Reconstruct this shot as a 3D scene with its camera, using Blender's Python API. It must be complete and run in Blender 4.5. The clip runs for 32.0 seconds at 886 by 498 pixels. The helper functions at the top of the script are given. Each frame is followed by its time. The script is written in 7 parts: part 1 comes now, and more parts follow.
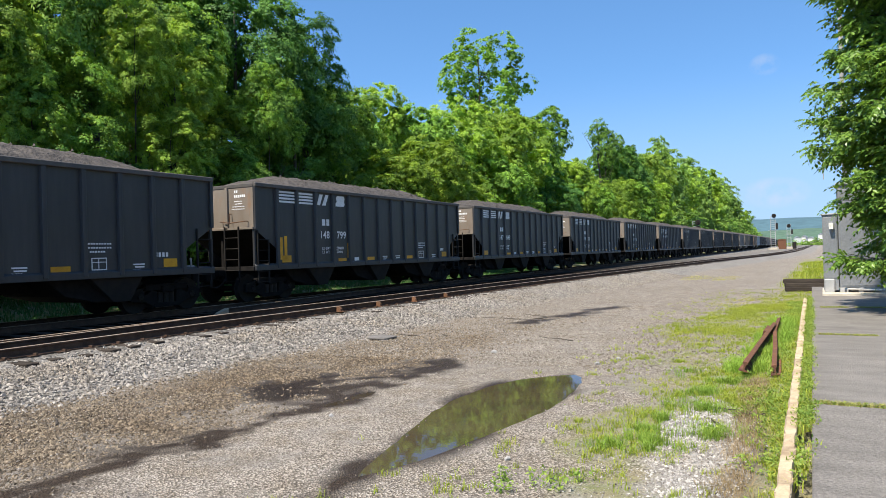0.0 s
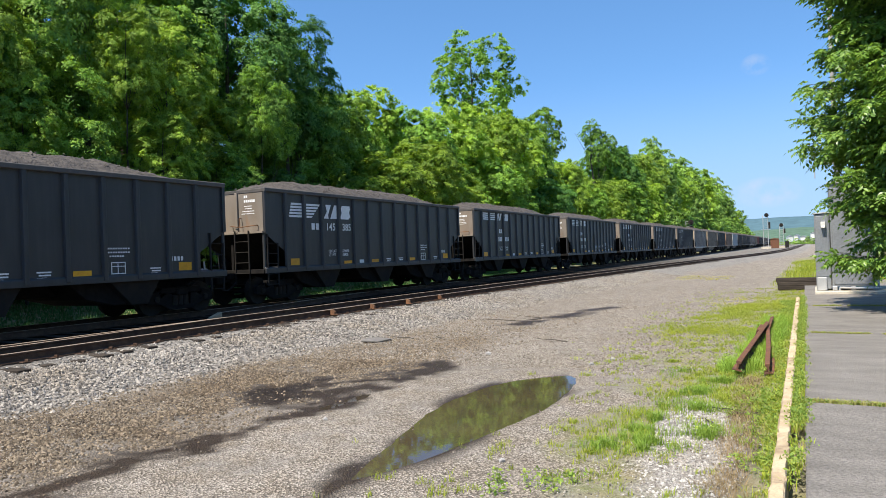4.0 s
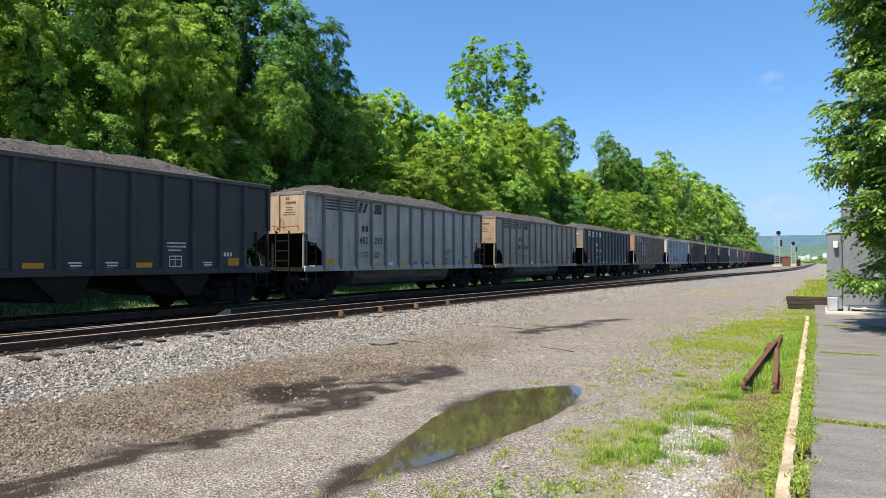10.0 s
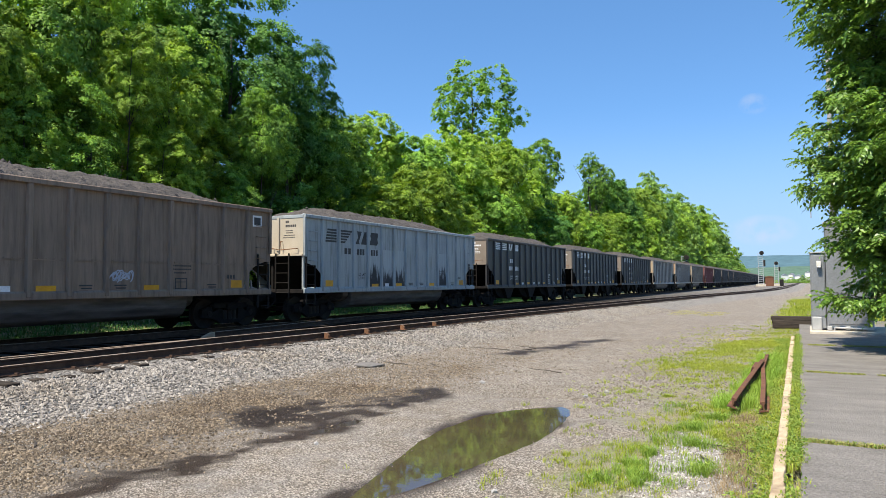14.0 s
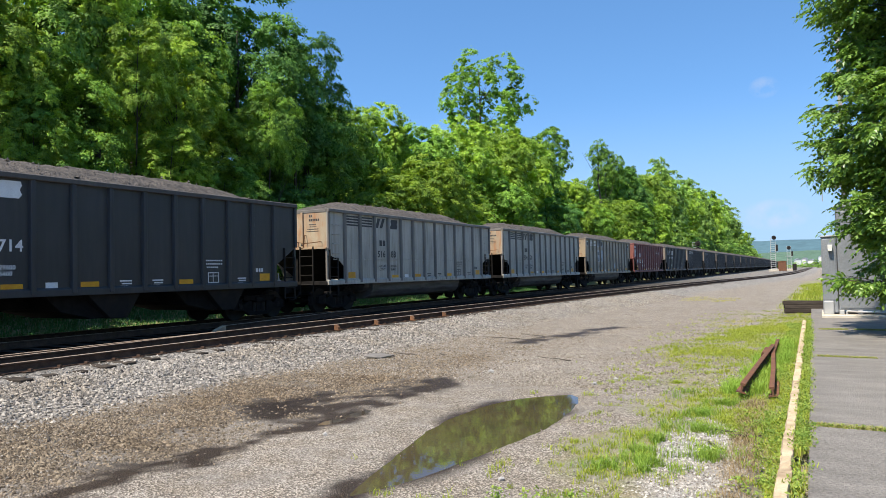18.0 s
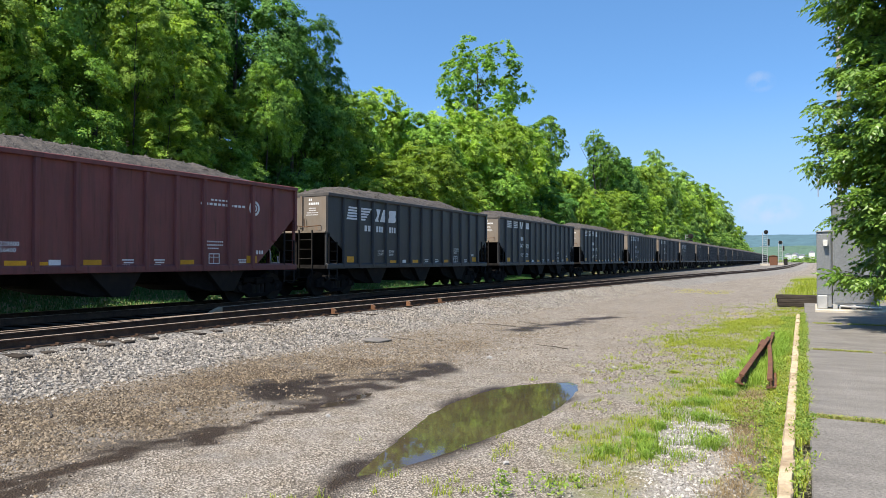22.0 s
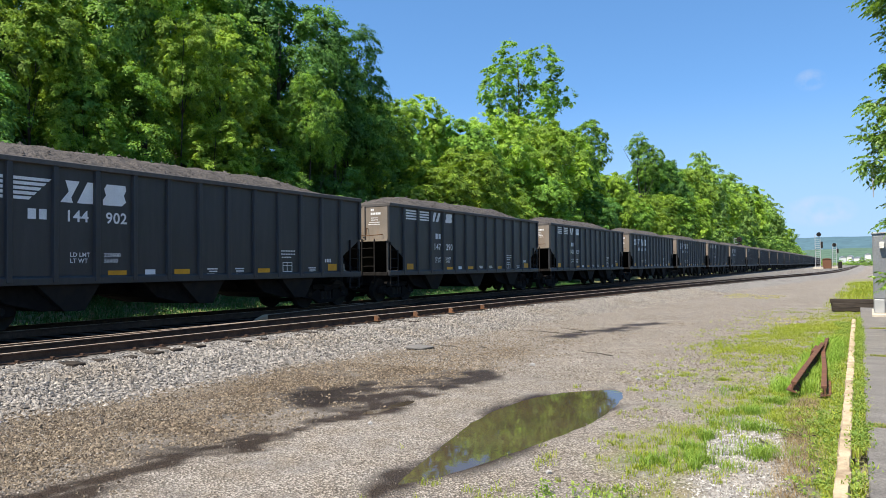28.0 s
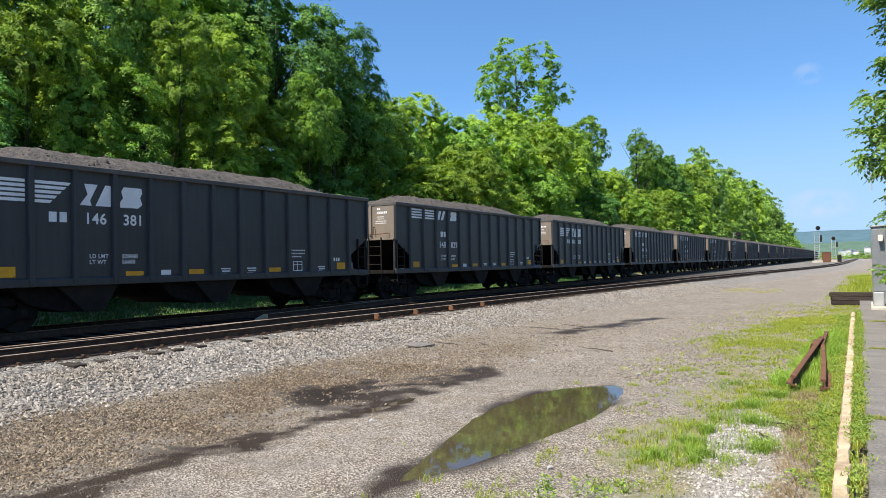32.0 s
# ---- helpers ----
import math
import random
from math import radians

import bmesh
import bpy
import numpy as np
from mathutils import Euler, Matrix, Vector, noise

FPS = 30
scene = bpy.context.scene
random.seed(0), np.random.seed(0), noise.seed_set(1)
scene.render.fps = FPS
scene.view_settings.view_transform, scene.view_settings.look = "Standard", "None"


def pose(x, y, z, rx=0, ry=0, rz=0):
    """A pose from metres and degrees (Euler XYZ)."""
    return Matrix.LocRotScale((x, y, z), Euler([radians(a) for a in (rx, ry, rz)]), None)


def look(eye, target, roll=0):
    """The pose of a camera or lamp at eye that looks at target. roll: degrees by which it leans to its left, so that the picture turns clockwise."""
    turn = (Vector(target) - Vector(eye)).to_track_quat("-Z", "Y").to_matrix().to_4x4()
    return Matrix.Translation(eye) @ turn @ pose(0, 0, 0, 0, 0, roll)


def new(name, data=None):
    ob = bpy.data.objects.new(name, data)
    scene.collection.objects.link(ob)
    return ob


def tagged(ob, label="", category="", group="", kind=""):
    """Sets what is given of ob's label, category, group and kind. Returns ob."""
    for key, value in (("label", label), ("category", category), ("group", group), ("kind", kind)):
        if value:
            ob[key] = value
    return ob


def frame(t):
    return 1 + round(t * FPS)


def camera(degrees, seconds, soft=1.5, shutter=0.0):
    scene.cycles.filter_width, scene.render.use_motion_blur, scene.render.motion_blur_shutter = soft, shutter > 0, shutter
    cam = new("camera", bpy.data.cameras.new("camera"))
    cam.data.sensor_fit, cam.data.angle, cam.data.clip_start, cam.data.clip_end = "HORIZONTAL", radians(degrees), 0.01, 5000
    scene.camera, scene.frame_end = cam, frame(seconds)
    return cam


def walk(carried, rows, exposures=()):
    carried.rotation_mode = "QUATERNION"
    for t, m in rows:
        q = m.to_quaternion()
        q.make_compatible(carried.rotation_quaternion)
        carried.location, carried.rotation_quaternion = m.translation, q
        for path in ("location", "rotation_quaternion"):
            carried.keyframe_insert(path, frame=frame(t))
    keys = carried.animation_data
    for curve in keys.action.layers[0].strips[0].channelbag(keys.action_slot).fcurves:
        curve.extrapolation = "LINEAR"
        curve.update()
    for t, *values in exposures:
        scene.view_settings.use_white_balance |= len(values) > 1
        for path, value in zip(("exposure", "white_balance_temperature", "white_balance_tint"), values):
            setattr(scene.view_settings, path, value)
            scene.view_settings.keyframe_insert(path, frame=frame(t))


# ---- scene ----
# World: metres, z = 0 at the top of the rails, +y along the track, +x towards the platform.
cam = camera(63.78, 32.0, 0.85)

# seconds, eye x y z, yaw to the left of the track, pitch, lean to the left (degrees)
PATH = [
    (0, 0.014, -0.031, 1.408, 28.10, 0.35, -1.69),
    (0.5, 0.018, -0.034, 1.411, 28.16, 0.18, -1.96),
    (1, 0.017, -0.036, 1.410, 28.38, 0.12, -1.82),
    (1.5, 0.020, -0.032, 1.411, 28.43, -0.08, -1.83),
    (2, 0.008, -0.030, 1.406, 28.34, -0.00, -1.96),
    (2.5, 0.009, -0.028, 1.401, 28.48, 0.23, -1.97),
    (3, 0.012, -0.026, 1.402, 28.54, 0.70, -1.95),
    (3.5, 0.010, -0.028, 1.411, 28.38, 0.71, -2.11),
    (4, 0.022, -0.015, 1.406, 27.62, 0.50, -2.19),
    (4.5, 0.021, -0.017, 1.407, 27.76, 0.48, -2.17),
    (6.5, 0.019, -0.024, 1.414, 28.07, 0.28, -1.99),
    (7, 0.018, -0.041, 1.415, 28.86, 0.31, -1.52),
    (7.5, 0.001, -0.042, 1.409, 30.36, 0.47, -0.89),
    (8, 0.007, -0.049, 1.407, 31.05, 0.64, -0.83),
    (8.5, 0.011, -0.057, 1.405, 30.85, 0.84, -0.87),
    (9, 0.017, -0.060, 1.401, 29.91, 2.08, -1.33),
    (9.5, 0.021, -0.055, 1.397, 28.83, 1.80, -0.94),
    (10, 0.020, -0.060, 1.403, 28.36, 0.95, -0.03),
    (10.5, 0.029, -0.066, 1.411, 28.47, 0.81, -0.51),
    (11, 0.024, -0.052, 1.404, 28.50, 0.74, -0.83),
    (11.5, 0.022, -0.046, 1.399, 28.38, 0.78, -0.64),
    (12, 0.012, -0.045, 1.391, 28.30, 0.69, -0.44),
    (12.5, 0.007, -0.044, 1.384, 27.89, 0.66, -0.42),
    (13, 0.007, -0.038, 1.389, 27.86, 0.56, -0.02),
    (13.5, -0.007, -0.013, 1.386, 26.94, 1.17, -0.06),
    (14, -0.009, -0.027, 1.401, 27.23, 2.66, -0.28),
    (14.5, 0.010, -0.034, 1.408, 28.91, 3.30, -0.28),
    (16.5, 0.013, -0.071, 1.391, 30.07, 2.53, 0.44),
    (17, 0.015, -0.062, 1.384, 29.32, 2.13, -0.26),
    (17.5, 0.024, -0.040, 1.380, 28.53, 1.85, -0.23),
    (18, 0.051, -0.000, 1.393, 28.08, 1.90, -1.24),
    (18.5, 0.086, 0.015, 1.398, 28.64, 1.79, -1.03),
    (19, 0.094, 0.006, 1.398, 30.13, 1.42, -0.23),
    (19.5, 0.067, -0.009, 1.386, 30.12, 1.05, 0.32),
    (20, 0.042, -0.019, 1.386, 28.94, 0.88, 0.51),
    (20.5, 0.006, -0.038, 1.378, 27.91, 0.84, -0.28),
    (21, -0.038, -0.068, 1.373, 27.73, 0.83, -0.19),
    (21.5, -0.075, -0.082, 1.371, 27.45, 0.81, 0.16),
    (22, -0.083, -0.090, 1.372, 27.50, 0.85, 0.04),
    (22.5, -0.086, -0.089, 1.374, 27.50, 0.97, 0.10),
    (23, -0.088, -0.096, 1.376, 27.66, 1.13, -0.02),
    (23.5, -0.078, -0.097, 1.376, 27.73, 1.21, -0.31),
    (24, -0.070, -0.103, 1.376, 27.81, 1.27, -0.68),
    (24.5, -0.070, -0.102, 1.384, 27.90, 1.22, -0.71),
    (26.5, -0.068, -0.095, 1.381, 28.61, 1.36, -1.06),
    (27, -0.068, -0.058, 1.383, 29.99, 1.35, -1.17),
    (27.5, -0.065, -0.046, 1.379, 30.75, 1.37, -0.72),
    (28, -0.070, -0.051, 1.378, 30.94, 1.38, -0.49),
    (28.5, -0.072, -0.068, 1.382, 31.52, 1.34, -0.21),
    (29, -0.059, -0.072, 1.381, 31.52, 1.06, -0.63),
    (29.5, -0.057, -0.073, 1.379, 31.36, 1.03, -0.71),
    (30, -0.048, -0.075, 1.379, 31.30, 0.97, -0.68),
    (30.5, -0.058, -0.069, 1.379, 31.31, 0.89, -0.82),
    (31, -0.063, -0.062, 1.384, 31.19, 0.84, -0.77),
    (31.5, -0.061, -0.061, 1.381, 31.09, 1.00, -0.81),
    (32, -0.057, -0.068, 1.377, 30.90, 1.19, -1.10),
]


def eye_pose(x, y, z, yaw, pitch, lean):
    return pose(x, y, z, 0, 0, yaw) @ pose(0, 0, 0, 90 + pitch) @ pose(0, 0, 0, 0, 0, lean)


walk(cam, [(row[0], eye_pose(*row[1:])) for row in PATH], exposures=[(0.0, 0.8), (32.0, 0.8)])

# ---- light: clear morning sky, sun behind the camera and a little to the left of the track ----
SUN_EL, SUN_AZ = 58.0, 16.0
world = bpy.data.worlds.new("sky")
scene.world = world
world.use_nodes = True
sky = world.node_tree.nodes.new("ShaderNodeTexSky")
sky.sky_type = 'NISHITA'
sky.sun_disc = False
sky.sun_elevation = radians(SUN_EL)
sky.sun_rotation = radians(180 + SUN_AZ)
sky.altitude, sky.air_density, sky.dust_density, sky.ozone_density = 700.0, 1.0, 0.0, 3.0
deepen = world.node_tree.nodes.new("ShaderNodeHueSaturation")
deepen.inputs["Hue"].default_value = 0.497
deepen.inputs["Saturation"].default_value = 1.15
# clear air without a white haze band: the sky's lowest eight degrees are left out
where = world.node_tree.nodes.new("ShaderNodeTexCoord")
raise_up = world.node_tree.nodes.new("ShaderNodeVectorMath")
raise_up.operation, raise_up.inputs[1].default_value = 'ADD', (0.0, 0.0, 0.14)
unit = world.node_tree.nodes.new("ShaderNodeVectorMath")
unit.operation = 'NORMALIZE'
world.node_tree.links.new(where.outputs["Generated"], raise_up.inputs[0])
world.node_tree.links.new(raise_up.outputs[0], unit.inputs[0])
world.node_tree.links.new(unit.outputs[0], sky.inputs[0])
world.node_tree.links.new(sky.outputs[0], deepen.inputs["Color"])
# two thin wisps of cloud low over the ridge
height_ = world.node_tree.nodes.new("ShaderNodeSeparateXYZ")
world.node_tree.links.new(where.outputs["Generated"], height_.inputs[0])
pale = world.node_tree.nodes.new("ShaderNodeMapRange")
pale.interpolation_type = 'SMOOTHSTEP'
for i_, v_ in enumerate((0.0, 0.24, 0.8, 0.0), 1):
    pale.inputs[i_].default_value = v_
world.node_tree.links.new(height_.outputs[2], pale.inputs[0])
summer = world.node_tree.nodes.new("ShaderNodeMix")
summer.data_type = 'RGBA'
summer.inputs[7].default_value = (1.95, 2.7, 3.65, 1)
world.node_tree.links.new(pale.outputs[0], summer.inputs[0])
world.node_tree.links.new(deepen.outputs[0], summer.inputs[6])
above = summer.outputs[2]
for heading, rise, wide, tall, amount in ((-3.0, 3.7, 2.6, 1.2, 0.6), (-3.4, 12.9, 1.1, 0.8, 0.5)):
    a_, e_ = radians(heading), radians(rise)
    side_, ahead_ = (math.cos(a_), -math.sin(a_), 0.0), (math.sin(a_) * math.cos(e_), math.cos(a_) * math.cos(e_), math.sin(e_))
    dots = []
    for axis_, span in ((side_, wide), ((0.0, 0.0, 1.0), tall)):
        dn = world.node_tree.nodes.new("ShaderNodeVectorMath")
        dn.operation, dn.inputs[1].default_value = 'DOT_PRODUCT', axis_
        off = world.node_tree.nodes.new("ShaderNodeVectorMath")
        off.operation, off.inputs[1].default_value = 'SUBTRACT', ahead_
        world.node_tree.links.new(where.outputs["Generated"], off.inputs[0])
        world.node_tree.links.new(off.outputs[0], dn.inputs[0])
        sq = world.node_tree.nodes.new("ShaderNodeMath")
        sq.operation, sq.inputs[1].default_value = 'DIVIDE', radians(span)
        world.node_tree.links.new(dn.outputs["Value"], sq.inputs[0])
        pw = world.node_tree.nodes.new("ShaderNodeMath")
        pw.operation = 'MULTIPLY'
        world.node_tree.links.new(sq.outputs[0], pw.inputs[0])
        world.node_tree.links.new(sq.outputs[0], pw.inputs[1])
        dots.append(pw.outputs[0])
    far_ = world.node_tree.nodes.new("ShaderNodeMath")
    far_.operation = 'ADD'
    for i_ in range(2):
        world.node_tree.links.new(dots[i_], far_.inputs[i_])
    puff = world.node_tree.nodes.new("ShaderNodeTexNoise")
    puff.inputs["Scale"].default_value, puff.inputs["Detail"].default_value = 38.0, 5.0
    world.node_tree.links.new(where.outputs["Generated"], puff.inputs["Vector"])
    body_ = world.node_tree.nodes.new("ShaderNodeMapRange")
    for i_, v_ in enumerate((1.0, 0.0, 0.0, 1.0), 1):
        body_.inputs[i_].default_value = v_
    world.node_tree.links.new(far_.outputs[0], body_.inputs[0])
    torn = world.node_tree.nodes.new("ShaderNodeMapRange")
    for i_, v_ in enumerate((0.36, 0.68, 0.0, amount), 1):
        torn.inputs[i_].default_value = v_
    world.node_tree.links.new(puff.outputs["Fac"], torn.inputs[0])
    both_ = world.node_tree.nodes.new("ShaderNodeMath")
    both_.operation = 'MULTIPLY'
    world.node_tree.links.new(body_.outputs[0], both_.inputs[0])
    world.node_tree.links.new(torn.outputs[0], both_.inputs[1])
    wisp = world.node_tree.nodes.new("ShaderNodeMix")
    wisp.data_type = 'RGBA'
    wisp.inputs[7].default_value = (3.1, 3.2, 3.55, 1)
    world.node_tree.links.new(both_.outputs[0], wisp.inputs[0])
    world.node_tree.links.new(above, wisp.inputs[6])
    above = wisp.outputs[2]
world.node_tree.links.new(above, world.node_tree.nodes["Background"].inputs[0])
world.node_tree.nodes["Background"].inputs[1].default_value = 0.14
sun_data = bpy.data.lights.new("sun", 'SUN')
sun_data.energy, sun_data.angle, sun_data.color = 5.0, radians(0.53), (1.0, 0.918, 0.78)
sun = new("sun", sun_data)
_h = math.cos(radians(SUN_EL))
sun.matrix_world = look((-30 * math.sin(radians(SUN_AZ)) * _h, -30 * math.cos(radians(SUN_AZ)) * _h, 30 * math.sin(radians(SUN_EL))), (0, 0, 0))

rng = np.random.default_rng(7)

# ---------------------------------------------------------------- materials


def nodes_of(name, rough=0.6, metal=0.0, spec=0.5):
    m = bpy.data.materials.new(name)
    m.use_nodes = True
    nt = m.node_tree
    b = nt.nodes["Principled BSDF"]
    b.inputs["Roughness"].default_value = rough
    b.inputs["Metallic"].default_value = metal
    b.inputs["Specular IOR Level"].default_value = spec
    return m, nt, b


def link(nt, a, b):
    nt.links.new(a, b)


def mix_rgb(nt, fac, a, b, mode='MIX'):
    n = nt.nodes.new("ShaderNodeMix")
    n.data_type, n.blend_type = 'RGBA', mode
    for sock, v in ((n.inputs[0], fac), (n.inputs[6], a), (n.inputs[7], b)):
        if isinstance(v, bpy.types.NodeSocket):
            link(nt, v, sock)
        elif isinstance(v, (tuple, list)):
            sock.default_value = (*v, 1)
        else:
            sock.default_value = v
    return n.outputs[2]


def ramp(nt, val, lo, hi):
    n = nt.nodes.new("ShaderNodeMapRange")
    n.inputs[1].default_value, n.inputs[2].default_value = lo, hi
    link(nt, val, n.inputs[0])
    return n.outputs[0]


def coords(nt, scale=(1, 1, 1)):
    tc = nt.nodes.new("ShaderNodeTexCoord")
    mp = nt.nodes.new("ShaderNodeMapping")
    mp.inputs["Scale"].default_value = scale
    link(nt, tc.outputs["Object"], mp.inputs[0])
    return mp.outputs[0]


def noise_tex(nt, vec, scale, detail=4.0, rough=0.55):
    n = nt.nodes.new("ShaderNodeTexNoise")
    n.inputs["Scale"].default_value, n.inputs["Detail"].default_value, n.inputs["Roughness"].default_value = scale, detail, rough
    link(nt, vec, n.inputs["Vector"])
    return n.outputs["Fac"]


def bump(nt, b, height, strength=0.3, dist=0.01):
    n = nt.nodes.new("ShaderNodeBump")
    n.inputs["Strength"].default_value, n.inputs["Distance"].default_value = strength, dist
    link(nt, height, n.inputs["Height"])
    link(nt, n.outputs[0], b.inputs["Normal"])


def scaled(c, k):
    return tuple(min(1.0, v * k) for v in c)


def surface(name, col, col2=None, rough=0.7, metal=0.0, scale=6.0, stretch=(1, 1, 1), lo=0.35, hi=0.7, grain=60.0, bumps=0.25, dist=0.006, spec=0.4, per_object=0.0, deep=0.72):
    """A worn surface: two colours mixed by broad noise, fine grain over it, and a fine relief."""
    m, nt, b = nodes_of(name, rough, metal, spec)
    col2 = col2 or scaled(col, 0.7)
    v = coords(nt, stretch)
    big = ramp(nt, noise_tex(nt, v, scale), lo, hi)
    fine = noise_tex(nt, coords(nt), grain, 3)
    c = mix_rgb(nt, big, col, col2)
    c = mix_rgb(nt, ramp(nt, fine, 0.3, 0.8), c, mix_rgb(nt, 1.0, c, (deep, deep, deep), 'MULTIPLY'))
    if per_object:
        oi = nt.nodes.new("ShaderNodeObjectInfo")
        k = nt.nodes.new("ShaderNodeMapRange")
        k.inputs[3].default_value, k.inputs[4].default_value = 1 - per_object, 1.0
        link(nt, oi.outputs["Random"], k.inputs[0])
        cmb = nt.nodes.new("ShaderNodeCombineColor")
        for i in range(3):
            link(nt, k.outputs[0], cmb.inputs[i])
        c = mix_rgb(nt, 1.0, c, cmb.outputs[0], 'MULTIPLY')
    link(nt, c, b.inputs["Base Color"])
    bump(nt, b, fine, bumps, dist)
    return m


def paint_material(name, col, dust, rust, rust_amount, rough=0.5, streak=0.5, drips=0.0):
    """Weathered wagon paint: dust in vertical streaks, some rust, black coal drips, faint dents."""
    m, nt, b = nodes_of(name, rough, 0.0, 0.5)
    oi = nt.nodes.new("ShaderNodeObjectInfo")
    tc = nt.nodes.new("ShaderNodeTexCoord")
    add = nt.nodes.new("ShaderNodeVectorMath")
    add.operation = 'ADD'
    mul = nt.nodes.new("ShaderNodeVectorMath")
    mul.operation = 'SCALE'
    comb = nt.nodes.new("ShaderNodeCombineXYZ")
    for i in range(3):
        link(nt, oi.outputs["Random"], comb.inputs[i])
    link(nt, comb.outputs[0], mul.inputs[0])
    mul.inputs["Scale"].default_value = 37.0
    link(nt, tc.outputs["Object"], add.inputs[0])
    link(nt, mul.outputs[0], add.inputs[1])
    mp = nt.nodes.new("ShaderNodeMapping")
    mp.inputs["Scale"].default_value = (1.0, 3.5, 0.35)
    link(nt, add.outputs[0], mp.inputs[0])
    streaks = ramp(nt, noise_tex(nt, mp.outputs[0], 2.2, 5), 0.42, 0.78)
    broad = ramp(nt, noise_tex(nt, add.outputs[0], 0.7, 3), 0.3, 0.75)
    fine = noise_tex(nt, add.outputs[0], 45.0, 4)
    mm = nt.nodes.new("ShaderNodeMath")
    mm.operation = 'MULTIPLY'
    link(nt, streaks, mm.inputs[0])
    mm.inputs[1].default_value = streak
    c = mix_rgb(nt, mm.outputs[0], col, dust)
    c = mix_rgb(nt, broad, c, mix_rgb(nt, 1.0, c, (0.7, 0.72, 0.74), 'MULTIPLY'))
    if rust_amount > 0:
        r = ramp(nt, noise_tex(nt, mp.outputs[0], 3.1, 6, 0.65), 0.75 - 0.35 * rust_amount, 0.95 - 0.2 * rust_amount)
        c = mix_rgb(nt, r, c, rust)
    if drips > 0:
        run = nt.nodes.new("ShaderNodeMapping")
        run.inputs["Scale"].default_value = (1.0, 5.5, 0.4)
        link(nt, add.outputs[0], run.inputs[0])
        wet = nt.nodes.new("ShaderNodeMath")
        wet.operation = 'MULTIPLY'
        link(nt, ramp(nt, noise_tex(nt, run.outputs[0], 1.3, 6, 0.6), 0.52, 0.72), wet.inputs[0])
        wet.inputs[1].default_value = drips
        c = mix_rgb(nt, wet.outputs[0], c, mix_rgb(nt, 1.0, c, (0.3, 0.29, 0.28), 'MULTIPLY'))
    c = mix_rgb(nt, ramp(nt, fine, 0.35, 0.85), c, mix_rgb(nt, 1.0, c, (0.8, 0.8, 0.8), 'MULTIPLY'))
    link(nt, c, b.inputs["Base Color"])
    bump(nt, b, noise_tex(nt, add.outputs[0], 1.6, 2), 0.35, 0.02)
    return m


def leaf_material(name, a, b_, translucent=0.4, gloss=0.25, clump_shade=0.0):
    m, nt, p = nodes_of(name, 0.55 if gloss < 0.3 else 0.38, 0.0, gloss)
    geo = nt.nodes.new("ShaderNodeNewGeometry")
    oi = nt.nodes.new("ShaderNodeObjectInfo")
    c = mix_rgb(nt, geo.outputs["Random Per Island"], a, b_)
    big = ramp(nt, noise_tex(nt, coords(nt), 0.45, 2), 0.35, 0.7)
    c = mix_rgb(nt, big, c, mix_rgb(nt, 1.0, c, (0.78, 0.86, 0.8), 'MULTIPLY'))
    # clump-scale noise paints sunlit and shaded clumps into the leaf colour
    if clump_shade:
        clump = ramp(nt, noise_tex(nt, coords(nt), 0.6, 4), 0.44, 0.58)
        c = mix_rgb(nt, clump, mix_rgb(nt, 1.0, c, (1.25, 1.18, 1.05), 'MULTIPLY'), mix_rgb(nt, 1.0, c, (1 - clump_shade * 1.1, 1 - clump_shade, 1 - clump_shade), 'MULTIPLY'))
    k = nt.nodes.new("ShaderNodeMapRange")
    k.inputs[3].default_value, k.inputs[4].default_value = 0.9, 1.25
    link(nt, oi.outputs["Random"], k.inputs[0])
    cmb = nt.nodes.new("ShaderNodeCombineColor")
    for i in range(3):
        link(nt, k.outputs[0], cmb.inputs[i])
    c = mix_rgb(nt, 1.0, c, cmb.outputs[0], 'MULTIPLY')
    link(nt, c, p.inputs["Base Color"])
    tr = nt.nodes.new("ShaderNodeBsdfTranslucent")
    link(nt, mix_rgb(nt, 1.0, c, (1.15, 1.1, 0.55), 'MULTIPLY'), tr.inputs[0])
    mx = nt.nodes.new("ShaderNodeMixShader")
    mx.inputs[0].default_value = translucent
    link(nt, p.outputs[0], mx.inputs[1])
    link(nt, tr.outputs[0], mx.inputs[2])
    link(nt, mx.outputs[0], nt.nodes["Material Output"].inputs[0])
    return m


M = {}
# a little haze is put into the light, yellow and far leaf colours
M["leaf_a"] = leaf_material("leaf_light", (0.275, 0.455, 0.08), (0.145, 0.285, 0.055), 0.42, clump_shade=0.4)
M["leaf_right"] = leaf_material("leaf_compound", (0.27, 0.42, 0.07), (0.1, 0.21, 0.04), 0.38, 0.5)
M["weed"] = leaf_material("weed_leaf", (0.36, 0.44, 0.09), (0.18, 0.29, 0.06), 0.4)
# brush leaves darkened: the shade below the trees is put into their colour
M["leaf_brush_shade"] = leaf_material("leaf_brush_shade", (0.07, 0.14, 0.04), (0.04, 0.09, 0.028), 0.3)
M["leaf_b"] = leaf_material("leaf_dark", (0.18, 0.36, 0.08), (0.085, 0.21, 0.05), 0.38, clump_shade=0.4)
M["leaf_c"] = leaf_material("leaf_yellow", (0.385, 0.53, 0.09), (0.22, 0.365, 0.06), 0.47, clump_shade=0.3)
M["leaf_far"] = leaf_material("leaf_far", (0.31, 0.47, 0.12), (0.19, 0.33, 0.08), 0.4, clump_shade=0.3)
M["grass"] = leaf_material("grass_blade", (0.45, 0.48, 0.07), (0.27, 0.35, 0.045), 0.4)
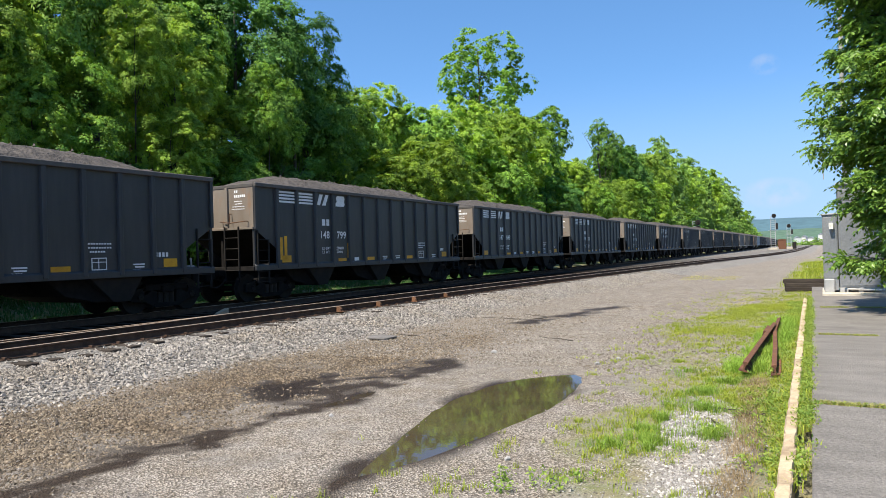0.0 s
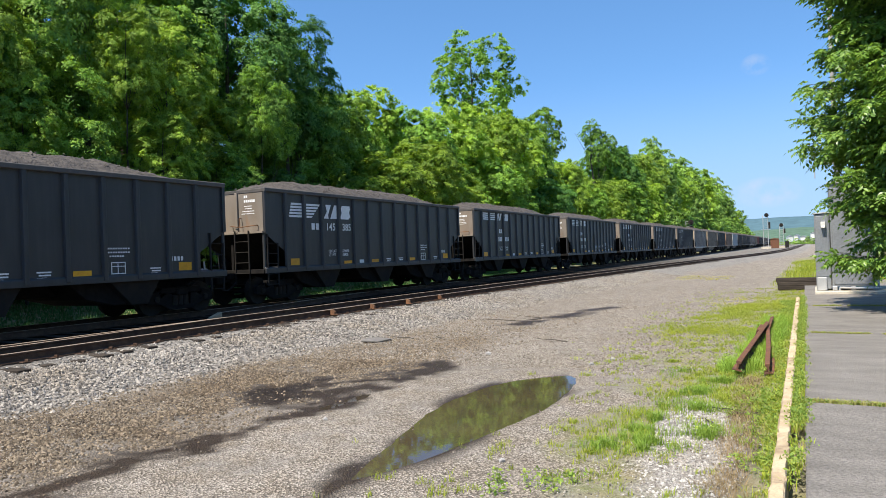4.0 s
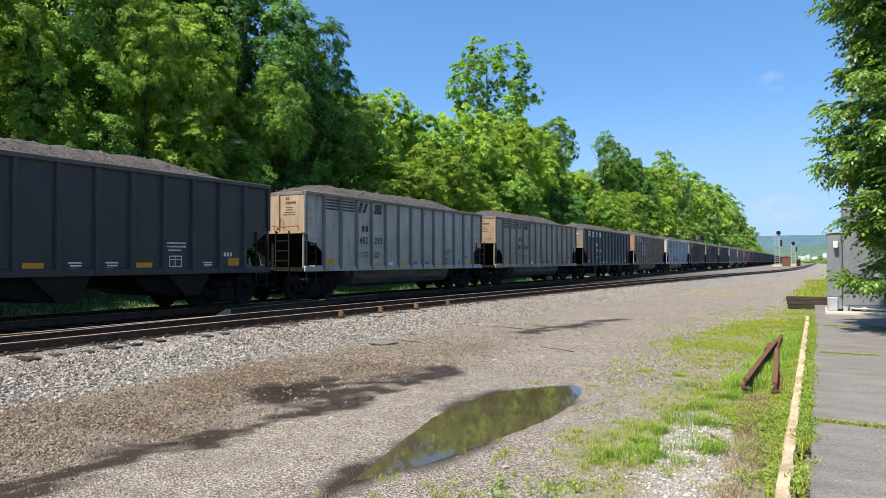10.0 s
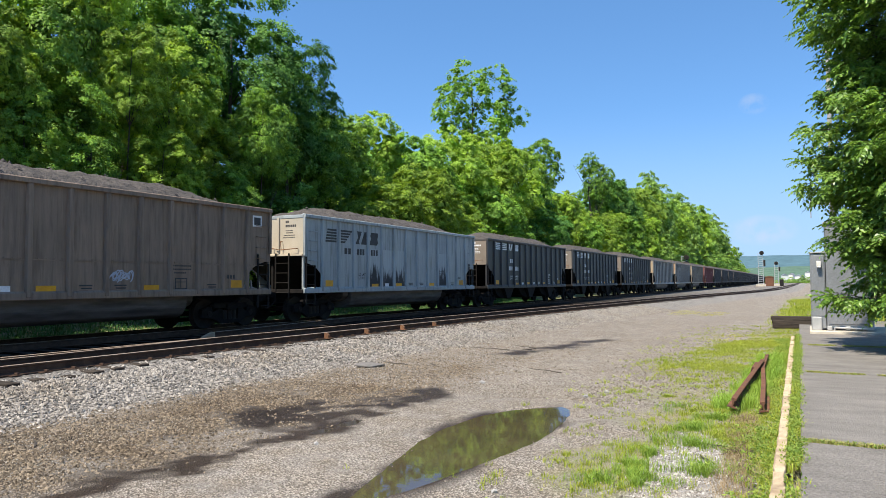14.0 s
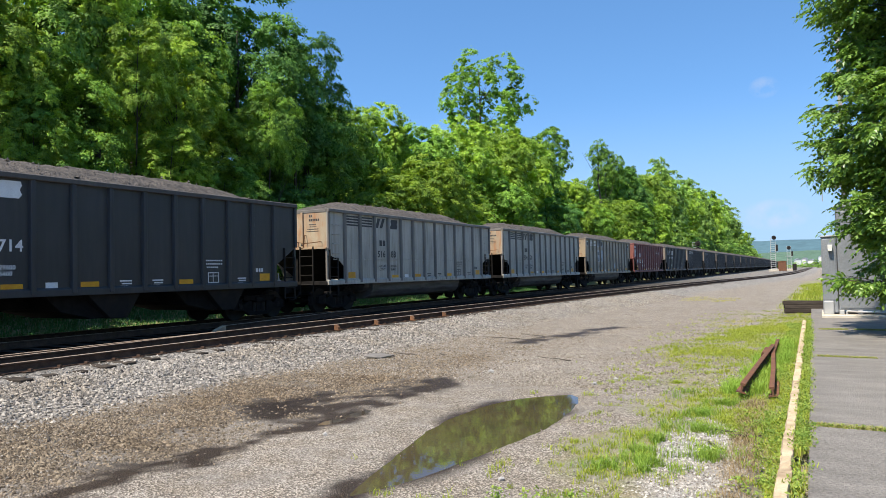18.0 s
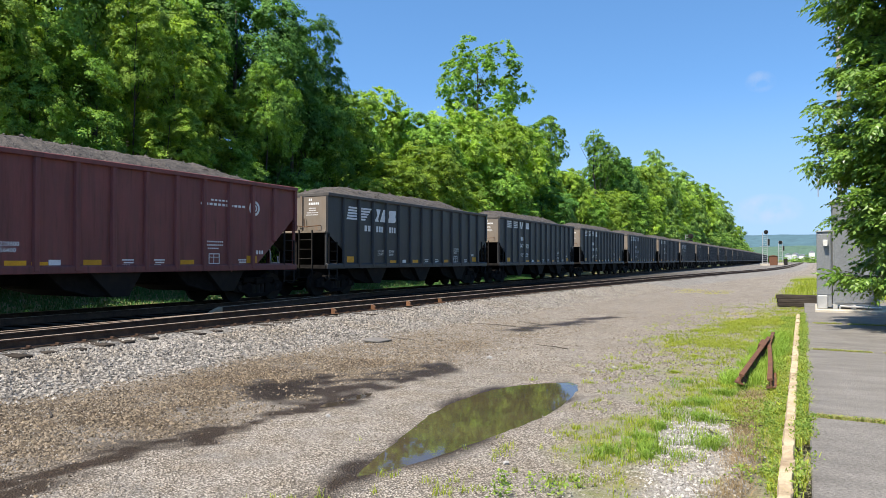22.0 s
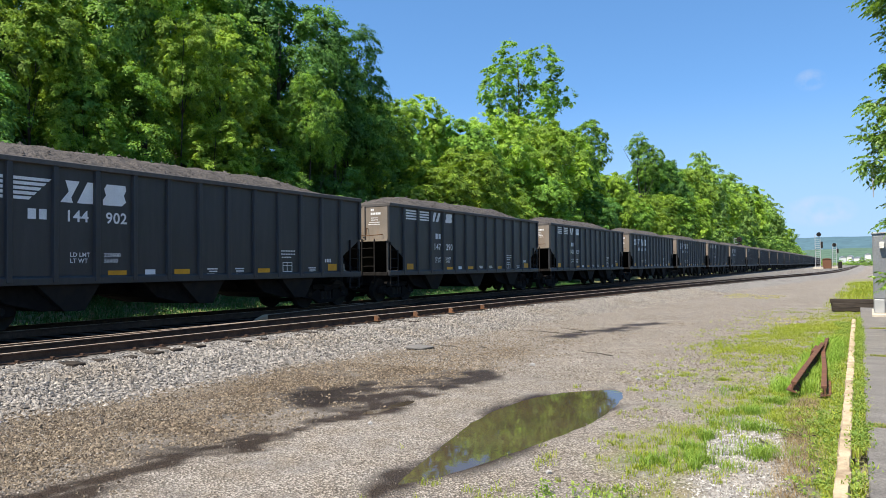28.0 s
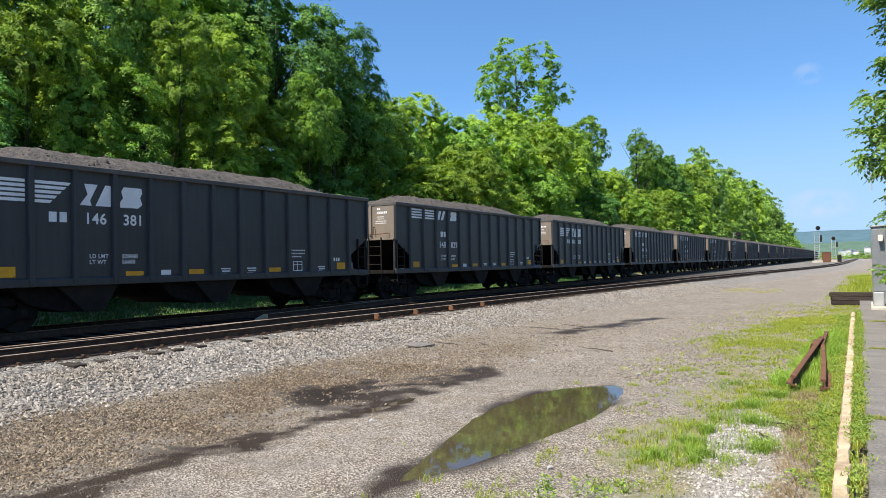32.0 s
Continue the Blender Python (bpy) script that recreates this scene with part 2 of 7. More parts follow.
M["grass_lush"] = leaf_material("lush_grass_blade", (0.34, 0.47, 0.08), (0.2, 0.34, 0.05), 0.4)
# shaded copy of the grass: the far bank's shade is in its colour
M["grass_shade"] = leaf_material("shaded_grass_blade", (0.07, 0.17, 0.045), (0.045, 0.12, 0.035), 0.2)
M["dry"] = leaf_material("dry_grass", (0.5, 0.44, 0.17), (0.34, 0.32, 0.1), 0.35)
M["dead_stem"] = leaf_material("dead_stem", (0.32, 0.235, 0.125), (0.17, 0.115, 0.06), 0.15)
M["bark"] = surface("bark", (0.09, 0.075, 0.06), (0.05, 0.042, 0.035), 0.9, scale=3, stretch=(2, 2, 0.4), grain=25, bumps=0.6, dist=0.03)
M["rail"] = surface("rail_steel", (0.115, 0.07, 0.048), (0.06, 0.038, 0.028), 0.9, 0.0, scale=5, grain=40, spec=0.15)
M["railhead"] = surface("rail_head", (0.45, 0.34, 0.25), (0.33, 0.23, 0.16), 0.5, 0.25, scale=3, stretch=(1, .2, 1))
M["rust"] = surface("rust", (0.2, 0.085, 0.04), (0.085, 0.04, 0.028), 0.85, scale=5, grain=50, bumps=0.5)
M["rust_orange"] = surface("rust_orange", (0.27, 0.125, 0.055), (0.13, 0.07, 0.04), 0.85, scale=9, per_object=0.5)
M["tie"] = surface("creosote_wood", (0.085, 0.07, 0.057), (0.045, 0.037, 0.032), 0.95, spec=0.1, scale=4, stretch=(.5, 6, 6), grain=40, bumps=0.6, dist=0.01, per_object=0.4)
M["stone"] = surface("ballast_stone", (0.46, 0.45, 0.43), (0.25, 0.24, 0.23), 0.9, scale=3)
M["concrete"] = surface("platform_concrete", (0.29, 0.267, 0.243), (0.165, 0.15, 0.136), 0.92, scale=2.6, stretch=(0.5, 1.2, 1), lo=0.25, hi=0.8, grain=48, bumps=1.0, dist=0.02, deep=0.42)
M["kerb"] = surface("kerb_concrete", (0.6, 0.48, 0.32), (0.33, 0.24, 0.15), 0.9, scale=5, grain=70, bumps=0.6, dist=0.012)
M["pad"] = surface("pad_concrete", (0.6, 0.54, 0.44), (0.45, 0.4, 0.33), 0.9, scale=3)
M["steel_grey"] = surface("galvanised_sheet", (0.36, 0.37, 0.38), (0.29, 0.3, 0.31), 0.45, 0.55, scale=1.5, stretch=(1, 1, .4), grain=20, bumps=0.1)
M["steel_light"] = surface("galvanised_post", (0.55, 0.55, 0.54), (0.42, 0.42, 0.42), 0.5, 0.4, scale=3)
M["black"] = surface("black_iron", (0.018, 0.017, 0.017), (0.028, 0.024, 0.02), 0.8, 0.0, scale=4, spec=0.18)
# grime made blacker for the sunlight blocked under the wagons
M["grime_shade"] = surface("shaded_gear_grime", (0.01, 0.0095, 0.0095), (0.02, 0.018, 0.017), 0.9, 0.0, scale=5, spec=0.12)
M["wheel"] = surface("wheel_steel", (0.022, 0.019, 0.017), (0.034, 0.028, 0.024), 0.75, 0.1, scale=6, spec=0.2)
M["coal"] = surface("coal", (0.105, 0.09, 0.08), (0.045, 0.04, 0.037), 0.9, scale=5, grain=14, bumps=1.0, dist=0.06)
M["white"] = surface("white_stencil", (0.86, 0.86, 0.85), (0.74, 0.74, 0.74), 0.6, scale=3)
M["ink"] = surface("black_stencil", (0.035, 0.035, 0.038), (0.06, 0.06, 0.065), 0.6, scale=3)
M["yellow"] = surface("yellow_reflector", (0.88, 0.43, 0.02), (0.74, 0.34, 0.02), 0.45, scale=6, per_object=0.3)
M["graffiti_blue"] = surface("graffiti_blue", (0.3, 0.5, 0.62), (0.2, 0.36, 0.5), 0.6)
M["graffiti_pale"] = surface("graffiti_pale", (0.6, 0.64, 0.72), (0.45, 0.5, 0.6), 0.6)
M["graffiti_grey"] = surface("graffiti_grey", (0.4, 0.4, 0.42), (0.28, 0.28, 0.3), 0.6)


def smear_material():
    """Coal washed down pale paint: long dark runs that break up towards the top."""
    m, nt, b = nodes_of("coal_smear", 0.75, 0.0, 0.3)
    runs = noise_tex(nt, coords(nt, (1.0, 5.0, 0.55)), 1.5, 6, 0.65)
    sep = nt.nodes.new("ShaderNodeSeparateXYZ")
    link(nt, coords(nt), sep.inputs[0])
    low = nt.nodes.new("ShaderNodeMapRange")
    for k, v in enumerate((1.2, 2.75, 0.3, -0.3), 1):
        low.inputs[k].default_value = v
    link(nt, sep.outputs[2], low.inputs[0])
    both = nt.nodes.new("ShaderNodeMath")
    both.operation = 'ADD'
    link(nt, runs, both.inputs[0])
    link(nt, low.outputs[0], both.inputs[1])
    pale = mix_rgb(nt, ramp(nt, noise_tex(nt, coords(nt, (1, 3.5, 0.35)), 2.2, 5), 0.42, 0.78), (0.4, 0.435, 0.44), (0.3, 0.325, 0.325))
    link(nt, mix_rgb(nt, ramp(nt, both.outputs[0], 0.5, 0.6), pale, (0.05, 0.05, 0.052)), b.inputs["Base Color"])
    return m


M["smear"] = smear_material()
M["patch"] = surface("faded_paint_patch", (0.52, 0.52, 0.52), (0.4, 0.4, 0.4), 0.7, scale=4)
M["slate"] = surface("slate", (0.2, 0.185, 0.17), (0.13, 0.12, 0.11), 0.9, scale=5)
M["box_white"] = surface("lamp_housing", (0.75, 0.74, 0.7), (0.65, 0.64, 0.6), 0.5)
M["wood_grey"] = surface("weathered_pole", (0.3, 0.29, 0.28), (0.22, 0.21, 0.2), 0.9, scale=3, stretch=(4, 4, .4))

PAINT = {
    "dark": paint_material("paint_black", (0.036, 0.037, 0.040), (0.066, 0.063, 0.062), (0.075, 0.05, 0.036), 0.12, 0.5),
    "grey": paint_material("paint_grey", (0.5, 0.47, 0.41), (0.35, 0.32, 0.27), (0.16, 0.125, 0.09), 0.3, 0.55, 0.8, 0.55),
    "tan": paint_material("paint_greyed_tan", (0.46, 0.39, 0.295), (0.32, 0.265, 0.195), (0.15, 0.11, 0.075), 0.4, 0.6, 0.85, 0.5),
    "brown": paint_material("paint_brown_weathered", (0.3, 0.21, 0.145), (0.18, 0.13, 0.095), (0.1, 0.065, 0.045), 0.6, 0.65, 0.85, 0.7),
    "blue": paint_material("paint_blue_grey", (0.4, 0.435, 0.44), (0.3, 0.325, 0.325), (0.16, 0.13, 0.1), 0.2, 0.5, 0.75, 0.75),
    "maroon": paint_material("paint_oxide_red", (0.22, 0.062, 0.055), (0.15, 0.056, 0.05), (0.05, 0.028, 0.025), 0.45, 0.6, 0.8, 0.5),
}
# belly tub darkened: the shade under the wagon is put into its paint
M["tub"] = surface("shaded_belly", (0.14, 0.13, 0.125), (0.05, 0.047, 0.045), 0.6, scale=2, stretch=(1, 0.5, 3))
POSTPAINT = {
    "dark": paint_material("dusty_top_chord", (0.085, 0.076, 0.07), (0.13, 0.115, 0.1), (0.1, 0.07, 0.05), 0.2, 0.7, 0.7),
    "grey": paint_material("post_dirty_grey", (0.2, 0.18, 0.16), (0.12, 0.108, 0.096), (0.15, 0.09, 0.06), 0.3, 0.6, 0.7),
    "tan": paint_material("post_dirty_tan", (0.22, 0.18, 0.135), (0.135, 0.11, 0.085), (0.15, 0.09, 0.06), 0.3, 0.6, 0.7),
}
ENDPAINT = {
    "dark": paint_material("end_dusty_tan", (0.24, 0.2, 0.16), (0.18, 0.13, 0.09), (0.24, 0.12, 0.055), 0.5, 0.7, 0.7),
    "grey": paint_material("end_cream_rust", (0.44, 0.36, 0.25), (0.33, 0.24, 0.15), (0.34, 0.14, 0.05), 0.95, 0.65, 0.6),
    "tan": paint_material("end_tan_rust", (0.36, 0.27, 0.17), (0.3, 0.2, 0.12), (0.28, 0.12, 0.045), 0.7, 0.65, 0.6),
    "brown": paint_material("end_orange_dust", (0.36, 0.2, 0.11), (0.28, 0.16, 0.09), (0.3, 0.13, 0.05), 0.6, 0.7, 0.6),
    "blue": paint_material("end_pale", (0.55, 0.48, 0.37), (0.45, 0.36, 0.25), (0.35, 0.17, 0.07), 0.4, 0.6, 0.5),
    "maroon": paint_material("end_oxide_red", (0.27, 0.09, 0.065), (0.2, 0.075, 0.055), (0.14, 0.05, 0.03), 0.3, 0.6, 0.5),
}

# ---------------------------------------------------------------- mesh helpers


class Shape:
    """Collects boxes, prisms, tubes and free faces, and makes one mesh of them."""

    def __init__(self):
        self.v, self.f = [], []

    def add(self, verts, faces):
        o = len(self.v)
        self.v += [tuple(p) for p in verts]
        self.f += [tuple(i + o for i in q) for q in faces]
        return self

    def box(self, x0, x1, y0, y1, z0, z1):
        return self.add([(x, y, z) for x in (x0, x1) for y in (y0, y1) for z in (z0, z1)],
                        [(0, 1, 3, 2), (4, 6, 7, 5), (0, 4, 5, 1), (2, 3, 7, 6), (0, 2, 6, 4), (1, 5, 7, 3)])

    def prism(self, pts, a, b, axis="x"):
        """A polygon pushed along an axis from a to b; pts are the two other coordinates in order."""
        n = len(pts)
        def at(p, s):
            return {"x": (s, p[0], p[1]), "y": (p[0], s, p[1]), "z": (p[0], p[1], s)}[axis]
        vs = [at(p, a) for p in pts] + [at(p, b) for p in pts]
        return self.add(vs, [tuple(range(n - 1, -1, -1)), tuple(range(n, 2 * n))] + [(i, (i + 1) % n, n + (i + 1) % n, n + i) for i in range(n)])

    def tube(self, p, q, r0, r1=None, seg=8):
        p, q = Vector(p), Vector(q)
        r1 = r0 if r1 is None else r1
        d = (q - p).normalized()
        u = d.orthogonal().normalized()
        w = d.cross(u)
        vs = []
        for c, r in ((p, r0), (q, r1)):
            vs += [c + r * (math.cos(2 * math.pi * i / seg) * u + math.sin(2 * math.pi * i / seg) * w) for i in range(seg)]
        return self.add(vs, [tuple(range(seg - 1, -1, -1)), tuple(range(seg, 2 * seg))] + [(i, (i + 1) % seg, seg + (i + 1) % seg, seg + i) for i in range(seg)])

    def path(self, pts, r, seg=6):
        for a, b in zip(pts, pts[1:]):
            self.tube(a, b, r, r, seg)
        return self

    def mesh(self, name, material, bevel=0.0, smooth=False):
        me = bpy.data.meshes.new(name)
        me.from_pydata(self.v, [], self.f)
        bm = bmesh.new()
        bm.from_mesh(me)
        bmesh.ops.recalc_face_normals(bm, faces=bm.faces)
        if bevel:
            es = [e for e in bm.edges if len(e.link_faces) == 2 and e.calc_face_angle(0) > 0.5]
            bmesh.ops.bevel(bm, geom=es, offset=bevel, segments=1, affect='EDGES', clamp_overlap=True)
        bm.to_mesh(me)
        bm.free()
        if smooth:
            me.polygons.foreach_set("use_smooth", [True] * len(me.polygons))
        me.materials.append(material)
        return me


def raw_mesh(name, verts, faces, material, smooth=False):
    """A mesh from arrays of places and of equal-sized faces."""
    me = bpy.data.meshes.new(name)
    n, k = faces.shape
    me.vertices.add(len(verts))
    me.vertices.foreach_set("co", np.ascontiguousarray(verts, np.float32).ravel())
    me.loops.add(n * k)
    me.loops.foreach_set("vertex_index", np.ascontiguousarray(faces, np.int32).ravel())
    me.polygons.add(n)
    me.polygons.foreach_set("loop_start", np.arange(0, n * k, k, dtype=np.int32))
    me.polygons.foreach_set("use_smooth", np.full(n, smooth))
    me.update(calc_edges=True)
    me.materials.append(material)
    return me


def part(name, me, parent, label="", at=None):
    ob = new(name, me)
    ob.parent = parent
    if at is not None:
        ob.matrix_basis = at
    if label:
        tagged(ob, label)
    return ob


def thing(name, label, category, group="", kind="", at=None, me=None):
    ob = tagged(new(name, me), label, category, group, kind)
    if at is not None:
        ob.matrix_basis = at
    return ob

# ---------------------------------------------------------------- plan of the place


def bend(y):
    """How far the main line bears left of straight at y."""
    return -4.0e-5 * max(0.0, y) ** 2 if y < 700 else -19.6 - 0.056 * (y - 700)


SIDING_Y = [-80, 20, 41, 55, 76, 97, 130, 184, 360, 700, 1500]
SIDING_X = [-13.12, -13.12, -11.9, -11.2, -9.6, -7.4, -5.4, -4.9, -5.2, -8, -20]


def siding(y):
    """Centre line of the empty track; it bears right towards the signals."""
    return float(np.interp(y, SIDING_Y, SIDING_X))


def siding_smooth(y):
    return sum(siding(y + d) for d in (-14, -7, 0, 7, 14)) / 5


MAIN_X = -17.46
PUDDLE_Y = np.array([5.0, 5.4, 6.0, 6.7, 7.4, 8.1, 8.8, 9.4, 9.9, 10.3, 10.5])
PUDDLE_L = np.array([-3.62, -3.70, -3.86, -4.02, -4.18, -4.28, -4.26, -4.18, -3.98, -3.66, -3.4])
PUDDLE_R = np.array([-3.60, -3.40, -3.26, -3.14, -3.02, -2.95, -2.96, -3.02, -3.1, -3.22, -3.4])


def puddle_depth(x, y):
    """How far inside the large puddle's outline, in metres (negative outside)."""
    l, r = np.interp(y, PUDDLE_Y, PUDDLE_L), np.interp(y, PUDDLE_Y, PUDDLE_R)
    return np.minimum(np.minimum(x - l, r - x), np.minimum(y - 5.0, 10.5 - y))


def blob(x, y, cx, cy, lx, ly, turn=0.0):
    c, s = math.cos(turn), math.sin(turn)
    u, v = ((x - cx) * c + (y - cy) * s) / lx, (-(x - cx) * s + (y - cy) * c) / ly
    return np.clip(1.25 - np.sqrt(u * u + v * v), 0, 1) / 0.5


def along(x, y, pts, width, soft):
    """How far within a strip of that half width along a line of points, from 0 to 1."""
    best = np.full(np.shape(x), 1e9)
    for (x0, y0), (x1, y1) in zip(pts, pts[1:]):
        k = np.clip(((x - x0) * (x1 - x0) + (y - y0) * (y1 - y0)) / ((x1 - x0) ** 2 + (y1 - y0) ** 2), 0, 1)
        best = np.minimum(best, np.hypot(x - x0 - k * (x1 - x0), y - y0 - k * (y1 - y0)))
    return np.clip((width - best) / soft, -1, 1)


def smooth_noise(x, y, scale, seed):
    """Cheap value noise on arrays, about -1 to 1."""
    r = np.random.default_rng(seed)
    t = r.uniform(-1, 1, (64, 64))
    u, v = np.asarray(x) / scale, np.asarray(y) / scale
    i, j = np.floor(u).astype(int), np.floor(v).astype(int)
    a, b = u - i, v - j
    a, b = a * a * (3 - 2 * a), b * b * (3 - 2 * b)
    return ((t[i % 64, j % 64] * (1 - a) + t[(i + 1) % 64, j % 64] * a) * (1 - b)
            + (t[i % 64, (j + 1) % 64] * (1 - a) + t[(i + 1) % 64, (j + 1) % 64] * a) * b)


SID_Y = np.arange(-80.0, 1500, 4.0)
SID_X = np.array([siding_smooth(y) for y in SID_Y])


def ground_height(x, y):
    x, y = np.asarray(x, float), np.asarray(y, float)
    u = x - np.interp(y, SID_Y, SID_X)
    wob = 0.12 * smooth_noise(x, y, 1.3, 5)
    t = np.clip((u + wob - 1.35) / 2.3, 0, 1)
    z = -0.19 - 0.30 * t * t * (3 - 2 * t)
    z = z + np.where(u < 1.2, 0.012 * smooth_noise(x, y, 0.5, 3), 0.022 * smooth_noise(x, y, 0.9, 4) * t)
    z = z + 0.05 * np.clip((x + 2.6) / 1.8, 0, 1) * t
    z = z - 0.045 * np.clip((15 - y) / 5, 0.2, 1) * np.clip((u - 1.3) / 0.18, 0, 1) * np.clip((2.3 - u) / 0.7, 0, 1)
    # beyond the main line a grass bank rises to the trees
    w = x - (MAIN_X - 4.0e-5 * np.clip(y, 0, 700) ** 2)
    z = np.where(w < -2.0, -0.22 - 0.14 * np.clip((-2.0 - w) / 0.8, 0, 1) + 0.17 * np.clip(-w - 3.0, 0, 5) + 0.1 * np.clip(-w - 8, 0, 40), z)
    d = puddle_depth(x, y) + 0.018 * smooth_noise(x, y, 0.22, 8)
    # the bed is smooth: the puddle's hollow takes the place of the yard's unevenness
    bowl = np.clip((d + 0.35) / 0.35, 0, 1)
    z = z * (1 - bowl) + bowl * (-0.497 - 0.05 * np.clip((d + 0.02) / 0.3, -0.25, 1))
    d2 = np.maximum(blob(x, y, -5.66, 8.2, 0.12, 1.3, -0.04), blob(x, y, -6.7, 8.6, 0.3, 0.35, -0.2))
    z = z - 0.02 * np.clip(d2 * (0.75 + 0.6 * smooth_noise(x, y, 0.3, 9)) + 0.25 * smooth_noise(x, y, 0.16, 10), 0, 1) * (d2 > 0.02)
    return z


def zones(x, y):
    """Shares of loose ballast, green ground, damp mud and brown dirt."""
    u = x - np.interp(y, SID_Y, SID_X)
    n1, n2, n3 = smooth_noise(x, y, 1.1, 11), smooth_noise(x, y, 0.35, 12), smooth_noise(x, y, 0.14, 13)
    ballast = np.clip((3.75 - u + 0.35 * n1 + 0.3 * n2) / 0.6, 0, 1)
    dirt = np.maximum(np.clip(1.5 * blob(x, y, -0.72, 7.0, 0.22, 1.7, 0.0) + 0.4 * n2, 0, 1), np.clip(1.5 - np.abs(u - 5.3 - 0.4 * n1 + 0.25 * n2) / 1.5, 0, 1) * np.clip((19 - y + 2 * n1) / 9, 0.12, 1))
    damp = np.clip((puddle_depth(x, y) + 0.2 + 0.16 * n1 + 0.14 * n2) / 0.34, 0, 1)
    # wet wheel ruts and the mud they spread
    for pts, wd, soft, most in ((((-6.15, 2.6), (-5.96, 3.6), (-5.86, 4.6)), 0.42, 0.3, 1.0), (((-5.86, 4.6), (-5.84, 5.7), (-5.8, 6.6)), 0.32, 0.28, 1.0), (((-5.74, 6.5), (-5.72, 7.4), (-5.72, 8.6), (-5.76, 9.6), (-5.8, 11.0)), 0.32, 0.24, 1.0),
                                (((-7.2, 8.1), (-6.9, 8.9), (-6.3, 8.9), (-6.0, 9.6), (-5.85, 10.6)), 0.4, 0.35, 1.0), (((-6.7, 7.8), (-6.2, 8.3), (-5.9, 9.2)), 0.5, 0.4, 0.95), (((-3.72, 5.7), (-3.58, 4.9), (-3.6, 4.1)), 0.2, 0.22, 0.95),
                                (((-6.95, 17.6), (-6.5, 19.6), (-6.3, 21.6), (-5.85, 22.9)), 0.42, 0.35, 1.0), (((-7.3, 6.2), (-7.0, 6.7)), 0.16, 0.25, 0.7), (((-6.2, 25.0), (-4.6, 27.0)), 0.3, 0.6, 0.4)):
        damp = np.maximum(damp, most * np.clip(along(x, y, pts, wd * 1.15, soft * 1.5) + 0.6 * n2 + 0.5 * n3 + 0.3 * n1 + 0.22, 0, 1))
    edge = np.interp(y, [2, 5, 7, 9, 14, 19, 23, 30, 45, 70], [-1.6, -1.9, -2.3, -2.5, -3.0, -3.4, -2.6, -1.6, -1.9, -2.2])
    green = np.clip((x - edge + 0.5 * n1 + 0.3 * n2) / 0.8, 0, 1) * np.clip(0.75 + 0.5 * n1 + 0.5 * n2, 0, 1)
    green = np.where(y > 24, np.clip((x - edge + 0.4 * n1) / 0.8, 0, 1) * np.where(y < 33, 0.5, 1.0), green)
    green = np.where(y > 90, np.clip((x - 3.0) / 2.0, 0, 1), green)
    stones = np.clip(blob(x, y, -1.08, 7.0, 0.42, 1.9, 0.1) + 0.45 * n2 + 0.2 * n3, 0, 1)
    green = green * (1 - stones) * (1 - 0.85 * np.clip(blob(x, y, -0.72, 7.0, 0.22, 1.7, 0.0), 0, 1))
    w = x - (MAIN_X - 4.0e-5 * np.clip(y, 0, 700) ** 2)
    green = np.where(w < -2.6, 1.0, green)
    return ballast, green, damp, dirt, stones


